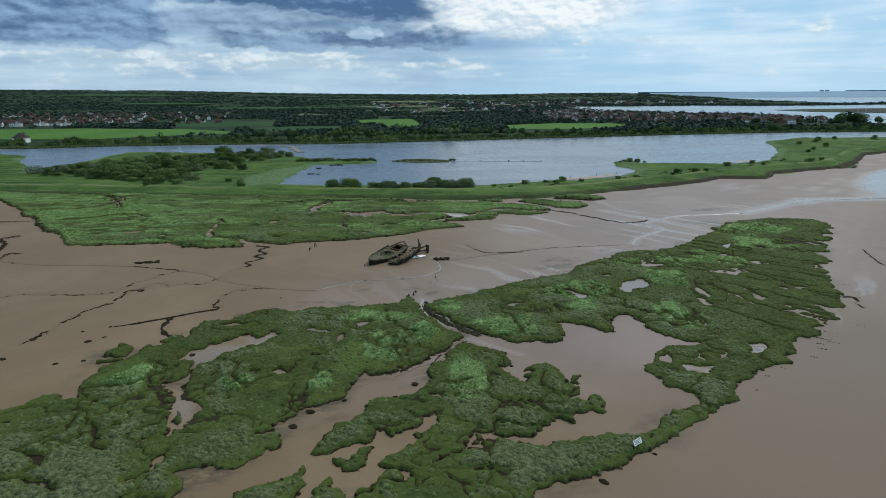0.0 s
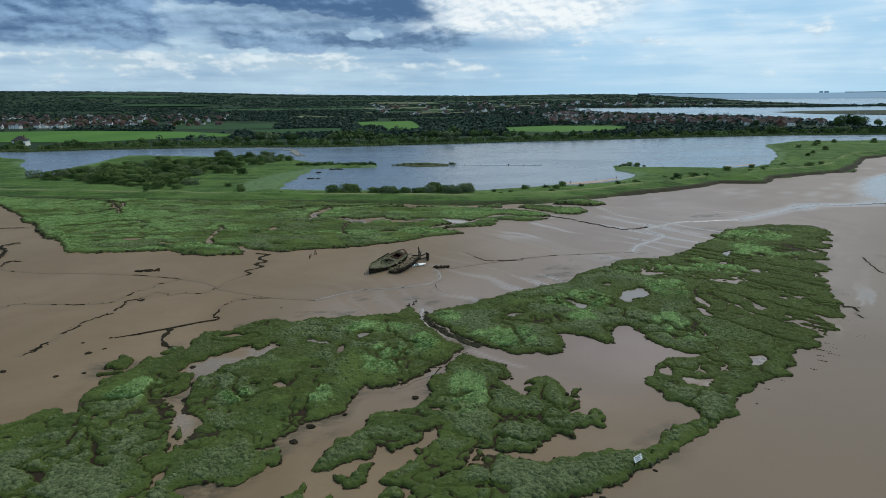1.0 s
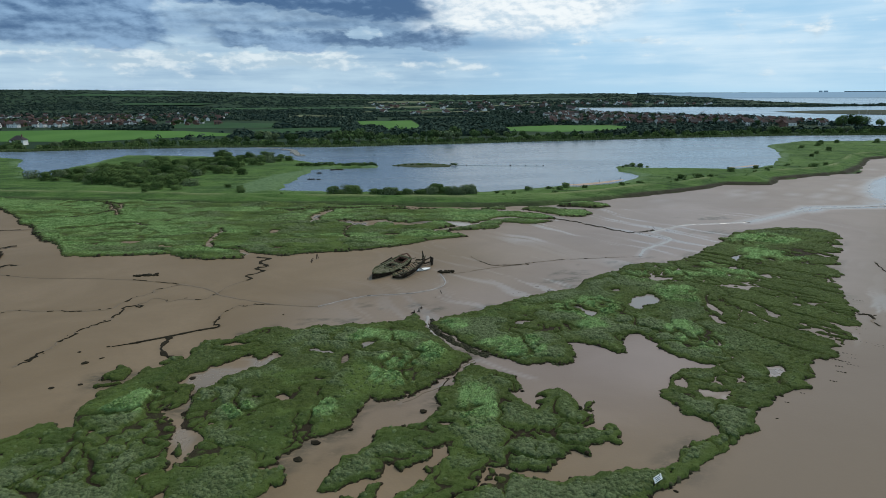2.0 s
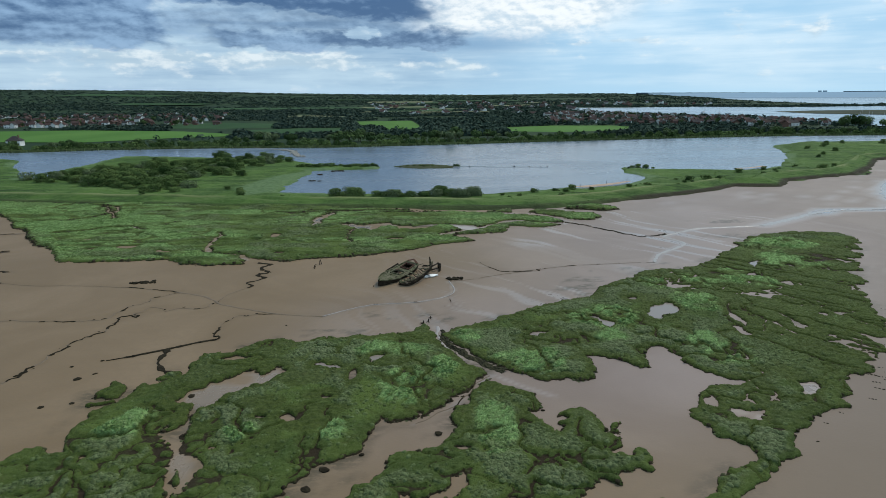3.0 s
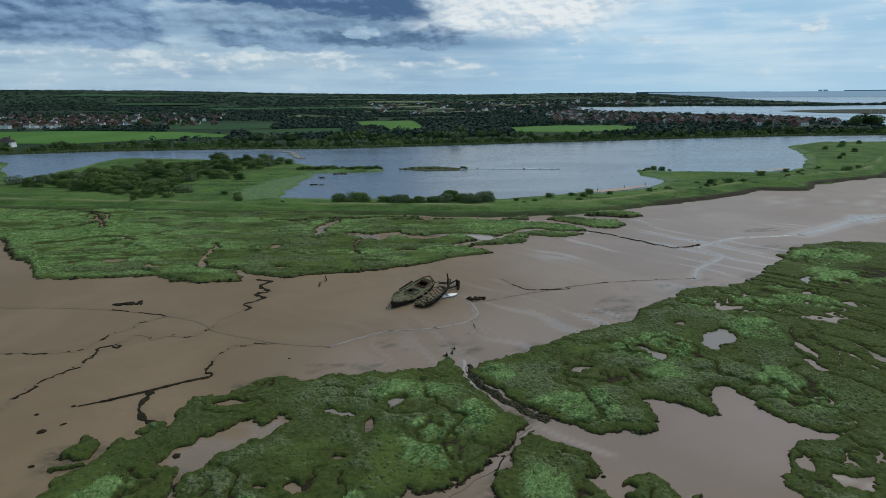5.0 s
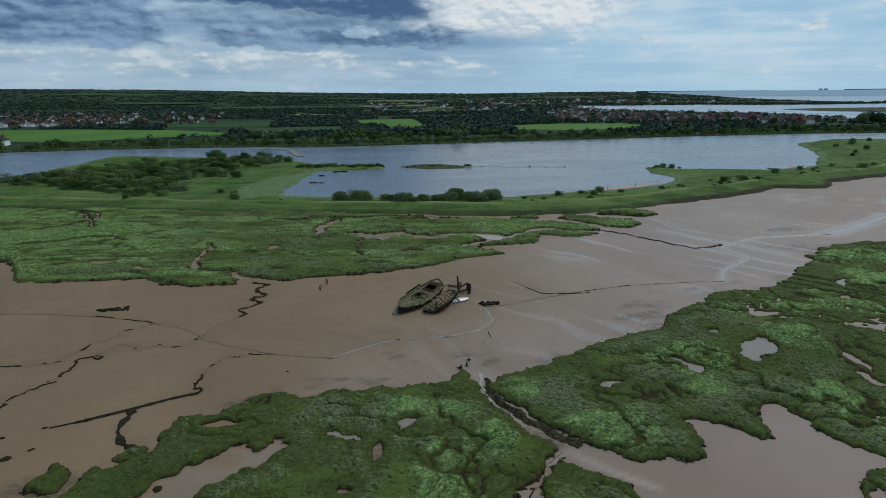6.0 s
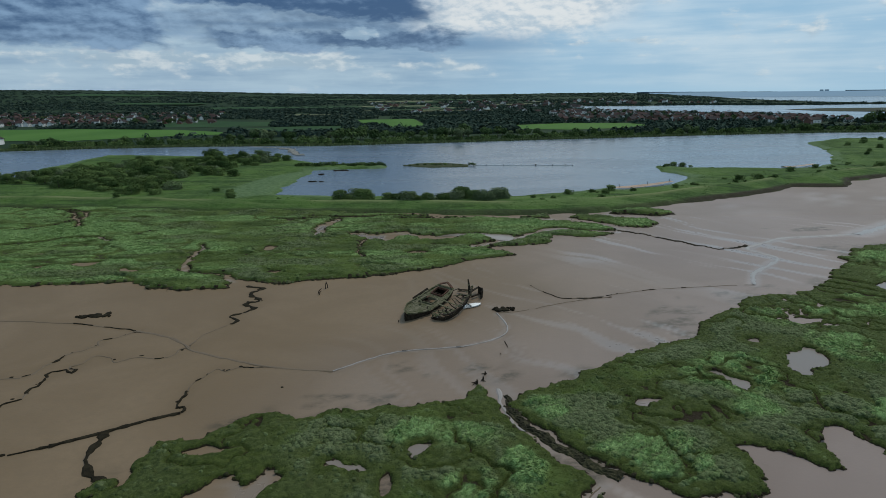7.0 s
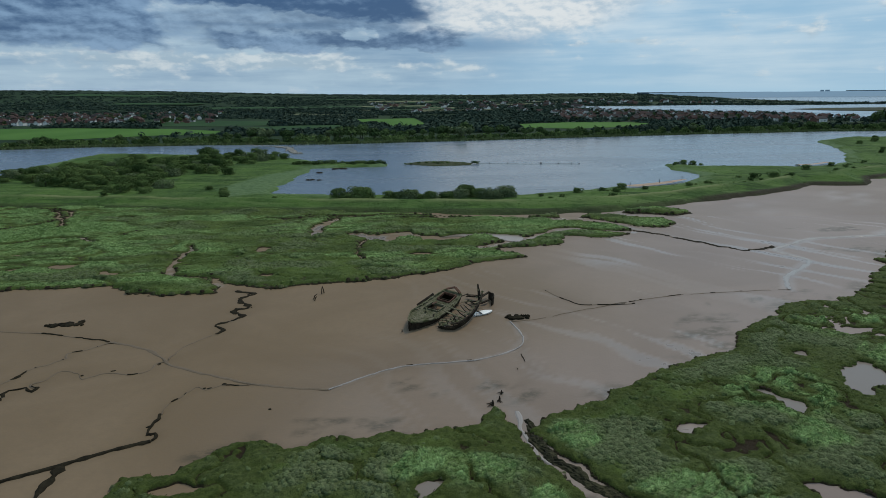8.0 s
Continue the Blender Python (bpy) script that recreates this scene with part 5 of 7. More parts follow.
def build_mud():
    x, y = grid(-128, 140, 40, 240, 0.74)
    z, bank, wet = mud_masks(x, y)
    pools = np.full(x.shape, -8.0)
    for pond in FRONT_PONDS + [BACK_POOL, BACK_POOL_WEST]:
        pools = np.maximum(pools, inside(x, y, pond))
    for line, width in FRONT_CREEKS[:2] + BACK_CREEKS:
        pools = np.maximum(pools, width * 0.8 - beside(x, y, line)[0])
    wet = np.maximum(wet, sheen_at(x, y))
    wet = np.maximum(wet, 0.8 * smooth(pools, -0.4, 0.6) * smooth(fractal(x, y, 5.0, 221, 3), -0.5, 0.2))
    turf = np.full(x.shape, -8.0)
    for outline in FRONT_OUTLINES:
        turf = np.maximum(turf, inside(x, y, outline))
    algae = smooth(turf, -4.0, -0.5) * smooth(fractal(x, y, 9.0, 231, 5) + 0.4 * smooth(y, 100, 120), 0.3, 0.9)
    algae = np.maximum(algae, algae_at(x, y))
    rim = np.minimum(np.minimum(x + 128, 140 - x), np.minimum(y - 40, 240 - y))
    z -= 0.4 * smooth(rim, 16.0, 0.0)
    ob = lay_sheet("mudflat", x, y, z, np.ones(x.shape, bool), MUD, {"bank": bank, "wet": wet, "algae": algae, "deep": deep_at(x, y), "silt": silt_sheen_at(x, y)})
    tagged(ob, "smooth brown tidal mud with dark winding runnels", "mudflat", kind="structure")
    # the mud goes on, plain, out of the creek and behind
    x, y = grid(-700, 760, -400, 600, 6.0)
    d, along = beside(x, y, RUNNEL_EAST, 30.0)
    flat = inside(x, y, POOL_EAST, 12.0)
    wet = np.maximum(smooth(d, 5.0, 2.0), smooth(flat, -4.0, 3.0))
    none = np.zeros(x.shape)
    wet = np.maximum(wet, sheen_at(x, y))
    within = (x > -116) & (x < 128) & (y > 52) & (y < 228)
    z = -0.16 + 0.08 * fractal(x, y, 60.0, 241, 3)
    z = np.where(within, -0.9, z)
    z = np.where((x < 230) & (y > 330) | (y > 500), -1.2, z)
    ob = lay_sheet("mudflat_outer", x, y, z, np.ones(x.shape, bool), MUD, {"bank": none, "wet": wet, "algae": none, "deep": deep_at(x, y), "silt": silt_sheen_at(x, y)})
    tagged(ob, "wide grey-brown tidal mud with wet sheen", "mudflat", kind="structure")


# ---- land behind the sea wall, the ponds and the lake ----
def flat_sheet(name, outline, z, material, label, category, kind="structure"):
    bm = bmesh.new()
    face = bm.faces.new([bm.verts.new((px, py, z)) for px, py in outline])
    bmesh.ops.triangulate(bm, faces=[face])
    bm.normal_update()
    bm.faces.ensure_lookup_table()
    if bm.faces[0].normal.z < 0:
        bmesh.ops.reverse_faces(bm, faces=bm.faces[:])
    mesh = bpy.data.meshes.new(name)
    bm.to_mesh(mesh)
    bm.free()
    mesh.materials.append(material)
    return tagged(new(name, mesh), label, category, kind=kind)


def build_ponds():
    for outline in (POND_ROUND, POND_LONG, POND_SMALL, POND_TINY, POND_FAR, BACK_POOL[7:17]):
        mid = np.mean(outline, axis=0)
        wide = [tuple(mid + (np.array(p) - mid) * (1 + 0.9 / (1 + np.linalg.norm(np.array(p) - mid)))) for p in outline]
        flat_sheet("pond", wide, 0.13, POND, "shallow muddy pool in the saltmarsh", "pool")


LAND_OUTLINE = LAND_EDGE + [(430, 470), (520, 530)] + LAKE_NEAR + LAKE_WEST[2:] + [(-700, 480), (-700, 400)]


def land_height(x, y):
    wx, wy = warp(x, y, 1.5, 9.0, 401)
    body = inside(wx, wy, LAND_OUTLINE, 20.0)
    isle = inside(wx, wy, LAKE_ISLE, 20.0)
    front, along = beside(x, y, LAND_EDGE, 40.0)
    z = -0.5 + 1.6 * smooth(np.maximum(body, isle), -1.5, 1.5)
    wall = np.exp(-(((front - 9.0) / 4.0) ** 2)) * smooth(body, 0, 3)
    z += 1.9 * wall + smooth(body, 0, 6) * 0.35 * fractal(x, y, 20.0, 411, 5)
    return z, body, isle, front


def build_land():
    x, y = grid(-620, 540, 232, 552, 1.3)
    z, body, isle, front = land_height(x, y)
    lumps = cushions(*warp(x, y, 0.8, 5.0, 421), 3.4, 425)
    z += smooth(body, 1, 5) * 0.35 * lumps * smooth(front, 14, 20)
    shore = smooth(body, 9.0, 2.0) * smooth(front, 14, 24)
    hollow = inside(x, y, REED_BED, 20.0)
    reeds = np.maximum(shore * smooth(fractal(x, y, 14.0, 431, 3), -0.5, 0.3), smooth(hollow, -1, 4))
    path = np.exp(-(((front - 9.0) / 1.6) ** 2)) * smooth(fractal(x, y, 20.0, 441, 3), -0.8, 0.2)
    foot = np.maximum(smooth(front, 3.2, 0.8) * (0.55 + 0.45 * smooth(x, 40, 90)), 0.75 * smooth(isle, -3, 0) * (body < 0))
    ob = lay_sheet("sea_wall_and_grassland", x, y, z, np.maximum(body, isle) > -2.2, MEADOW,
                   {"reeds": reeds, "path": path, "foot": foot})
    tagged(ob, "rough green grassland with a low grassed sea wall", "grassland", kind="structure")
    k = pick(smooth(body, 0.5, 2.0) * (x > -330) * (x < 330) * (1 - 0.8 * path), 38000, 5)
    at = np.stack([x.ravel()[k], y.ravel()[k], z.ravel()[k] - 0.08], -1)
    jitter = np.random.default_rng(8).uniform(-0.6, 0.6, (len(k), 2))
    at[:, :2] += jitter
    reedy = reeds.ravel()[k]
    wild = reedy < 0.4
    blades("tussocks", at[wild], {}, 0.15 + 0.2 * reedy[wild], 0.22 + 0 * reedy[wild], np.full((wild.sum(), 2), 0.15), 3, TUSSOCK,
           "rough tussocks of grass on the bank", "grass", 6)


REED_BED = [(-88, 262), (-74, 276), (-76, 300), (-74, 340), (-80, 352), (-92, 330), (-100, 290)]


SEA_OUTLINE = [(1760, 4000), (1500, 3100), (1302, 2371), (1289, 1936), (1684, 1690), (4000, 1300), (4850, 900), (4000, 2920), (2700, 4150), (1990, 4540)]


def far_level(px, py):
    """Height of the far farmland."""
    az, r = math.atan2(px, py), math.hypot(px, py)
    top = 37 + 36 * float(smooth(-az, -0.05, 0.5)) + 16 * float(smooth(-az, 0.2, 0.62))
    return 1.0 + float(smooth(r, 1500, 4900)) * top * float(smooth(az, 0.43, 0.26))


def scatter_fields():
    rng = random.Random(101)
    out = []
    for k in range(8):
        az, r = 0.14 - 0.8 * rng.random() ** 1.4, rng.uniform(1300, 4300)
        out.append((r * math.sin(az), r * math.cos(az), rng.uniform(90, 380) * (0.6 + r / 4000), rng.uniform(60, 130) * (0.5 + r / 2000), rng.random() < 0.15))
    for k in range(16):
        az, r = rng.uniform(-0.08, 0.20), rng.uniform(1250, 2900)
        out.append((r * math.sin(az), r * math.cos(az), rng.uniform(70, 240), rng.uniform(40, 90) * (0.5 + r / 2000), rng.random() < 0.75))
    return out


FAR_FIELDS = scatter_fields()


def build_distance():
    lake = [(-800, 300), (-420, 352), (-274, 292), (-191, 270), (-88, 252), (3, 243), (48, 247), (105, 280), (165, 310),
            (190, 345), (228, 400), (250, 450), (268, 490), (310, 518), (370, 516), (510, 540), (640, 640), (-800, 640)]
    flat_sheet("lake", lake, 0.6, LAKE, "grey-blue lake with wind ripples behind the sea wall", "lake")
    # far farmland rises gently to wooded hills, highest in the west
    az, r = np.meshgrid(np.radians(np.arange(-75, 62, 0.8)), np.concatenate([np.arange(470, 900, 18), np.geomspace(900, 4960, 70)]))
    x, y = r * np.sin(az), r * np.cos(az)
    top = 37 + 36 * smooth(-az, -0.05, 0.5) + 16 * smooth(-az, 0.2, 0.62)
    rise = smooth(r, 1500, 4900) * top * smooth(az, 0.43, 0.26)
    z = 1.0 + rise + 1.2 * fractal(x, y, 700.0, 501, 3) * smooth(r, 1200, 2500) * smooth(az, 0.43, 0.26)
    far = smooth(inside(x, y, LAKE_FAR + [(900, 600), (5000, 700), (5000, 5200), (-6000, 5200), (-6000, 480)], 60.0), -8, 6)
    z = -1.0 + (z + 1.0) * far
    ob = lay_sheet("far_farmland", x, y, z, np.ones(x.shape, bool), FARLAND, {})
    tagged(ob, "dark green farmland stretching to low wooded hills", "farmland", kind="structure")
    for name, outline, material, label in (
        ("field", FIELD_WEST, CROP_BRIGHT, "bright green crop field beyond the lake"),
        ("field", FIELD_LONG, CROP_DARK, "dull green long field beside the village"),
        ("field", FIELD_MID, CROP_BRIGHT, "bright green meadow between tree belts"),
        ("field", FIELD_DARK, CROP_DARK, "dark green pasture behind lakeside trees"),
        ("field", FIELD_EAST, CROP_BRIGHT, "green field in front of the town"),
        ("field", FIELD_PALE, CROP_PALE, "pale stubble field far off"),
    ):
        flat_sheet(name, outline, 2.4 if material is CROP_PALE else 1.3, material, label, "field")
    flat_sheet("inlet", INLET, 2.2, SEA, "pale grey tidal inlet beyond the town", "inlet")
    flat_sheet("saltings", SALTINGS, 2.6, SALT_DARK, "low dark saltings in the inlet", "saltings")
    flat_sheet("open_sea", SEA_OUTLINE,
               2.0, SEA, "pale blue open sea", "sea")
    for px, py, wide, deep, pale in FAR_FIELDS:
        bm = bmesh.new()
        ring = []
        for k in range(4):
            fx = px + wide * (0.5 if k in (1, 2) else -0.5)
            fy = py + deep * (0.5 if k > 1 else -0.5) + 0.1 * wide * (1 if k in (1, 2) else -1)
            ring.append(bm.verts.new((fx, fy, far_level(fx, fy) + 3.0)))
        bm.faces.new(ring)
        mesh = bpy.data.meshes.new("field")
        bm.to_mesh(mesh)
        bm.free()
        mesh.materials.append(CROP_PALE if pale else CROP_DARK)
        tagged(new("field", mesh), "pale far-off stubble field between hedges" if pale else "dark green far-off field between hedges", "field", kind="structure")
    # everything to the horizon
    bm = bmesh.new()
    bmesh.ops.create_circle(bm, cap_ends=True, radius=4980, segments=96)
    for v in bm.verts:
        v.co.z = -1.4
    mesh = bpy.data.meshes.new("ground")
    bm.to_mesh(mesh)
    bm.free()
    mesh.materials.append(FARLAND)
    tagged(new("ground", mesh), "flat coastal ground reaching the horizon", "ground", kind="structure")
    # glowing strip added for the sea at the skyline, before the thin far coast
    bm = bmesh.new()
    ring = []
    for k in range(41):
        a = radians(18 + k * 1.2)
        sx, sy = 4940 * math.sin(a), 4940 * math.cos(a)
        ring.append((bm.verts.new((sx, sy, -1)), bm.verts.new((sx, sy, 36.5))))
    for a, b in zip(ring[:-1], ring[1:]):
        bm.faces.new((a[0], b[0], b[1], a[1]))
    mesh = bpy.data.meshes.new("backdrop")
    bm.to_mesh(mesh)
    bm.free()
    mesh.materials.append(SKYLINE_GLOW)
    tagged(new("backdrop", mesh), "glowing pale blue backdrop strip for the sea horizon", "sea", kind="structure")


def skyline_glow_material():
    mat, n, shader = surface("sea_skyline_glow", (0.16, 0.26, 0.34), 0.9, spec=0.1)
    # the strip gives off its own pale blue, in place of lit distant sea
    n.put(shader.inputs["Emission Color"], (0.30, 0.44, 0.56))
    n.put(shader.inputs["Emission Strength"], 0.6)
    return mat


SKYLINE_GLOW = skyline_glow_material()


# ---- trees and bushes ----
def part(name, bm, material, parent, label=""):
    mesh = bpy.data.meshes.new(name)
    bm.to_mesh(mesh)
    bm.free()
    mesh.materials.append(material)
    ob = new(name, mesh)
    ob.parent = parent
    if label:
        ob["label"] = label
    return ob


def tube(bm, points, radii, sides=5):
    """A tapered limb along points."""
    rings = []
    for k, (p, r) in enumerate(zip(points, radii)):
        p = Vector(p)
        ahead = (Vector(points[min(k + 1, len(points) - 1)]) - Vector(points[max(k - 1, 0)])).normalized()
        side = ahead.orthogonal().normalized()
        other = ahead.cross(side)
        rings.append([bm.verts.new(p + (side * math.cos(a) + other * math.sin(a)) * r)
                      for a in (2 * math.pi * i / sides for i in range(sides))])
    for a, b in zip(rings[:-1], rings[1:]):
        for i in range(sides):
            bm.faces.new((a[i], a[(i + 1) % sides], b[(i + 1) % sides], b[i]))
    bm.faces.new(list(reversed(rings[0])))
    bm.faces.new(rings[-1])


def leaf_crown(rng, blobs, leaves, size):
    """Leaf clumps scattered through several overlapping blobs, each clump a bent quad."""
    bm = bmesh.new()
    weights = [r[0] * r[1] for c, r in blobs]
    for _ in range(leaves):
        centre, (rx, rz) = rng.choices(blobs, weights)[0]
        d = Vector((rng.gauss(0, 1), rng.gauss(0, 1), rng.gauss(0.25, 1))).normalized()
        reach = 1 - 0.35 * rng.random() ** 2
        at = Vector(centre) + Vector((d.x * rx, d.y * rx, d.z * rz)) * reach
        if at.z < 0.05:
            continue
        n = (d + Vector((rng.uniform(-0.22, 0.22), rng.uniform(-0.22, 0.22), rng.uniform(-0.05, 0.5)))).normalized()
        u = n.orthogonal().normalized()
        u.rotate(Matrix.Rotation(rng.uniform(0, 6.28), 3, n))
        v = n.cross(u)
        s = size * rng.uniform(0.6, 1.3)
        a, b, c, e = at - u * s, at - v * s * 0.7, at + u * s, at + v * s * 0.7
        mid = n * s * 0.12
        bm.faces.new([bm.verts.new(p) for p in (a, b + mid, c)])
        bm.faces.new([bm.verts.new(p) for p in (a, c, e + mid)])
    return bm


def make_tree(seed, height, width, leaves, size, leaf, name="tree", label="", category="tree", group="", bushy=False):
    rng = random.Random(seed)
    root = new(name, None)
    tagged(root, label, category, group)
    blobs = []
    low = 0.20 if bushy else 0.42
    for k in range(9 if not bushy else 7):
        a, rr = rng.uniform(0, 6.28), width * 0.5 * math.sqrt(rng.random()) * 0.75
        zz = height * rng.uniform(low, 0.80)
        top = 1 - 0.5 * abs(zz / height - 0.5)
        r = width * rng.uniform(0.20, 0.32) * top
        blobs.append(((rr * math.cos(a), rr * math.sin(a), zz), (r, min(r, height - zz) * 0.9)))
    blobs.append(((0, 0, height * 0.6), (width * 0.36, height * 0.38)))
    if bushy:
        blobs.append(((0, 0, height * 0.25), (width * 0.48, height * 0.28)))
    bm = bmesh.new()
    tube(bm, [(0, 0, -0.5), (0.05, 0, height * 0.25), (0.1, 0.1, height * 0.55)], [width * 0.035, width * 0.028, width * 0.015])
    for c, r in blobs[:4]:
        tube(bm, [(0.03, 0, height * 0.2), (c[0] * 0.5, c[1] * 0.5, c[2] * 0.7), c], [width * 0.02, width * 0.014, width * 0.006], 3)
    part("trunk", bm, BARK, root)
    part("crown", leaf_crown(rng, blobs, leaves, size), leaf, root)
    return root


def ground_at(px, py):
    z = land_height(np.array([[px]], float), np.array([[py]], float))[0]
    return float(z[0, 0])


build_mud()
build_runnels()
build_creek_bank()
build_front_marsh()
build_back_marsh()
build_ponds()
build_land()
build_distance()


# ---- the wreck on the mud ----
def board(bm, a, b, width, thick, up=(0, 0, 1), taper=1.0):
    """A plank from a to b, its broad side across up."""
    a, b = Vector(a), Vector(b)
    along = (b - a).normalized()
    side = along.cross(Vector(up)).normalized() * width / 2
    lift = side.cross(along).normalized() * thick / 2
    ends = []
    for p, k in ((a, 1.0), (b, taper)):
        ends.append([bm.verts.new(p + side * sx * k + lift * sz) for sx, sz in ((-1, -1), (1, -1), (1, 1), (-1, 1))])
    for i in range(4):
        bm.faces.new((ends[0][i], ends[0][(i + 1) % 4], ends[1][(i + 1) % 4], ends[1][i]))
    bm.faces.new(list(reversed(ends[0])))
    bm.faces.new(ends[1])


def rail(bm, points, width, tall):
    """A bent rail of one piece along points."""
    rows = []
    for k, p in enumerate(points):
        way = (Vector(points[min(k + 1, len(points) - 1)]) - Vector(points[max(k - 1, 0)])).normalized()
        side = Vector((way.y, -way.x, 0)).normalized() * width / 2
        up = Vector((0, 0, tall / 2))
        rows.append([bm.verts.new(Vector(p) + s) for s in (-side - up, side - up, side + up, -side + up)])
    for a, b in zip(rows[:-1], rows[1:]):
        for i in range(4):
            bm.faces.new((a[i], a[(i + 1) % 4], b[(i + 1) % 4], b[i]))
    bm.faces.new(list(reversed(rows[0])))
    bm.faces.new(rows[-1])


def fair(bm):
    bmesh.ops.recalc_face_normals(bm, faces=bm.faces[:])
    return bm


HULL_LENGTH = 15.6


def hull_half(s):
    """Half breadth of the barge along its length, 0 bow to 1 stern."""
    return 2.25 * min(1.0, (s / 0.30) ** 0.62 if s > 0 else 0.0) * (1 - 0.34 * max(0.0, (s - 0.62) / 0.38) ** 2) + 0.06


def hull_sheer(s):
    return 1.25 + 0.35 * (1 - s) ** 3 + 0.75 * max(0.0, s - 0.55) ** 1.5 / 0.3


def lump(bm, at, size, flat, rng):
    made = bmesh.ops.create_icosphere(bm, subdivisions=1, radius=1)["verts"]
    stretch = rng.uniform(0.5, 1.0)
    turn = rng.uniform(0, 3.14)
    for v in made:
        k = rng.uniform(0.8, 1.15)
        x, y = v.co.x * size * k, v.co.y * size * stretch * k
        v.co = Vector((at[0] + x * math.cos(turn) - y * math.sin(turn), at[1] + x * math.sin(turn) + y * math.cos(turn), at[2] + v.co.z * flat * k))


def weed(rng, spots, parent):
    """Ragged clumps of moss and weed that soften the old timber."""
    bm = bmesh.new()
    for at in spots:
        lump(bm, at, rng.uniform(0.12, 0.42), rng.uniform(0.06, 0.16), rng)
    ob = part("weed", bm, MOSSY, parent, "green weed growing on the timber")
    ob["kind"] = "stuff"


def build_wreck():
    root = tagged(new("shipwreck", None), "rotting wooden barge hull, moss-green deck with open hatches, sunk in mud", "shipwreck")
    root.matrix_world = pose(-18.0, 142.3, -0.35, 0, 7, -26.5)
    rng = random.Random(3)
    # shell of strakes with thickness
    bm = bmesh.new()
    rows, cols = 24, 6
    shell = []
    for i in range(rows + 1):
        s = i / rows
        w, top = hull_half(s), hull_sheer(s)
        ring = []
        for sign in (-1, 1):
            half = []
            for j in range(cols + 1):
                t = j / cols
                flare = 0.70 + 0.30 * t**0.5
                wob = 0.05 * rng.uniform(-1, 1) + 0.035 * (j % 2)
                half.append(bm.verts.new((sign * (w * flare + wob), s * HULL_LENGTH, t * top + rng.uniform(-0.03, 0.03))))
            ring.append(half)
        shell.append(ring)
    for a, b in zip(shell[:-1], shell[1:]):
        for side in (0, 1):
            for j in range(cols):
                bm.faces.new((a[side][j], b[side][j], b[side][j + 1], a[side][j + 1]))
    last = shell[-1]
    for j in range(cols):
        bm.faces.new((last[0][j], last[1][j], last[1][j + 1], last[0][j + 1]))
    part("hull", fair(bm), OLD_WOOD, root, "dark weathered planking of the hull")
    # deck planks, with the holes of two hatches
    holes = ((0.44, 0.62, 1.25), (0.73, 0.91, 1.15))
    bm = bmesh.new()
    for k in range(-11, 12):
        x = k * 0.2
        run = []
        for i in range(61):
            s = i / 60
            solid = abs(x) < hull_half(s) - 0.05 and not any(a < s < b and abs(x) < w for a, b, w in holes)
            rotten = 0.30 < s < 0.62 and x > 0.9 or s < 0.06
            if solid and rng.random() > (0.30 if rotten else 0.03):
                run.append(s)
            if (not solid or i == 60) and len(run) > 1:
                mids = [run[0] + (run[-1] - run[0]) * q / 6 for q in range(7)]
                for s0, s1 in zip(mids[:-1], mids[1:]):
                    c0, c1 = (0.14 * (1 - (x / 2.3) ** 2) - 0.08 + rng.uniform(-0.05, 0.05) for _ in range(2))
                    board(bm, (x, s0 * HULL_LENGTH, hull_sheer(s0) + c0), (x, s1 * HULL_LENGTH, hull_sheer(s1) + c1), 0.185, 0.06)
            if not solid:
                run = []
    part("deck", fair(bm), MOSSY, root, "deck planks overgrown with green weed")
    for sign in (-1, 1):
        bm = bmesh.new()
        stations = [0.01 + i / 25 for i in range(25)]
        rail(bm, [(sign * hull_half(s), s * HULL_LENGTH, hull_sheer(s) + 0.10 + rng.uniform(-0.04, 0.04)) for s in stations], 0.20, 0.24)
        part("gunwale", fair(bm), MOSSY, root)
    for a, b, w in holes:
        for p, q in (((-w, a), (w, a)), ((-w, b), (w, b)), ((-w, a), (-w, b)), ((w, a), (w, b))):
            bm = bmesh.new()
            board(bm, (p[0], p[1] * HULL_LENGTH, hull_sheer(p[1]) + 0.12), (q[0], q[1] * HULL_LENGTH, hull_sheer(q[1]) + 0.12), 0.16, 0.42)
            part("hatch_coaming", fair(bm), RUSTY if a > 0.7 else MOSSY, root, "weathered hatch coaming")
    for s in (0.47, 0.54, 0.82):
        bm = bmesh.new()
        board(bm, (-1.2, s * HULL_LENGTH, hull_sheer(s) - 0.25), (1.2, s * HULL_LENGTH, hull_sheer(s) - 0.30), 0.18, 0.2)
        part("deck_beam", fair(bm), OLD_WOOD, root)
    for a, b, w in (((-1.0, 0.80 * HULL_LENGTH, 0.5), (0.9, 0.86 * HULL_LENGTH, 0.9), 0.5), ((-0.7, 0.44 * HULL_LENGTH, 0.4), (0.8, 0.56 * HULL_LENGTH, 0.7), 0.6)):
        bm = bmesh.new()
        board(bm, a, b, w, 0.08)
        part("loose_board", fair(bm), RUSTY, root)
    spots = []
    for k in range(70):
        s = rng.random()
        x = rng.uniform(-1, 1) if k % 2 else rng.choice((-1, 1)) * rng.uniform(0.85, 1.05)
        x *= hull_half(s)
        if not any(a < s < b and abs(x) < w for a, b, w in holes):
            spots.append((x, s * HULL_LENGTH, hull_sheer(s) + (0.16 if k % 2 == 0 else 0.05)))
    weed(rng, spots, root)
    for k in range(7):
        s = rng.uniform(0.12, 0.95)
        bm = bmesh.new()
        a = Vector((rng.uniform(-1.6, 1.9), s * HULL_LENGTH, hull_sheer(s) + rng.uniform(0.05, 0.35)))
        turn = rng.uniform(0, 6.28)
        reach = rng.uniform(0.8, 2.6)
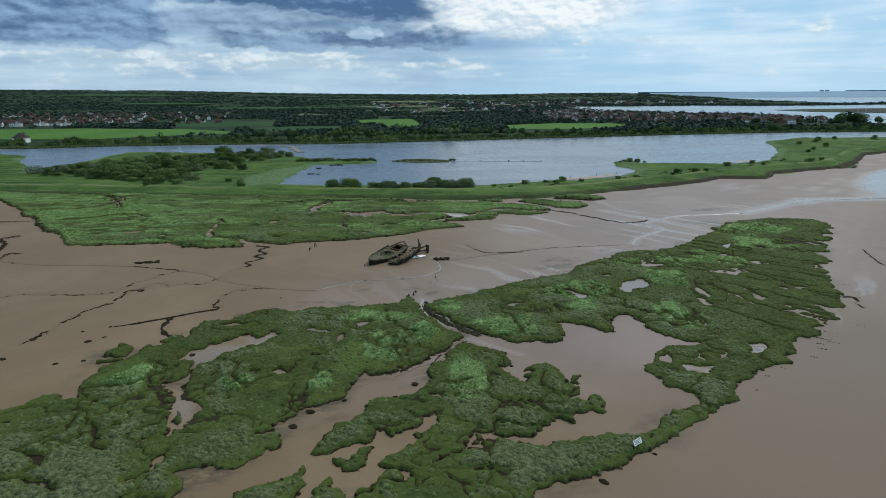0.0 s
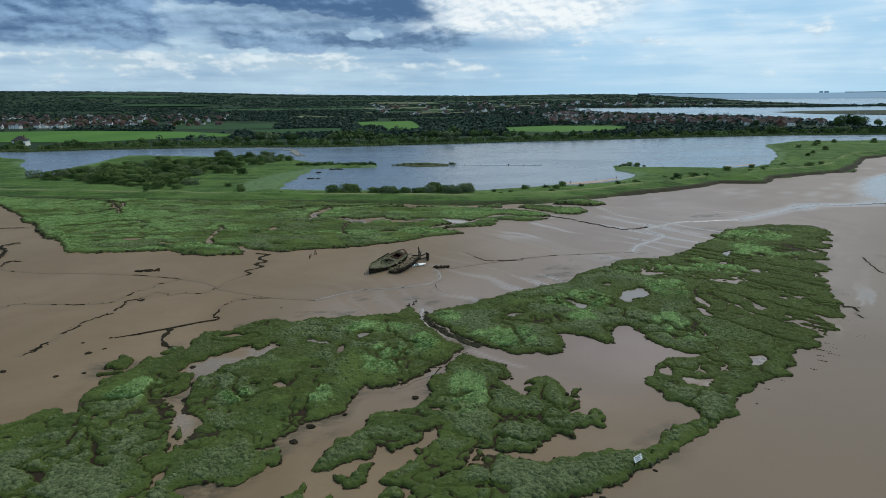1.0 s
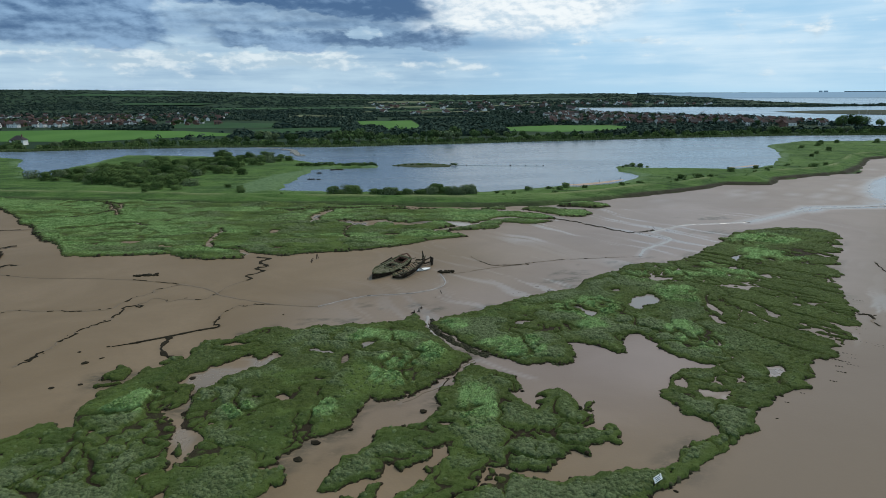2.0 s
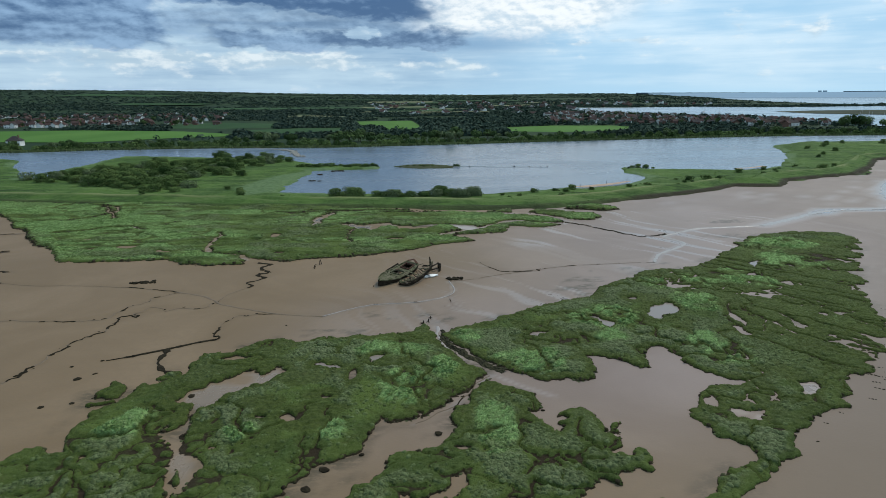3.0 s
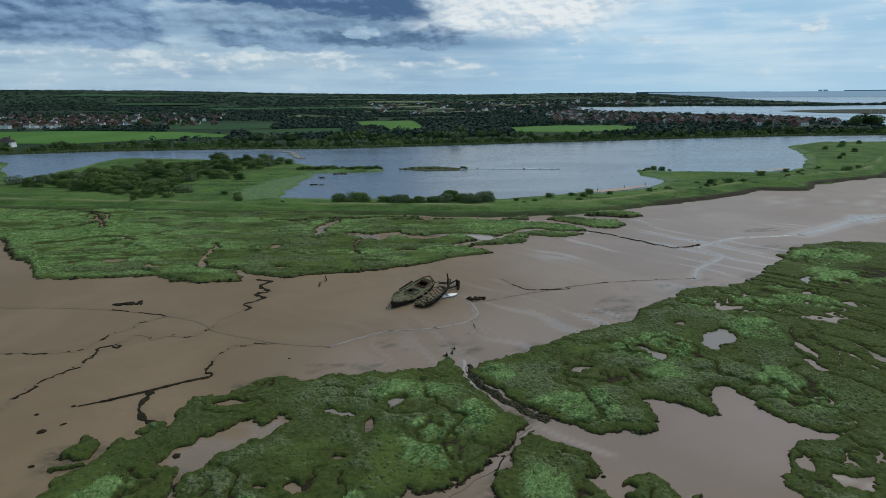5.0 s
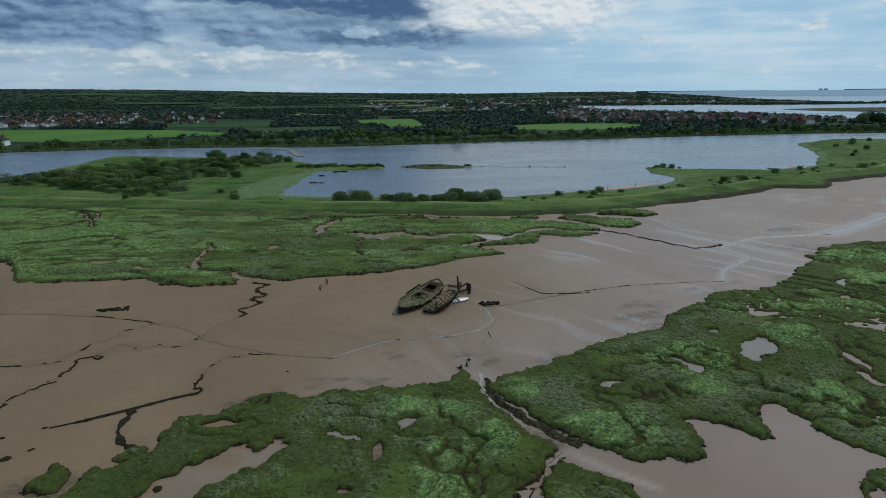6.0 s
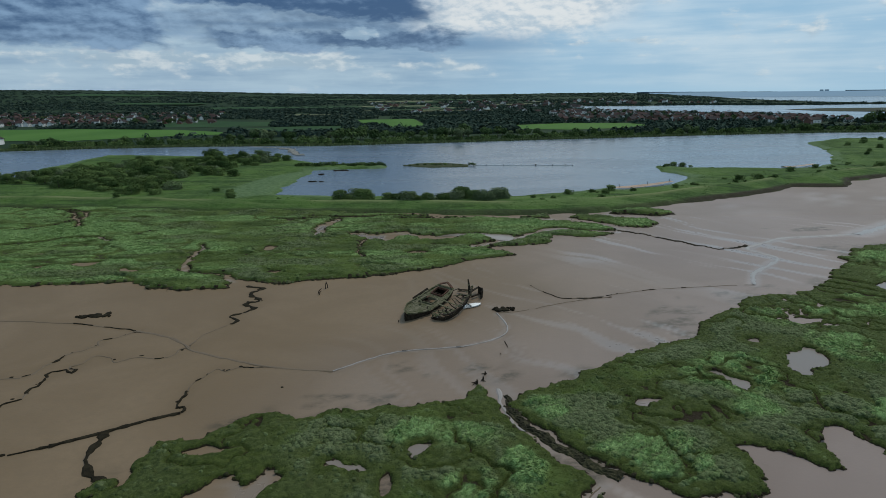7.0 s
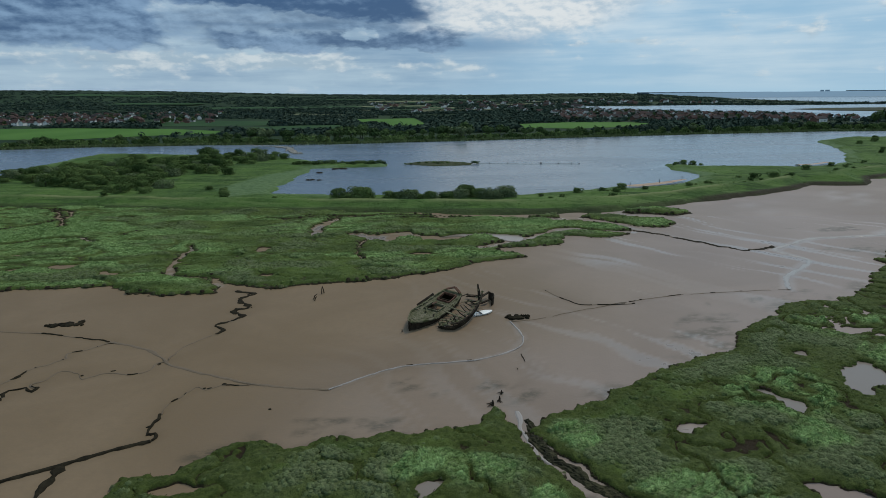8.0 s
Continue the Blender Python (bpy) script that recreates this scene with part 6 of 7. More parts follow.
        board(bm, a, a + Vector((math.cos(turn) * reach * 0.5, math.sin(turn) * reach, rng.uniform(-0.5, 0.5))), rng.uniform(0.12, 0.3), 0.06)
        part("loose_board", fair(bm), rng.choice((OLD_WOOD, MOSSY, RUSTY)), root, "broken board lying on the deck")
    # stern rail and stem post
    bm = bmesh.new()
    board(bm, (-1.3, 15.2, 2.35), (0.1, 15.7, 2.85), 0.14, 0.55, (0, 1, 0.2))
    board(bm, (0.1, 15.7, 2.85), (1.4, 15.2, 2.2), 0.14, 0.5, (0, 1, 0.2))
    part("stern_rail", fair(bm), RUSTY, root, "rusty brown stern rail")
    bm = bmesh.new()
    tube(bm, [(0, 0.1, -0.4), (0, -0.15, 0.9), (0.05, -0.35, 2.0)], [0.16, 0.15, 0.11])
    part("stem_post", bm, OLD_WOOD, root)
    bm = bmesh.new()
    board(bm, (-3.0, 8.4, 0.6), (-2.2, 12.4, 1.75), 1.25, 0.12, (1, 0, 0.9), 0.75)
    part("side_panel", fair(bm), OLD_WOOD, root, "dark panel fallen against the side")
    for x, y, h in ((-0.9, -0.7, 0.7), (1.5, -0.3, 0.5), (2.6, 0.8, 0.6)):
        bm = bmesh.new()
        tube(bm, [(x, y, -0.2), (x + 0.2, y - 0.5, h)], [0.10, 0.06], 5)
        part("broken_timber", bm, OLD_WOOD, root)


def build_collapsed_side():
    root = tagged(new("collapsed_hull", None), "collapsed blackened hull side with bare ribs beside the barge", "shipwreck")
    root.matrix_world = pose(0, 0, 0)
    rng = random.Random(9)
    arc = [(-13.4, 143.4, 0.15), (-12.6, 142.5, 0.25), (-11.2, 142.3, 0.35), (-9.9, 143.5, 0.5), (-8.8, 145.4, 0.65),
           (-7.9, 147.7, 0.8), (-7.1, 150.2, 1.0), (-6.5, 152.6, 1.25), (-6.3, 154.6, 1.6)]
    curve = []
    for k in range(len(arc) - 1):
        p0, p1, p2, p3 = (Vector(arc[min(max(j, 0), len(arc) - 1)]) for j in (k - 1, k, k + 1, k + 2))
        for t in (0, 0.25, 0.5, 0.75):
            curve.append(0.5 * (2 * p1 + (p2 - p0) * t + (2 * p0 - 5 * p1 + 4 * p2 - p3) * t * t + (3 * p1 - p0 - 3 * p2 + p3) * t**3))
    curve.append(Vector(arc[-1]))
    for level in range(6):
        bm = bmesh.new()
        rows = []
        for i, p in enumerate(curve):
            way = (curve[min(i + 1, len(curve) - 1)] - curve[max(i - 1, 0)]).normalized()
            side = Vector((way.y, -way.x, 0)).normalized()
            wear = (0.06 + 0.05 * level) * noise.noise(Vector((i * 0.8, level * 3.0, 2.0))) - 0.02 * level
            foot = p + side * (0.05 + 0.07 * level + 0.02 * (level % 2)) + Vector((0, 0, -0.35 + 0.21 * level))
            head = p + side * (0.13 + 0.07 * level) + Vector((0, 0, -0.13 + 0.21 * level + wear))
            rows.append([bm.verts.new(v) for v in (foot, foot + side * 0.07, head + side * 0.07, head)])
        rows = rows[(0, 0, 2, 5, 9, 14)[level] : len(rows) - (0, 0, 1, 2, 4, 3)[level]]
        for a, b in zip(rows[:-1], rows[1:]):
            for i in range(4):
                bm.faces.new((a[i], b[i], b[(i + 1) % 4], a[(i + 1) % 4]))
        bm.faces.new(rows[0])
        bm.faces.new(list(reversed(rows[-1])))
        bmesh.ops.delete(bm, geom=[v for v in bm.verts if not v.link_faces], context="VERTS")
        part("strake", fair(bm), OLD_WOOD, root)
    bm = bmesh.new()
    tube(bm, [p + Vector((0.30, -0.25, 0.72)) for p in curve[6::3]], [0.15 - 0.004 * k for k in range(len(curve[6::3]))], 6)
    part("wale", bm, OLD_WOOD, root, "heavy curved timber along the broken side")
    for k in range(11):
        t = 0.4 + k * 0.62
        i = min(int(t), len(arc) - 2)
        foot = Vector(arc[i]).lerp(Vector(arc[i + 1]), t - i)
        head = Vector((-13.9 + 0.42 * k, 145.3 + 0.78 * k, 1.1 + rng.uniform(-0.3, 0.3)))
        reach = rng.uniform(0.45, 0.95)
        top = foot.lerp(head, reach)
        bm = bmesh.new()
        tube(bm, [foot + Vector((0, 0, -0.2)), foot.lerp(top, 0.5) + Vector((0, 0, -0.25)), top + Vector((0, 0, rng.uniform(0, 0.5)))], [0.12, 0.10, 0.06], 5)
        part("rib", bm, OLD_WOOD, root)
    for a, b, w in (((-12.6, 146.8, 1.5), (-9.2, 145.0, 0.6), 0.35), ((-12.0, 148.6, 1.6), (-8.6, 147.2, 0.8), 0.30),
                    ((-13.2, 144.4, 0.9), (-10.0, 144.2, 0.5), 0.4), ((-12.4, 143.6, 0.6), (-10.4, 146.6, 0.9), 0.25)):
        bm = bmesh.new()
        board(bm, a, b, w, 0.1)
        part("fallen_plank", fair(bm), MOSSY, root, "fallen plank with green weed")
    for k in range(15):
        t = rng.uniform(0.2, 6.5)
        i = min(int(t), len(arc) - 2)
        foot = Vector(arc[i]).lerp(Vector(arc[i + 1]), t - i)
        a = foot + Vector((rng.uniform(-2.6, 0.2), rng.uniform(0.2, 2.6), rng.uniform(-0.3, 0.8)))
        turn = rng.uniform(0, 3.14)
        reach = rng.uniform(0.6, 1.9)
        bm = bmesh.new()
        board(bm, a, a + Vector((math.cos(turn) * reach, math.sin(turn) * reach, rng.uniform(-0.5, 0.6))), rng.uniform(0.12, 0.28), 0.1)
        part("broken_timber", fair(bm), OLD_WOOD if k % 4 else MOSSY, root)
    weed(rng, [tuple(Vector(arc[j]).lerp(Vector(arc[j + 1]), rng.random()) + Vector((rng.uniform(-0.4, 0.4), rng.uniform(-0.3, 0.3), rng.uniform(0.2, 0.9))))
               for j in range(len(arc) - 1) for _ in range(7)], root)
    bm = bmesh.new()
    tube(bm, [(-6.4, 154.6, 0.2), (-6.5, 155.0, 1.8), (-6.7, 155.3, 3.3)], [0.34, 0.26, 0.12], 7)
    part("post", bm, OLD_WOOD, root, "upright blackened post")
    for a, b, w in (((-8.6, 157.0, 0.4), (-5.8, 155.6, 0.9), 0.5), ((-7.9, 154.4, 0.3), (-6.2, 153.6, 0.8), 0.6), ((-6.2, 155.4, 0.8), (-4.6, 157.6, 1.0), 0.5),
                    ((-6.0, 153.4, 0.5), (-4.8, 154.6, 0.6), 0.6), ((-8.4, 159.0, 0.1), (-6.6, 157.4, 0.5), 0.3)):
        bm = bmesh.new()
        board(bm, a, b, w, 0.16, (0.2, 0.3, 1), 0.7)
        part("broken_timber", fair(bm), OLD_WOOD, root)
    # a curved plate of planking on end
    bm = bmesh.new()
    rows = []
    for i in range(9):
        a = -0.9 + i * 0.26
        cx, cy = -5.2 + 1.1 * math.cos(a), 154.6 + 1.9 * math.sin(a)
        rows.append([bm.verts.new((cx + d * math.cos(a), cy + d * math.sin(a), h + 0.12 * math.sin(i * 1.7)))
                     for d, h in ((0, -0.1), (0.12, -0.1), (0.25, 1.5), (0.10, 1.5))])
    for p, q in zip(rows[:-1], rows[1:]):
        for i in range(4):
            bm.faces.new((p[i], q[i], q[(i + 1) % 4], p[(i + 1) % 4]))
    bm.faces.new(rows[0])
    bm.faces.new(list(reversed(rows[-1])))
    part("curved_plate", fair(bm), OLD_WOOD, root, "curved dark planking standing on end")


def build_dinghy():
    root = tagged(new("dinghy", None), "small white dinghy lying on the mud beside the wreck", "dinghy")
    root.matrix_world = pose(-4.6, 150.0, -0.02, 0, 0, 118) @ pose(0, 0, 0, 0, -6, 0) @ Matrix.Diagonal((0.95, 1.0, 0.62, 1.0))
    length, stations = 3.8, 12
    bm = bmesh.new()
    outer, inner = [], []
    for i in range(stations + 1):
        s = i / stations
        w = 0.70 * (1 - max(0, (0.5 - s) / 0.5) ** 2.2) * (1 - 0.18 * s**3) + 0.02
        top = 0.52 + 0.12 * (1 - s) ** 2
        for target, inset in ((outer, 0.0), (inner, 0.05)):
            target.append([bm.verts.new((x * max(w - inset, 0.01), s * length, z + inset * 0.8))
                           for x, z in ((-1, top - inset * 0.8), (-0.86, 0.22), (-0.45, 0.04), (0, 0.0), (0.45, 0.04), (0.86, 0.22), (1, top - inset * 0.8))])
    for a, b in zip(range(stations), range(1, stations + 1)):
        for j in range(6):
            bm.faces.new((outer[a][j], outer[a][j + 1], outer[b][j + 1], outer[b][j]))
            bm.faces.new((inner[a][j], inner[b][j], inner[b][j + 1], inner[a][j + 1]))
        for j in (0, 6):
            bm.faces.new((outer[a][j], outer[b][j], inner[b][j], inner[a][j]))
    bm.faces.new(outer[-1])
    bm.faces.new(inner[-1])
    part("hull", fair(bm), WHITE, root)
    bm = bmesh.new()
    deck = [[bm.verts.new((q * (outer_x(i / 12) - 0.04), i / 12 * length, 0.56 + 0.12 * (1 - i / 12) ** 2 + 0.07 * (1 - q * q))) for q in (-1, -0.4, 0.4, 1)] for i in range(8)]
    for a, b in zip(deck[:-1], deck[1:]):
        for j in range(3):
            bm.faces.new((a[j], a[j + 1], b[j + 1], b[j]))
    part("foredeck", fair(bm), WHITE, root, "white foredeck")
    for s in (0.72, 0.92):
        bm = bmesh.new()
        board(bm, (-0.62, s * length, 0.36), (0.62, s * length, 0.36), 0.26, 0.04)
        part("seat", fair(bm), GREY, root, "grey thwart")
    for sign in (-1, 1):
        bm = bmesh.new()
        rail(bm, [(outer_x(i / stations) * sign, i / stations * length, 0.54 + 0.12 * (1 - i / stations) ** 2) for i in range(3, stations + 1)], 0.07, 0.05)
        part("gunwale", fair(bm), GREY, root, "grey rubbing strake")


def outer_x(s):
    return 0.70 * (1 - max(0, (0.5 - s) / 0.5) ** 2.2) * (1 - 0.18 * s**3) + 0.02


build_wreck()
build_collapsed_side()
build_dinghy()


# ---- small things on marsh and mud ----
def build_sign():
    root = tagged(new("notice_board", None), "white notice board on two wooden posts at the marsh edge", "sign")
    root.matrix_world = pose(21.9, 62.3, 0.35, 0, 0, 38)
    for x in (-0.45, 0.45):
        bm = bmesh.new()
        board(bm, (x, 0.06, -0.5), (x, 0.06, 1.15), 0.1, 0.1, (0, 1, 0))
        part("post", fair(bm), OLD_WOOD, root)
    bm = bmesh.new()
    board(bm, (-0.70, -0.06, 0.90), (0.70, -0.06, 0.90), 0.62, 0.04, (0, -1, 0.5))
    part("board", fair(bm), WHITE, root, "white board")
    for k, (a, b) in enumerate(((-0.55, 0.5), (-0.5, 0.3), (-0.55, 0.45))):
        bm = bmesh.new()
        u = Vector((0, 0.45, 0.89)) * (0.17 - 0.16 * k)
        shift = Vector((0, -0.0825, 0.909)) + u + Vector((0, -0.012, 0.006))
        board(bm, (a, shift.y, shift.z), (b, shift.y, shift.z), 0.06, 0.006, (0, -1, 0.5))
        part("lettering_bar", fair(bm), SIGN_GREY, root, "faded line of lettering")


build_sign()


def build_clods():
    """Dark weed-covered clods left standing along the runnels and marsh edges."""
    rng = random.Random(14)
    bm = bmesh.new()
    for line, chance in ((RUNNEL_WEST_A, 0.25), (RUNNEL_WEST_B, 0.2), (RUNNEL_WEST_C, 0.15), (RUNNEL_ZIG, 0.3), (RUNNEL_NORTH, 0.3)):
        for (ax, ay), (bx, by) in zip(line[:-1], line[1:]):
            steps = int(math.hypot(bx - ax, by - ay) / 1.4) + 1
            for k in range(steps):
                if rng.random() < chance:
                    t = (k + rng.random()) / steps
                    lump(bm, (ax + (bx - ax) * t + rng.gauss(0, 0.35), ay + (by - ay) * t + rng.gauss(0, 0.35), -0.04), rng.uniform(0.15, 0.5), 0.12, rng)
    for px, py, size in ((-59.8, 96, 0.75), (-56.1, 88.3, 0.5), (-59.8, 87.2, 0.5), (-69.2, 89, 0.8), (-70, 97.3, 0.5), (-63.2, 100.4, 0.5), (-58, 97.8, 0.5),
                         (-59.5, 102.7, 0.4), (-17.3, 71.8, 0.75), (-18.7, 68.2, 0.7), (-4.2, 79.6, 0.6), (-9.3, 73.8, 0.4), (16.8, 56.7, 0.75), (23.8, 61.7, 0.35),
                         (10.1, 85.2, 0.4), (42.7, 76.8, 0.3), (-30.1, 93.7, 0.6), (-39.9, 90.1, 0.8), (-33.3, 89.7, 0.4), (-39.7, 92.7, 0.5), (-36.7, 79.2, 0.8), (-13.4, 74.9, 0.4), (-33, 118, 0.25), (14.3, 117, 0.5), (6, 118.5, 0.4)):
        lump(bm, (px, py, 0.0), size, 0.16, rng)
    # crumbled seaward fringe: drawn-out ridges of clods off the turf edge
    for px, py, reach, count in ((78.9, 118.1, 0.7, 4), (80.2, 116, 0.8, 5), (71.7, 106.4, 0.5, 4), (71.2, 101.8, 0.7, 6), (72.2, 100.1, 0.5, 5), (65.1, 97.4, 0.5, 4),
                                 (61.3, 95.4, 0.5, 4), (62.5, 94.6, 0.4, 4), (64.7, 95.7, 0.4, 4), (60.8, 92.6, 0.4, 3), (63, 93.2, 0.4, 4), (59.9, 90.6, 0.45, 3),
                                 (56.8, 87.6, 0.35, 3), (50.2, 83.7, 0.3, 2), (46.5, 81, 0.3, 2), (75.5, 110.5, 0.5, 4), (74.5, 108.6, 0.4, 4), (84, 124, 0.5, 4)):
        for j in range(count):
            lump(bm, (px + reach * (j - 1) * 0.95, py - reach * (j - 1) * 0.62 + rng.uniform(-0.1, 0.1), -0.03), reach * rng.uniform(0.5, 0.8), 0.13, rng)
    ob = part("mud_clods", bm, CLOD, None)
    tagged(ob, "dark weed-covered clods of peat scattered on mud", "clods", kind="stuff")


build_clods()


def weed_mound(at, size, seed):
    rng = random.Random(seed)
    root = tagged(new("weed_mound", None), "dark mound of weed-covered debris on the mud", "debris", "debris on the mud")
    root.matrix_world = pose(*at)
    for k in range(9):
        bm = bmesh.new()
        lump(bm, (rng.gauss(0, 0.36) * size, rng.gauss(0, 0.18) * size, 0.05), size * rng.uniform(0.18, 0.36), 0.34, rng)
        part("clump", bm, CLOD, root)
    return root


weed_mound((-72.8, 146.4, 0), 3.2, 1)
weed_mound((-1.4, 147.3, 0), 2.6, 2)
weed_mound((0.6, 147.7, 0), 0.8, 3)
weed_mound((-75.6, 145.8, 0), 1.2, 4)


def driftwood(at, seed, size):
    """A short blackened stump with a root or two."""
    rng = random.Random(seed)
    bm = bmesh.new()
    tube(bm, [(0, 0, -0.3), (0.1, 0, 0.5), (0.05, 0.15, 1.0)], [0.32, 0.24, 0.12], 7)
    for k in range(3):
        a = rng.uniform(0, 6.28)
        tube(bm, [(0, 0, 0.15), (0.6 * math.cos(a), 0.6 * math.sin(a), 0.12), (1.3 * math.cos(a + 0.3), 1.3 * math.sin(a + 0.3), -0.05)], [0.16, 0.12, 0.05], 5)
    ob = part("stump", bm, OLD_WOOD, None)
    ob.matrix_world = pose(*at) @ Matrix.Scale(size, 4)
    return tagged(ob, "black rotten stump stuck in the mud", "stump", "stumps in the mud")


driftwood((-7.2, 118.4, 0.0), 3, 0.6)
driftwood((-5.9, 121.2, 0.0), 4, 0.45)
driftwood((-6.3, 119.6, 0.0), 5, 0.5)


def mooring_stake(at, tall, lean):
    bm = bmesh.new()
    tube(bm, [(0, 0, -0.4), (lean * 0.4, 0, tall * 0.6), (lean, 0.1, tall)], [0.11, 0.10, 0.07], 6)
    ob = part("mooring_stake", bm, OLD_WOOD, None)
    ob.matrix_world = pose(*at)
    return tagged(ob, "dark wooden stake standing in the mud", "stake", "stakes by the marsh")


for px, py, h, lean in ((-35.6, 157.2, 0.7, 0.5), (-35.0, 160.9, 1.4, 0.2), (-34.6, 161.4, 1.1, -0.3), (-36.0, 158.0, 0.9, 0.8)):
    mooring_stake((px, py, 0), h, lean)


# ---- bushes and trees ----
def drop(kind):
    for o in (*kind.children_recursive, kind):
        bpy.data.objects.remove(o)


def plant(kind, px, py, pz, turn, size, stretch=1.0):
    ob = copy_thing(kind, pose(px, py, pz, 0, 0, turn))
    ob.matrix_basis = pose(px, py, pz, 0, 0, turn) @ Matrix.Diagonal((size, size, size * stretch, 1))
    return ob


CANOPY = [(-216, 320), (-205, 345), (-188, 385), (-168, 415), (-140, 422), (-112, 418), (-92, 392), (-84, 372), (-94, 352), (-108, 330),
          (-118, 300), (-122, 272), (-140, 283), (-165, 296), (-190, 308)]


def scatter_bushes():
    rng = random.Random(5)
    label = "dense dark green hawthorn bush on the grassland"
    sizes = [(4.6, 7.2, 1150, 0.27), (3.4, 6.2, 1000, 0.25), (6.2, 7.2, 1200, 0.28), (4.2, 6.8, 1050, 0.27), (1.8, 3.4, 340, 0.20)]
    kinds = [make_tree(21 + k, h, w, n, s, LEAF_WILLOW if k == 3 else LEAF_BUSH, "bush", label if k != 3 else "grey-green sallow bush on the grassland",
                       "bush", "bushes by the lake", True) for k, (h, w, n, s) in enumerate(sizes)]
    spots, tries = [], 0
    while len(spots) < 160 and tries < 14000:
        tries += 1
        px, py = rng.uniform(-220, -80), rng.uniform(268, 425)
        body = float(inside(np.array([[px]]), np.array([[py]]), CANOPY)[0, 0])
        open_patch = value_noise(np.array([px / 16]), np.array([py / 24]), 78)[0] < -0.25
        if body > 0 and not open_patch and all((px - q[0]) ** 2 + (py - q[1]) ** 2 > 34 for q in spots):
            spots.append((px, py))
    for px, py in spots:
        plant(kinds[rng.choice((0, 0, 1, 2, 3, 1))], px, py, ground_at(px, py) - 0.3, rng.uniform(0, 360), rng.uniform(0.85, 1.25), rng.uniform(0.75, 1.05))
    for px, py, size in ((-89.7, 269, 0.75), (-87, 262, 0.6), (-164, 308, 0.8), (-92, 276, 0.7), (-100, 284, 0.6), (-128, 262, 0.5), (-70, 262, 0.35), (-176, 330, 1.25), (-186, 352, 1.2), (-181, 338, 1.0)):
        plant(kinds[1], px, py, ground_at(px, py) - 0.2, rng.uniform(0, 360), size)
    # thicket between sea wall and lake
    for k in range(34):
        px = -46 + k * 1.75 + rng.uniform(-1, 1)
        py = 258 + rng.uniform(-2, 6) + 0.02 * abs(px + 20)
        if -36 < px < -32:
            continue
        plant(kinds[rng.choice((0, 1, 3))], px, py, ground_at(px, py) - 0.3, rng.uniform(0, 360), rng.uniform(0.65, 1.05))
    # scattered over the eastern bank
    for k in range(46):
        t = rng.random()
        px, py = 20 + 200 * t + rng.uniform(-6, 6), 262 + 62 * t + 34 * t * t + rng.uniform(-8, 14)
        body = float(land_height(np.array([[px]]), np.array([[py]]))[1][0, 0])
        if body > 4:
            plant(kinds[rng.choice((4, 4, 4, 1))], px, py, ground_at(px, py) - 0.2, rng.uniform(0, 360), rng.uniform(0.4, 0.9))
    for px, py, size in ((108, 360, 0.8), (112, 358, 0.75), (105, 361, 0.55), (116, 357, 0.45), (100.5, 352, 0.3), (125, 352, 0.35), (160, 350, 0.4), (300, 500, 0.8),
                         (318, 508, 0.7), (286, 480, 0.8), (262, 460, 0.6), (345, 500, 0.9), (380, 495, 0.8), (270, 440, 0.7), (250, 420, 0.5), (235, 400, 0.5)):
        plant(kinds[0], px, py, ground_at(px, py) - 0.2, rng.uniform(0, 360), size)
    # reedy spit and islets in the lake
    for k in range(22):
        t = k / 21
        plant(kinds[4], -88 + 46 * t, 374 - 4 * t + rng.uniform(-3, 4), 0.8, rng.uniform(0, 360), rng.uniform(0.7, 1.5))
    for px, py, size in ((-28, 372, 0.6), (-20, 374, 0.7), (-12, 373, 0.7), (-5, 371, 0.5), (4.5, 372, 1.1), (5.8, 371, 1.0), (-31, 371, 0.5), (-24, 373.5, 0.8), (-16, 374, 0.9), (-14, 371.5, 0.7), (-9, 373, 0.8), (-1, 372, 0.6)):
        plant(kinds[4], px, py, 0.9, rng.uniform(0, 360), size, 0.7)
    for kind in kinds:
        drop(kind)


scatter_bushes()


def far_line(t):
    """A place along the far shore, t from 0 to 1."""
    k = t * (len(LAKE_FAR) - 1)
    i = min(int(k), len(LAKE_FAR) - 2)
    (ax, ay), (bx, by) = LAKE_FAR[i], LAKE_FAR[i + 1]
    return ax + (bx - ax) * (k - i), ay + (by - ay) * (k - i)


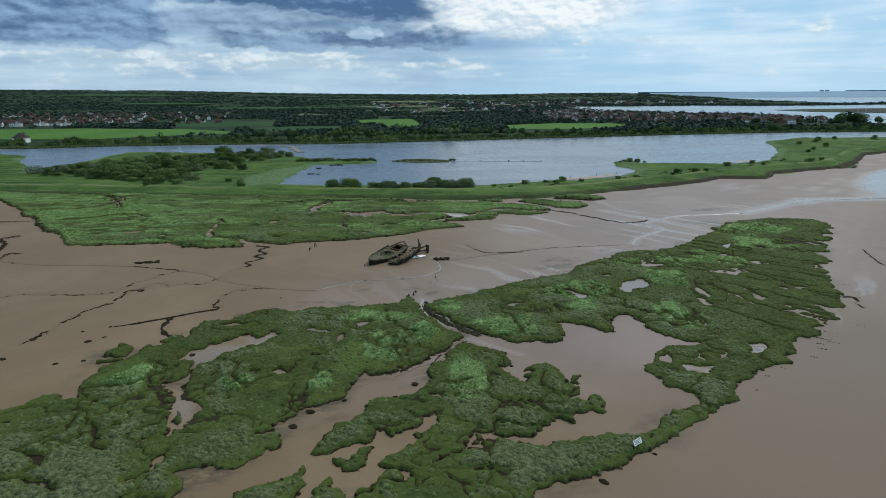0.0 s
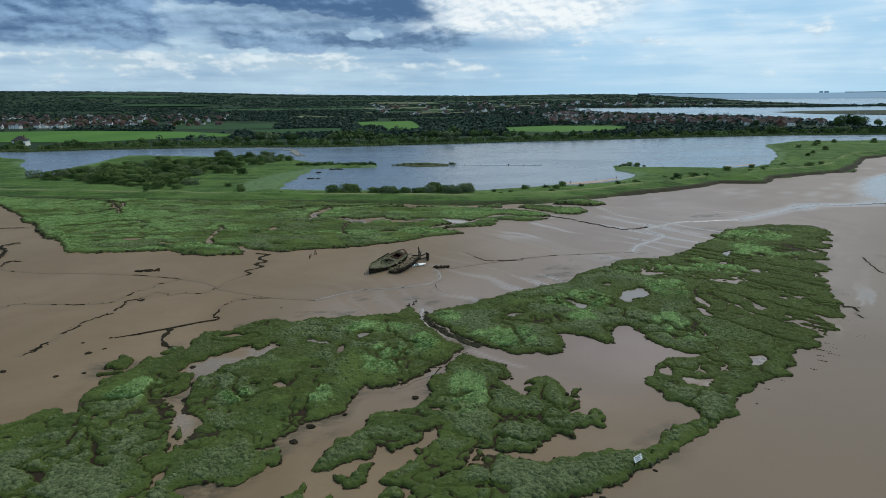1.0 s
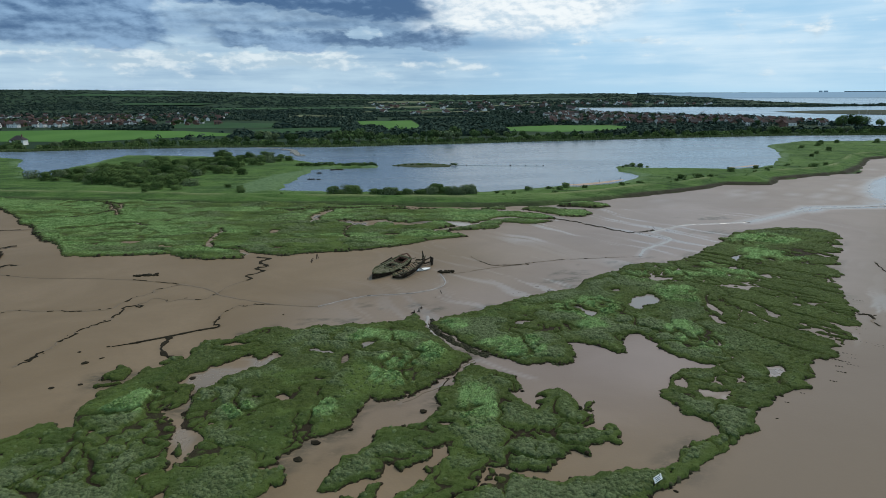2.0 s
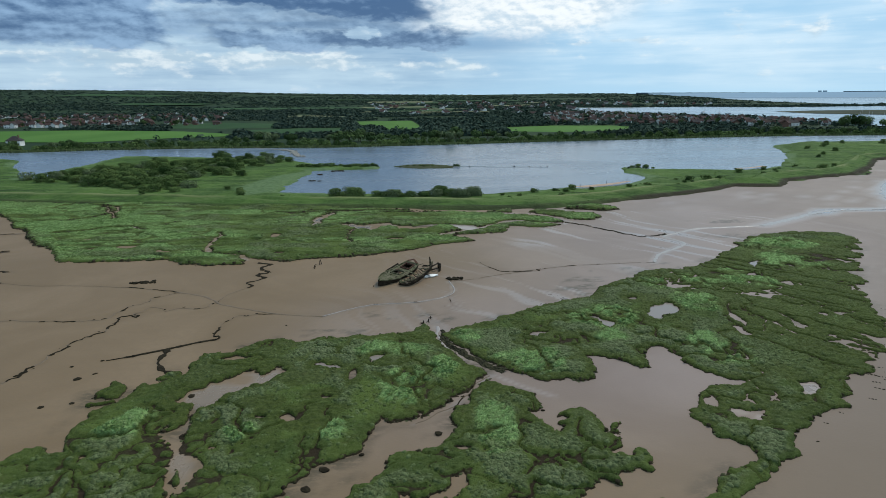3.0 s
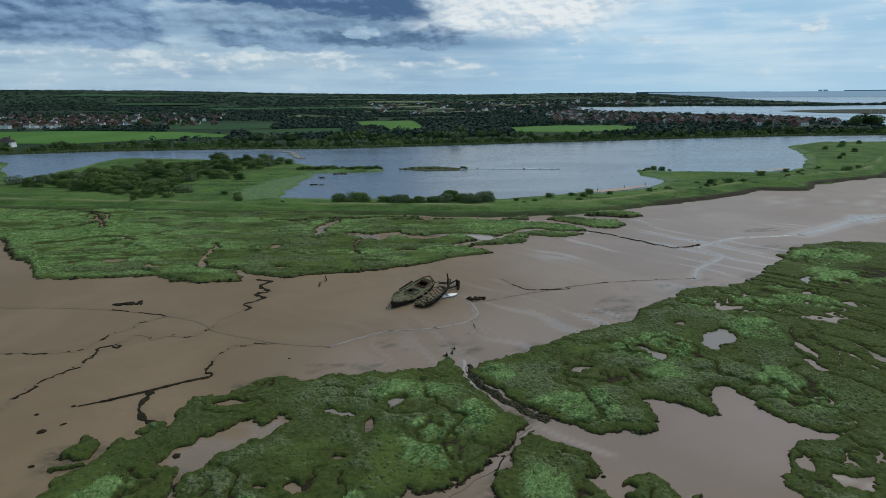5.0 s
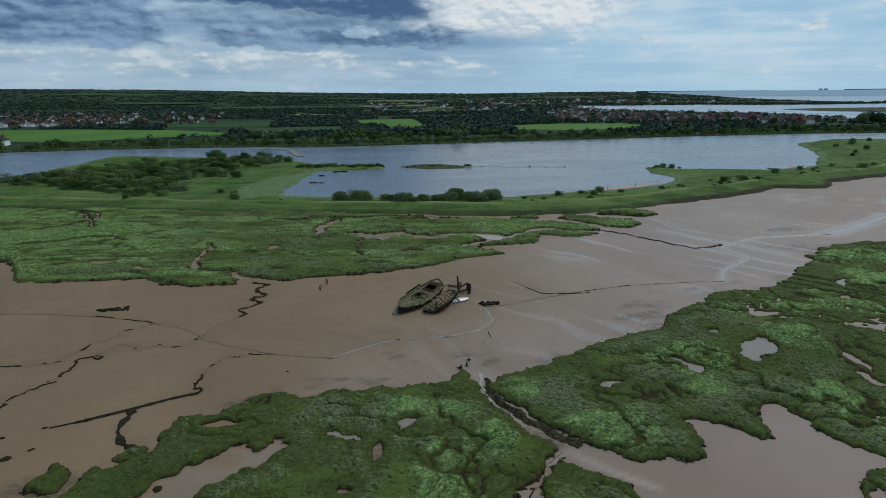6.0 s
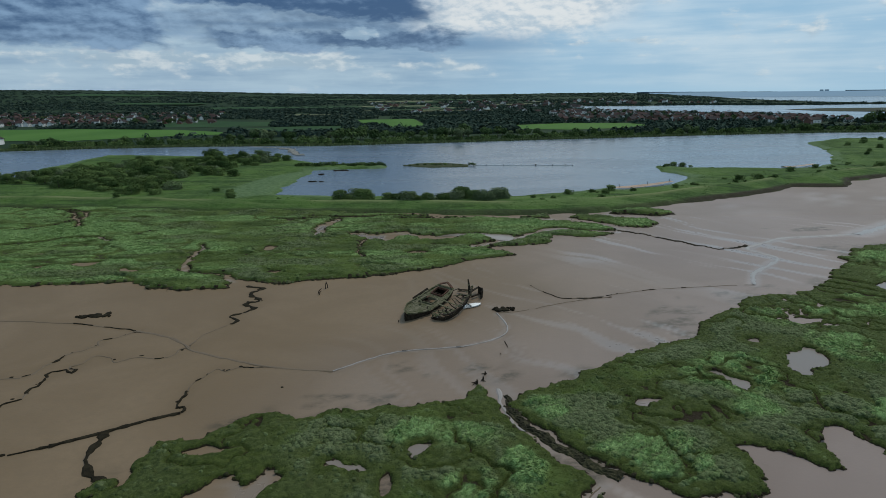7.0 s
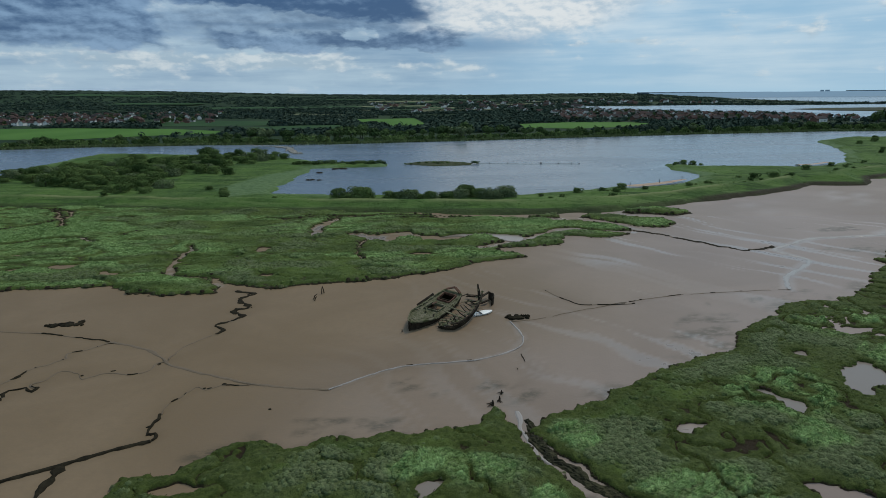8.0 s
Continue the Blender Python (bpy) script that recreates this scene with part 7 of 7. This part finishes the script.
def plant_far_shore():
    rng = random.Random(31)
    tall = [make_tree(61 + k, h, w, n, s, LEAF_WILLOW if k == 2 else LEAF_TREE, "tree", "grey-green willow beyond the lake" if k == 2 else
                      "dark green broadleaf tree beyond the lake", "tree", "trees beyond the lake")
            for k, (h, w, n, s) in enumerate([(13, 11, 260, 1.0), (11, 12, 260, 1.0), (10, 10, 240, 0.9), (9, 8, 210, 0.85)])]
    low = make_tree(71, 5.0, 9.0, 200, 0.80, LEAF_BUSH, "shrub", "low green shrub along the far lake shore", "shrub", "shrubs along the far shore", True)
    for k in range(250):
        t = 0.02 + 0.95 * (k + rng.random()) / 250
        px, py = far_line(t)
        size = 0.55 + 0.45 * math.sin(t * 40) ** 2 * rng.uniform(0.5, 1.3)
        open_side = t < 0.43 or t > 0.64
        if abs(px + 0.68 * py) < 10:
            continue
        size *= 0.68 if open_side else 1.05
        plant(tall[rng.choice((0, 0, 1, 1, 2, 3))], px + rng.uniform(-5, 5), py + rng.uniform(10, 26 if open_side else 60), 1.0, rng.uniform(0, 360), size)
    for k in range(230):
        t = 0.02 + 0.95 * (k + rng.random()) / 230
        px, py = far_line(t)
        if abs(px + 0.68 * py) < 9:
            continue
        plant(low, px, py + rng.uniform(5, 14), 0.9, rng.uniform(0, 360), rng.uniform(0.6, 1.15))
    for kind in (*tall, low):
        drop(kind)
    # pale reeds along the water's edge
    n = 15000
    r = np.random.default_rng(44)
    t = r.random(n)
    pts = np.array([far_line(v) for v in t])
    at = np.stack([pts[:, 0], pts[:, 1] + r.uniform(-3, 4, n), np.full(n, 0.5)], -1)
    blades("reeds", at, {}, np.full(n, 1.7), np.full(n, 0.6), np.zeros((n, 2)), 2, REED, "pale green reeds along the far lake shore", "reeds", 45)


plant_far_shore()


TOWN = [(152, 880), (213, 860), (246, 803), (287, 796), (346, 806), (404, 757), (475, 760), (500, 860), (463, 985), (427, 1060), (371, 1105), (327, 1220),
        (292, 1310), (225, 1330), (170, 1100)]


def build_woods():
    """Far woods and hedges, as clumps of foliage, one mesh."""
    rng = np.random.default_rng(77)
    n = 66000
    az = rng.uniform(-0.80, 0.80, n)
    drop_angle = rng.uniform(0.0085, 0.064, n)
    r = 41.0 / drop_angle
    r = np.where(r > 2600, rng.uniform(2600, 4850, n), r)
    x, y = r * np.sin(az), r * np.cos(az)
    wooded = fractal(x * 0.55, y * 1.3, 260.0, 88, 4) + 0.25 * smooth(-az, -0.1, 0.5)
    keep = wooded > -0.22 + 0.2 * rng.random(n)
    # hedge lines
    keep |= np.abs(fractal(x * 0.6, y, 420.0, 99, 2)) < 0.035
    for outline in (FIELD_WEST, FIELD_LONG, FIELD_MID, FIELD_DARK, FIELD_EAST, FIELD_PALE, INLET, SALTINGS):
        keep &= inside(x, y, outline, 6.0) < -4
    # the near side of the crops stays open to the lake
    for outline, reaches in ((FIELD_WEST, (1.04, 1.08)), (FIELD_LONG, (1.04, 1.08, 1.12, 1.16)), (FIELD_MID, (1.05, 1.1)), (FIELD_DARK, (1.04, 1.08, 1.12)), (FIELD_EAST, (1.03, 1.06, 1.09, 1.12))):
        for reach in reaches:
            keep &= (inside(x * reach, y * reach, outline, 6.0) < 0) | (rng.random(n) < 0.10)
    keep &= inside(x, y, SEA_OUTLINE, 60.0) < -30
    keep &= inside(x, y, LAKE_FAR + [(900, 600), (5000, 900), (5000, 6000), (-6000, 6000), (-6000, 500)], 60.0) > np.where(x < -80, 95, 40)
    for px, py, wide, deep, pale in FAR_FIELDS:
        keep &= ~((np.abs(x - px) < wide * 0.5) & (np.abs(y - py - 0.2 * (x - px)) < deep * 0.5) & (rng.random(n) < 0.97))
    keep &= ~((y > 780) & (y < 905) & (x > -720) & (x < -505) & (rng.random(n) < 0.93))
    town = inside(x, y, TOWN, 6.0) > 0
    for reach in (1.03, 1.06, 1.09):
        town |= (inside(x * reach, y * reach, TOWN, 6.0) > 0) & (x > 140)
    village = (y > 860) & (y < 1420) & (x / y < -0.28) & (x / y > -0.85)
    keep &= ~((town & (rng.random(n) < 0.86)) | (village & (rng.random(n) < 0.72)))
    x, y, r, az = x[keep], y[keep], r[keep], az[keep]
    m = len(x)
    top = 37 + 36 * smooth(-az, -0.05, 0.5) + 16 * smooth(-az, 0.2, 0.62)
    ground = 1.0 + smooth(r, 1500, 4900) * top * smooth(az, 0.43, 0.26)
    wide = (2.6 + 0.0018 * r) * rng.uniform(0.6, 1.3, m)
    high = (3.4 + 0.0005 * r) * rng.uniform(0.5, 1.3, m) * (1 - 0.45 * smooth(r, 2500, 4700))
    # each clump is a ragged dome of small leaf faces
    leaves = 14
    flat = rng.normal(0, 1, (m, leaves, 3))
    flat[..., 2] = np.abs(flat[..., 2]) * 0.9 - 0.15
    flat /= np.linalg.norm(flat, axis=-1, keepdims=True)
    reach = rng.uniform(0.65, 1.08, (m, leaves, 1))
    spin = rng.normal(0, 1, (m, leaves, 3))
    one = np.cross(flat, spin)
    one /= np.linalg.norm(one, axis=-1, keepdims=True) + 1e-6
    two = np.cross(flat + 0.15 * spin, one)
    two /= np.linalg.norm(two, axis=-1, keepdims=True) + 1e-6
    size = rng.uniform(0.32, 0.58, (m, leaves, 1))
    mid = flat * reach
    base = np.stack([mid - one * size, mid + one * size * 0.8 - two * size * 0.5, mid + two * size], 2)
    scale = np.stack([wide * 1.15, wide, high], -1)[:, None, None, :]
    base = base * scale + np.stack([x, y, ground + 0.35 * high], -1)[:, None, None, :]
    verts = base.reshape(-1, 3)
    faces = np.arange(len(verts)).reshape(-1, 3)
    mesh = bpy.data.meshes.new("far_woods")
    mesh.vertices.add(len(verts))
    mesh.vertices.foreach_set("co", verts.astype(np.float32).ravel())
    mesh.loops.add(faces.size)
    mesh.loops.foreach_set("vertex_index", faces.astype(np.int32).ravel())
    mesh.polygons.add(len(faces))
    mesh.polygons.foreach_set("loop_start", np.arange(0, faces.size, 3, dtype=np.int32))
    mesh.update(calc_edges=True)
    mesh.materials.append(WOODS)
    tagged(new("far_woods", mesh), "dark woods and hedgerows fading to the horizon", "woods", kind="stuff")


build_woods()


# ---- houses, harbour and shore things ----
def make_house(width, depth, eaves, ridge, wall, roof, label, group, hipped=False):
    root = tagged(new("house", None), label, "house", group)
    bm = bmesh.new()
    w, d = width / 2, depth / 2
    low = [bm.verts.new((x, y, -0.6)) for x, y in ((-w, -d), (w, -d), (w, d), (-w, d))]
    top = [bm.verts.new((x, y, eaves)) for x, y in ((-w, -d), (w, -d), (w, d), (-w, d))]
    for i in range(4):
        bm.faces.new((low[i], low[(i + 1) % 4], top[(i + 1) % 4], top[i]))
    if not hipped:
        ends = [bm.verts.new((x, 0, ridge - 0.15)) for x in (-w, w)]
        bm.faces.new((top[3], top[0], ends[0]))
        bm.faces.new((top[1], top[2], ends[1]))
    part("wall", fair(bm), wall, root)
    bm = bmesh.new()
    o = 0.45
    inset = w * 0.75 if hipped else -o
    for lift in (0.0, 0.22):
        e = [bm.verts.new((x, y, eaves - 0.1 + lift)) for x, y in ((-w - o, -d - o), (w + o, -d - o), (w + o, d + o), (-w - o, d + o))]
        r = [bm.verts.new((x, 0, ridge + lift)) for x in (-w + inset, w - inset)]
        bm.faces.new((e[0], e[1], r[1], r[0]))
        bm.faces.new((e[2], e[3], r[0], r[1]))
        if hipped:
            bm.faces.new((e[3], e[0], r[0]))
            bm.faces.new((e[1], e[2], r[1]))
        if lift == 0.0:
            first = e, r
    for a, b in ((0, 1), (1, 2), (2, 3), (3, 0)):
        bm.faces.new((first[0][a], first[0][b], e[b], e[a]))
    roof_part = part("roof", fair(bm), roof, root)
    bm = bmesh.new()
    board(bm, (w * 0.55, 0.3, ridge - 1.2), (w * 0.55, 0.3, ridge + 1.1), 0.8, 0.8, (0, 1, 0))
    part("chimney", fair(bm), BRICK, roof_part)
    for x in (-w * 0.55, w * 0.55):
        for z in ((1.4, 4.0) if eaves > 4 else (1.4,)):
            bm = bmesh.new()
            board(bm, (x - 0.7, -d - 0.02, z), (x + 0.7, -d - 0.02, z), 1.2, 0.1, (0, 1, 0))
            part("window", fair(bm), GLASS, root)
    bm = bmesh.new()
    board(bm, (0, -d - 0.02, 0), (0, -d - 0.02, 2.1), 0.95, 0.1, (0, 1, 0))
    part("door", fair(bm), GREY, root)
    return root


def build_towns():
    rng = random.Random(55)
    shade_tree = make_tree(97, 12, 11, 240, 1.0, LEAF_TREE, "tree", "dark green garden tree between the houses", "tree", "trees among the houses")
    west = [make_house(9, 7.5, 5.0, 8.0, RENDER, TILE_RED, "white rendered house with a red-brown roof", "houses beyond the field"),
            make_house(10, 7.5, 4.8, 7.8, BRICK, TILE_RED, "brick house with a red-brown tiled roof", "houses beyond the field"),
            make_house(11, 8, 2.8, 5.6, BRICK, TILE_DARK, "low brick bungalow with a dark roof", "houses beyond the field"),
            make_house(8, 7, 5.2, 8.4, RENDER, TILE_DARK, "white rendered house with a dark roof", "houses beyond the field")]
    distant = bmesh.new()

    def far_house(px, py, pz, turn, size, wall, roof):
        """Walls and a pitched roof, added to the one mesh of houses too far off to tell apart."""
        m = pose(px, py, pz, 0, 0, turn) @ Matrix.Scale(size, 4)
        w, d, eaves, ridge = 4.8, 3.8, rng.choice((2.8, 4.8, 5.0)), rng.uniform(2.6, 3.2)
        low = [distant.verts.new(m @ Vector((x, y, -0.6))) for x, y in ((-w, -d), (w, -d), (w, d), (-w, d))]
        top = [distant.verts.new(m @ Vector((x, y, eaves))) for x, y in ((-w, -d), (w, -d), (w, d), (-w, d))]
        ends = [distant.verts.new(m @ Vector((x, 0, eaves + ridge))) for x in (-w, w)]
        made = [distant.faces.new((low[i], low[(i + 1) % 4], top[(i + 1) % 4], top[i])) for i in range(4)]
        made += [distant.faces.new((top[3], top[0], ends[0])), distant.faces.new((top[1], top[2], ends[1]))]
        for face in made:
            face.material_index = wall
        e = [distant.verts.new(m @ Vector((x, y, eaves - 0.15))) for x, y in ((-w - 0.4, -d - 0.4), (w + 0.4, -d - 0.4), (w + 0.4, d + 0.4), (-w - 0.4, d + 0.4))]
        r = [distant.verts.new(m @ Vector((x, 0, eaves + ridge + 0.2))) for x in (-w - 0.4, w + 0.4)]
        for face in (distant.faces.new((e[0], e[1], r[1], r[0])), distant.faces.new((e[2], e[3], r[0], r[1]))):
            face.material_index = roof

    # a row of white houses behind the crop, with gaps
    for px in (-640, -628, -613, -603, -585, -574, -556, -548, -536, -498, -462, -455, -404):
        plant(west[rng.choice((0, 0, 3))], px + rng.uniform(-2, 2), 892 + rng.uniform(-8, 12) + (30 if px > -530 else 0), 1.0, rng.choice((0, 90, 80, 15)), rng.uniform(0.8, 1.05))
    # the village behind, street by street, thinning out eastwards
    spots = []
    while len(spots) < 230:
        py = 925 + 520 * rng.random() ** 1.6
        px = -py * (0.34 + 0.44 * rng.random() ** 0.75)
        street = value_noise(np.array([px / 60.0]), np.array([py / 45.0]), 66)[0]
        if street > -0.25 and all((px - a) ** 2 + (py - b) ** 2 > 120 for a, b in spots):
            spots.append((px, py))
            turn, size = rng.choice((0, 90)) + 25 * street + rng.uniform(-8, 8), rng.uniform(0.72, 0.98)
            if py > 985:
                far_house(px, py, 1.0, turn, size, rng.choice((0, 1, 1)), rng.choice((2, 2, 3)))
            else:
                plant(west[rng.choice((1, 1, 1, 2, 1, 0, 2))], px, py, 1.0, turn, size)
    for k in range(70):
        px, py = rng.choice(spots)
        plant(shade_tree, px + rng.uniform(-14, 14), py - rng.uniform(4, 14), 1.0, rng.uniform(0, 360), rng.uniform(0.45, 0.8))
    east = [make_house(9, 7.5, 4.8, 7.8, BRICK, TILE_RED, "brick house with a red roof in the waterside town", "houses of the town"),
            make_house(8, 7, 5.0, 8.2, RENDER, TILE_RED, "white house with a red roof in the waterside town", "houses of the town"),
            make_house(10, 8, 4.6, 7.6, BRICK, TILE_DARK, "brick house with a dark roof in the waterside town", "houses of the town")]
    made = []
    while len(made) < 210:
        px, py = rng.uniform(150, 505), 750 + 580 * rng.random() ** 1.3
        if float(inside(np.array([[px]]), np.array([[py]]), TOWN)[0, 0]) > 0 and all((px - a) ** 2 + (py - b) ** 2 > 90 for a, b in made):
            made.append((px, py))
            turn, size = rng.choice((0, 90, 35)) + rng.uniform(-10, 10), rng.uniform(0.72, 0.98)
            if py > 985:
                far_house(px, py, 1.0, turn, size, rng.choice((0, 0, 1)), rng.choice((2, 3, 2)))
            else:
                plant(east[rng.choice((0, 2, 1, 1, 0, 2, 1))], px, py, 1.0, turn, size)
    for k in range(75):
        px, py = rng.choice(made)
        plant(shade_tree, px + rng.uniform(-12, 12), py - rng.uniform(3, 12), 1.0, rng.uniform(0, 360), rng.uniform(0.35, 0.7))
    # farmsteads and far white buildings
    for k in range(150):
        az, r = rng.uniform(-0.12, 0.40), rng.uniform(1250, 2500)
        rise = float(smooth(np.array(r), 1500, 4900)) * 38 * float(smooth(np.array(az), 0.43, 0.26))
        px, py = r * math.sin(az), r * math.cos(az)
        if float(inside(np.array([[px]]), np.array([[py]]), INLET)[0, 0]) < -5:
            far_house(px, py, 1.0 + rise, rng.uniform(0, 180), rng.uniform(0.9, 1.5), rng.choice((0, 0, 1)), rng.choice((2, 3, 3)))
    houses = part("far_houses", distant, RENDER, None)
    for material in (BRICK, TILE_RED, TILE_DARK):
        houses.data.materials.append(material)
    tagged(houses, "far-off brick and white houses among the trees", "houses", kind="stuff")
    for kind in (*west, *east, shade_tree):
        drop(kind)
    lodge = make_house(11, 10, 4.6, 8.4, RENDER, TILE_DARK, "white-walled lodge with a hipped dark roof by the lake", "", True)
    lodge.matrix_basis = pose(-381, 560, 1.0, 0, 0, 12)
    shed = make_house(16, 10, 4.0, 6.5, RENDER, TILE_DARK, "long white boat shed by the harbour", "")
    shed.matrix_basis = pose(424, 775, 1.0, 0, 0, 15)


build_towns()


def make_yacht():
    root = tagged(new("sailing_boat", None), "white sailing boat with bare mast in the harbour", "boat", "boats in the harbour")
    bm = bmesh.new()
    left, right = [], []
    for i in range(9):
        s = i / 8
        w = 1.4 * math.sin(math.pi * min(1, 0.12 + s * 0.75)) ** 0.7
        left.append((bm.verts.new((-w * 0.6, s * 9 - 4.5, -0.3)), bm.verts.new((-w, s * 9 - 4.5, 0.9))))
        right.append((bm.verts.new((w * 0.6, s * 9 - 4.5, -0.3)), bm.verts.new((w, s * 9 - 4.5, 0.9))))
    for i in range(8):
        bm.faces.new((left[i][0], left[i + 1][0], left[i + 1][1], left[i][1]))
        bm.faces.new((right[i][0], right[i + 1][0], right[i + 1][1], right[i][1]))
        bm.faces.new((left[i][1], left[i + 1][1], right[i + 1][1], right[i][1]))
        bm.faces.new((left[i][0], left[i + 1][0], right[i + 1][0], right[i][0]))
    bm.faces.new((left[0][0], left[0][1], right[0][1], right[0][0]))
    bm.faces.new((left[8][0], left[8][1], right[8][1], right[8][0]))
    part("hull", fair(bm), WHITE, root)
    bm = bmesh.new()
    tube(bm, [(0, 0.5, 0.5), (0, 0.5, 12.5)], [0.14, 0.08], 5)
    part("mast", bm, GREY, root)
    bm = bmesh.new()
    board(bm, (0, -2.0, 1.15), (0, 1.6, 1.15), 1.5, 0.55)
    part("cabin", fair(bm), WHITE, root)
    return root


def build_harbour():
    rng = random.Random(66)
    first = make_yacht()
    for k in range(34):
        if k < 22:
            px, py = rng.uniform(560, 690), rng.uniform(800, 900)
        else:
            px, py = rng.uniform(330, 560), rng.uniform(1150, 1350)
        plant(first, px, py, 2.2, rng.uniform(0, 360), rng.uniform(0.8, 1.3))
    drop(first)
    tall = make_tree(95, 15, 15, 340, 1.2, LEAF_TREE, "tree", "tall dark tree by the harbour", "tree", "trees by the harbour")
    for px, py, size in ((455, 720, 1.0), (468, 722, 1.1), (480, 722, 0.95), (495, 716, 0.7), (580, 700, 0.9), (596, 700, 1.0), (612, 700, 0.95), (630, 700, 0.9), (650, 700, 1.0), (560, 690, 0.6)):
        plant(tall, px, py, 1.0, rng.uniform(0, 360), size)
    drop(tall)


build_harbour()


def build_lake_things():
    rng = random.Random(88)
    # a low pole boom across the lake
    root = tagged(new("boom", None), "thin pale floating boom stretching across the lake", "boom")
    ax, ay, bx, by = 6.5, 372.5, 57.5, 366.8
    bm = bmesh.new()
    tube(bm, [(ax + (bx - ax) * k / 10, ay + (by - ay) * k / 10 + 0.4 * math.sin(k), 0.75) for k in range(11)], [0.22] * 11, 6)
    part("pole", bm, WHITE, root)
    for t in (0.12, 0.3, 0.48, 0.63, 0.8, 0.93, 1.0):
        bm = bmesh.new()
        tube(bm, [(ax + (bx - ax) * t, ay + (by - ay) * t, 0.3), (ax + (bx - ax) * t, ay + (by - ay) * t, 1.3 if t < 1 else 1.0)], [0.4 if t in (0.63, 1.0) else 0.16] * 2, 6)
        part("stake", bm, OLD_WOOD, root)
    # weedy islets
    for px, py, w in ((-67.5, 314.5, 3.0), (-68.7, 340, 2.4), (-64.5, 355, 3.2), (-60.5, 356, 2.8)):
        root = tagged(new("islet", None), "small dark weedy islet in the lake", "islet", "islets in the lake")
        root.matrix_world = pose(px, py, 0.6)
        for k in range(8):
            bm = bmesh.new()
            lump(bm, (rng.gauss(0, 0.4) * w, rng.gauss(0, 0.25) * w, 0.05), w * rng.uniform(0.25, 0.45), 0.45, rng)
            part("clump", bm, CLOD, root)
    # rubble breakwater
    bm = bmesh.new()
    for k in range(150):
        t = rng.random()
        lump(bm, (-128 + 27 * t + rng.gauss(0, 1.2), 494 - 48 * t + 7 * math.sin(t * 5) + rng.gauss(0, 1.2), 0.7), rng.uniform(0.7, 1.7), 0.7, rng)
    for k in range(50):
        t = rng.random()
        lump(bm, (-160 + 34 * t + rng.gauss(0, 0.6), 521 - 24 * t + rng.gauss(0, 0.6), 0.6), rng.uniform(0.5, 1.2), 0.4, rng)
    tagged(part("breakwater", bm, plain_rubble(), None), "curved breakwater of pale rubble in the lake", "breakwater", kind="stuff")
    # sandy beach by the water
    beach = [(54, 282.6), (61, 281.2), (68, 284.2), (77, 290.5), (86, 299), (85, 300.4), (75, 293.6), (64, 287.6), (56, 285)]
    flat_sheet("beach", beach, 1.35, SAND, "strip of orange-brown sand by the lake", "beach")
    flat_sheet("beach", [(158, 345.2), (166, 346.5), (180, 356), (178, 357.5), (166, 349.5), (158, 347.6)], 1.35, SAND, "thin strip of pale sand by the lake", "beach")
    for px, py in ((58.5, 283.6), (84, 299), (72, 290.5)):
        bm = bmesh.new()
        tube(bm, [(0, 0, -0.3), (0.05, 0, 1.3)], [0.12, 0.1], 6)
        post = part("beach_post", bm, OLD_WOOD, None)
        post.matrix_world = pose(px, py, 1.35)
        tagged(post, "short wooden post on the sand", "post", "posts on the beach")


def plain_rubble():
    return plain_material("rubble", (0.16, 0.15, 0.13), (0.30, 0.28, 0.24), 0.9, 0.8)


build_lake_things()


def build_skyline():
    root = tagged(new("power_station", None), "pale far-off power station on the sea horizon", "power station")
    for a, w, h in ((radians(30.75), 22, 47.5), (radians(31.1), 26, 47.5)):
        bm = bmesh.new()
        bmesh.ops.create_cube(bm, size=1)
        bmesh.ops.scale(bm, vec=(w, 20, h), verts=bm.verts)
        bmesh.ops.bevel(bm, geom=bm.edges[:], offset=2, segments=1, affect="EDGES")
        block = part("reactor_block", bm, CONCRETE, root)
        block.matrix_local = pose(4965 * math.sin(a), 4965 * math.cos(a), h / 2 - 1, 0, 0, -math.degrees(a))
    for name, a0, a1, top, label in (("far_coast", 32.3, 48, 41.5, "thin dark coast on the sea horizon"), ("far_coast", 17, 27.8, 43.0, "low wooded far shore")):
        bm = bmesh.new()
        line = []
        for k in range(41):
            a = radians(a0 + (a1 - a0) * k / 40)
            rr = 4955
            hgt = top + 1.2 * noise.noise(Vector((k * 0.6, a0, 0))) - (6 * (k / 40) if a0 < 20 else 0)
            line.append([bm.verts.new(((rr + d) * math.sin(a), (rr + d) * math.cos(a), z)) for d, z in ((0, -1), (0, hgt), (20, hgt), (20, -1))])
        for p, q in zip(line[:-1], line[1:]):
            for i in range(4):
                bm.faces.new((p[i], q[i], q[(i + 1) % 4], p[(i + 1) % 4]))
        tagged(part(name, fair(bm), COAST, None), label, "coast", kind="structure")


build_skyline()
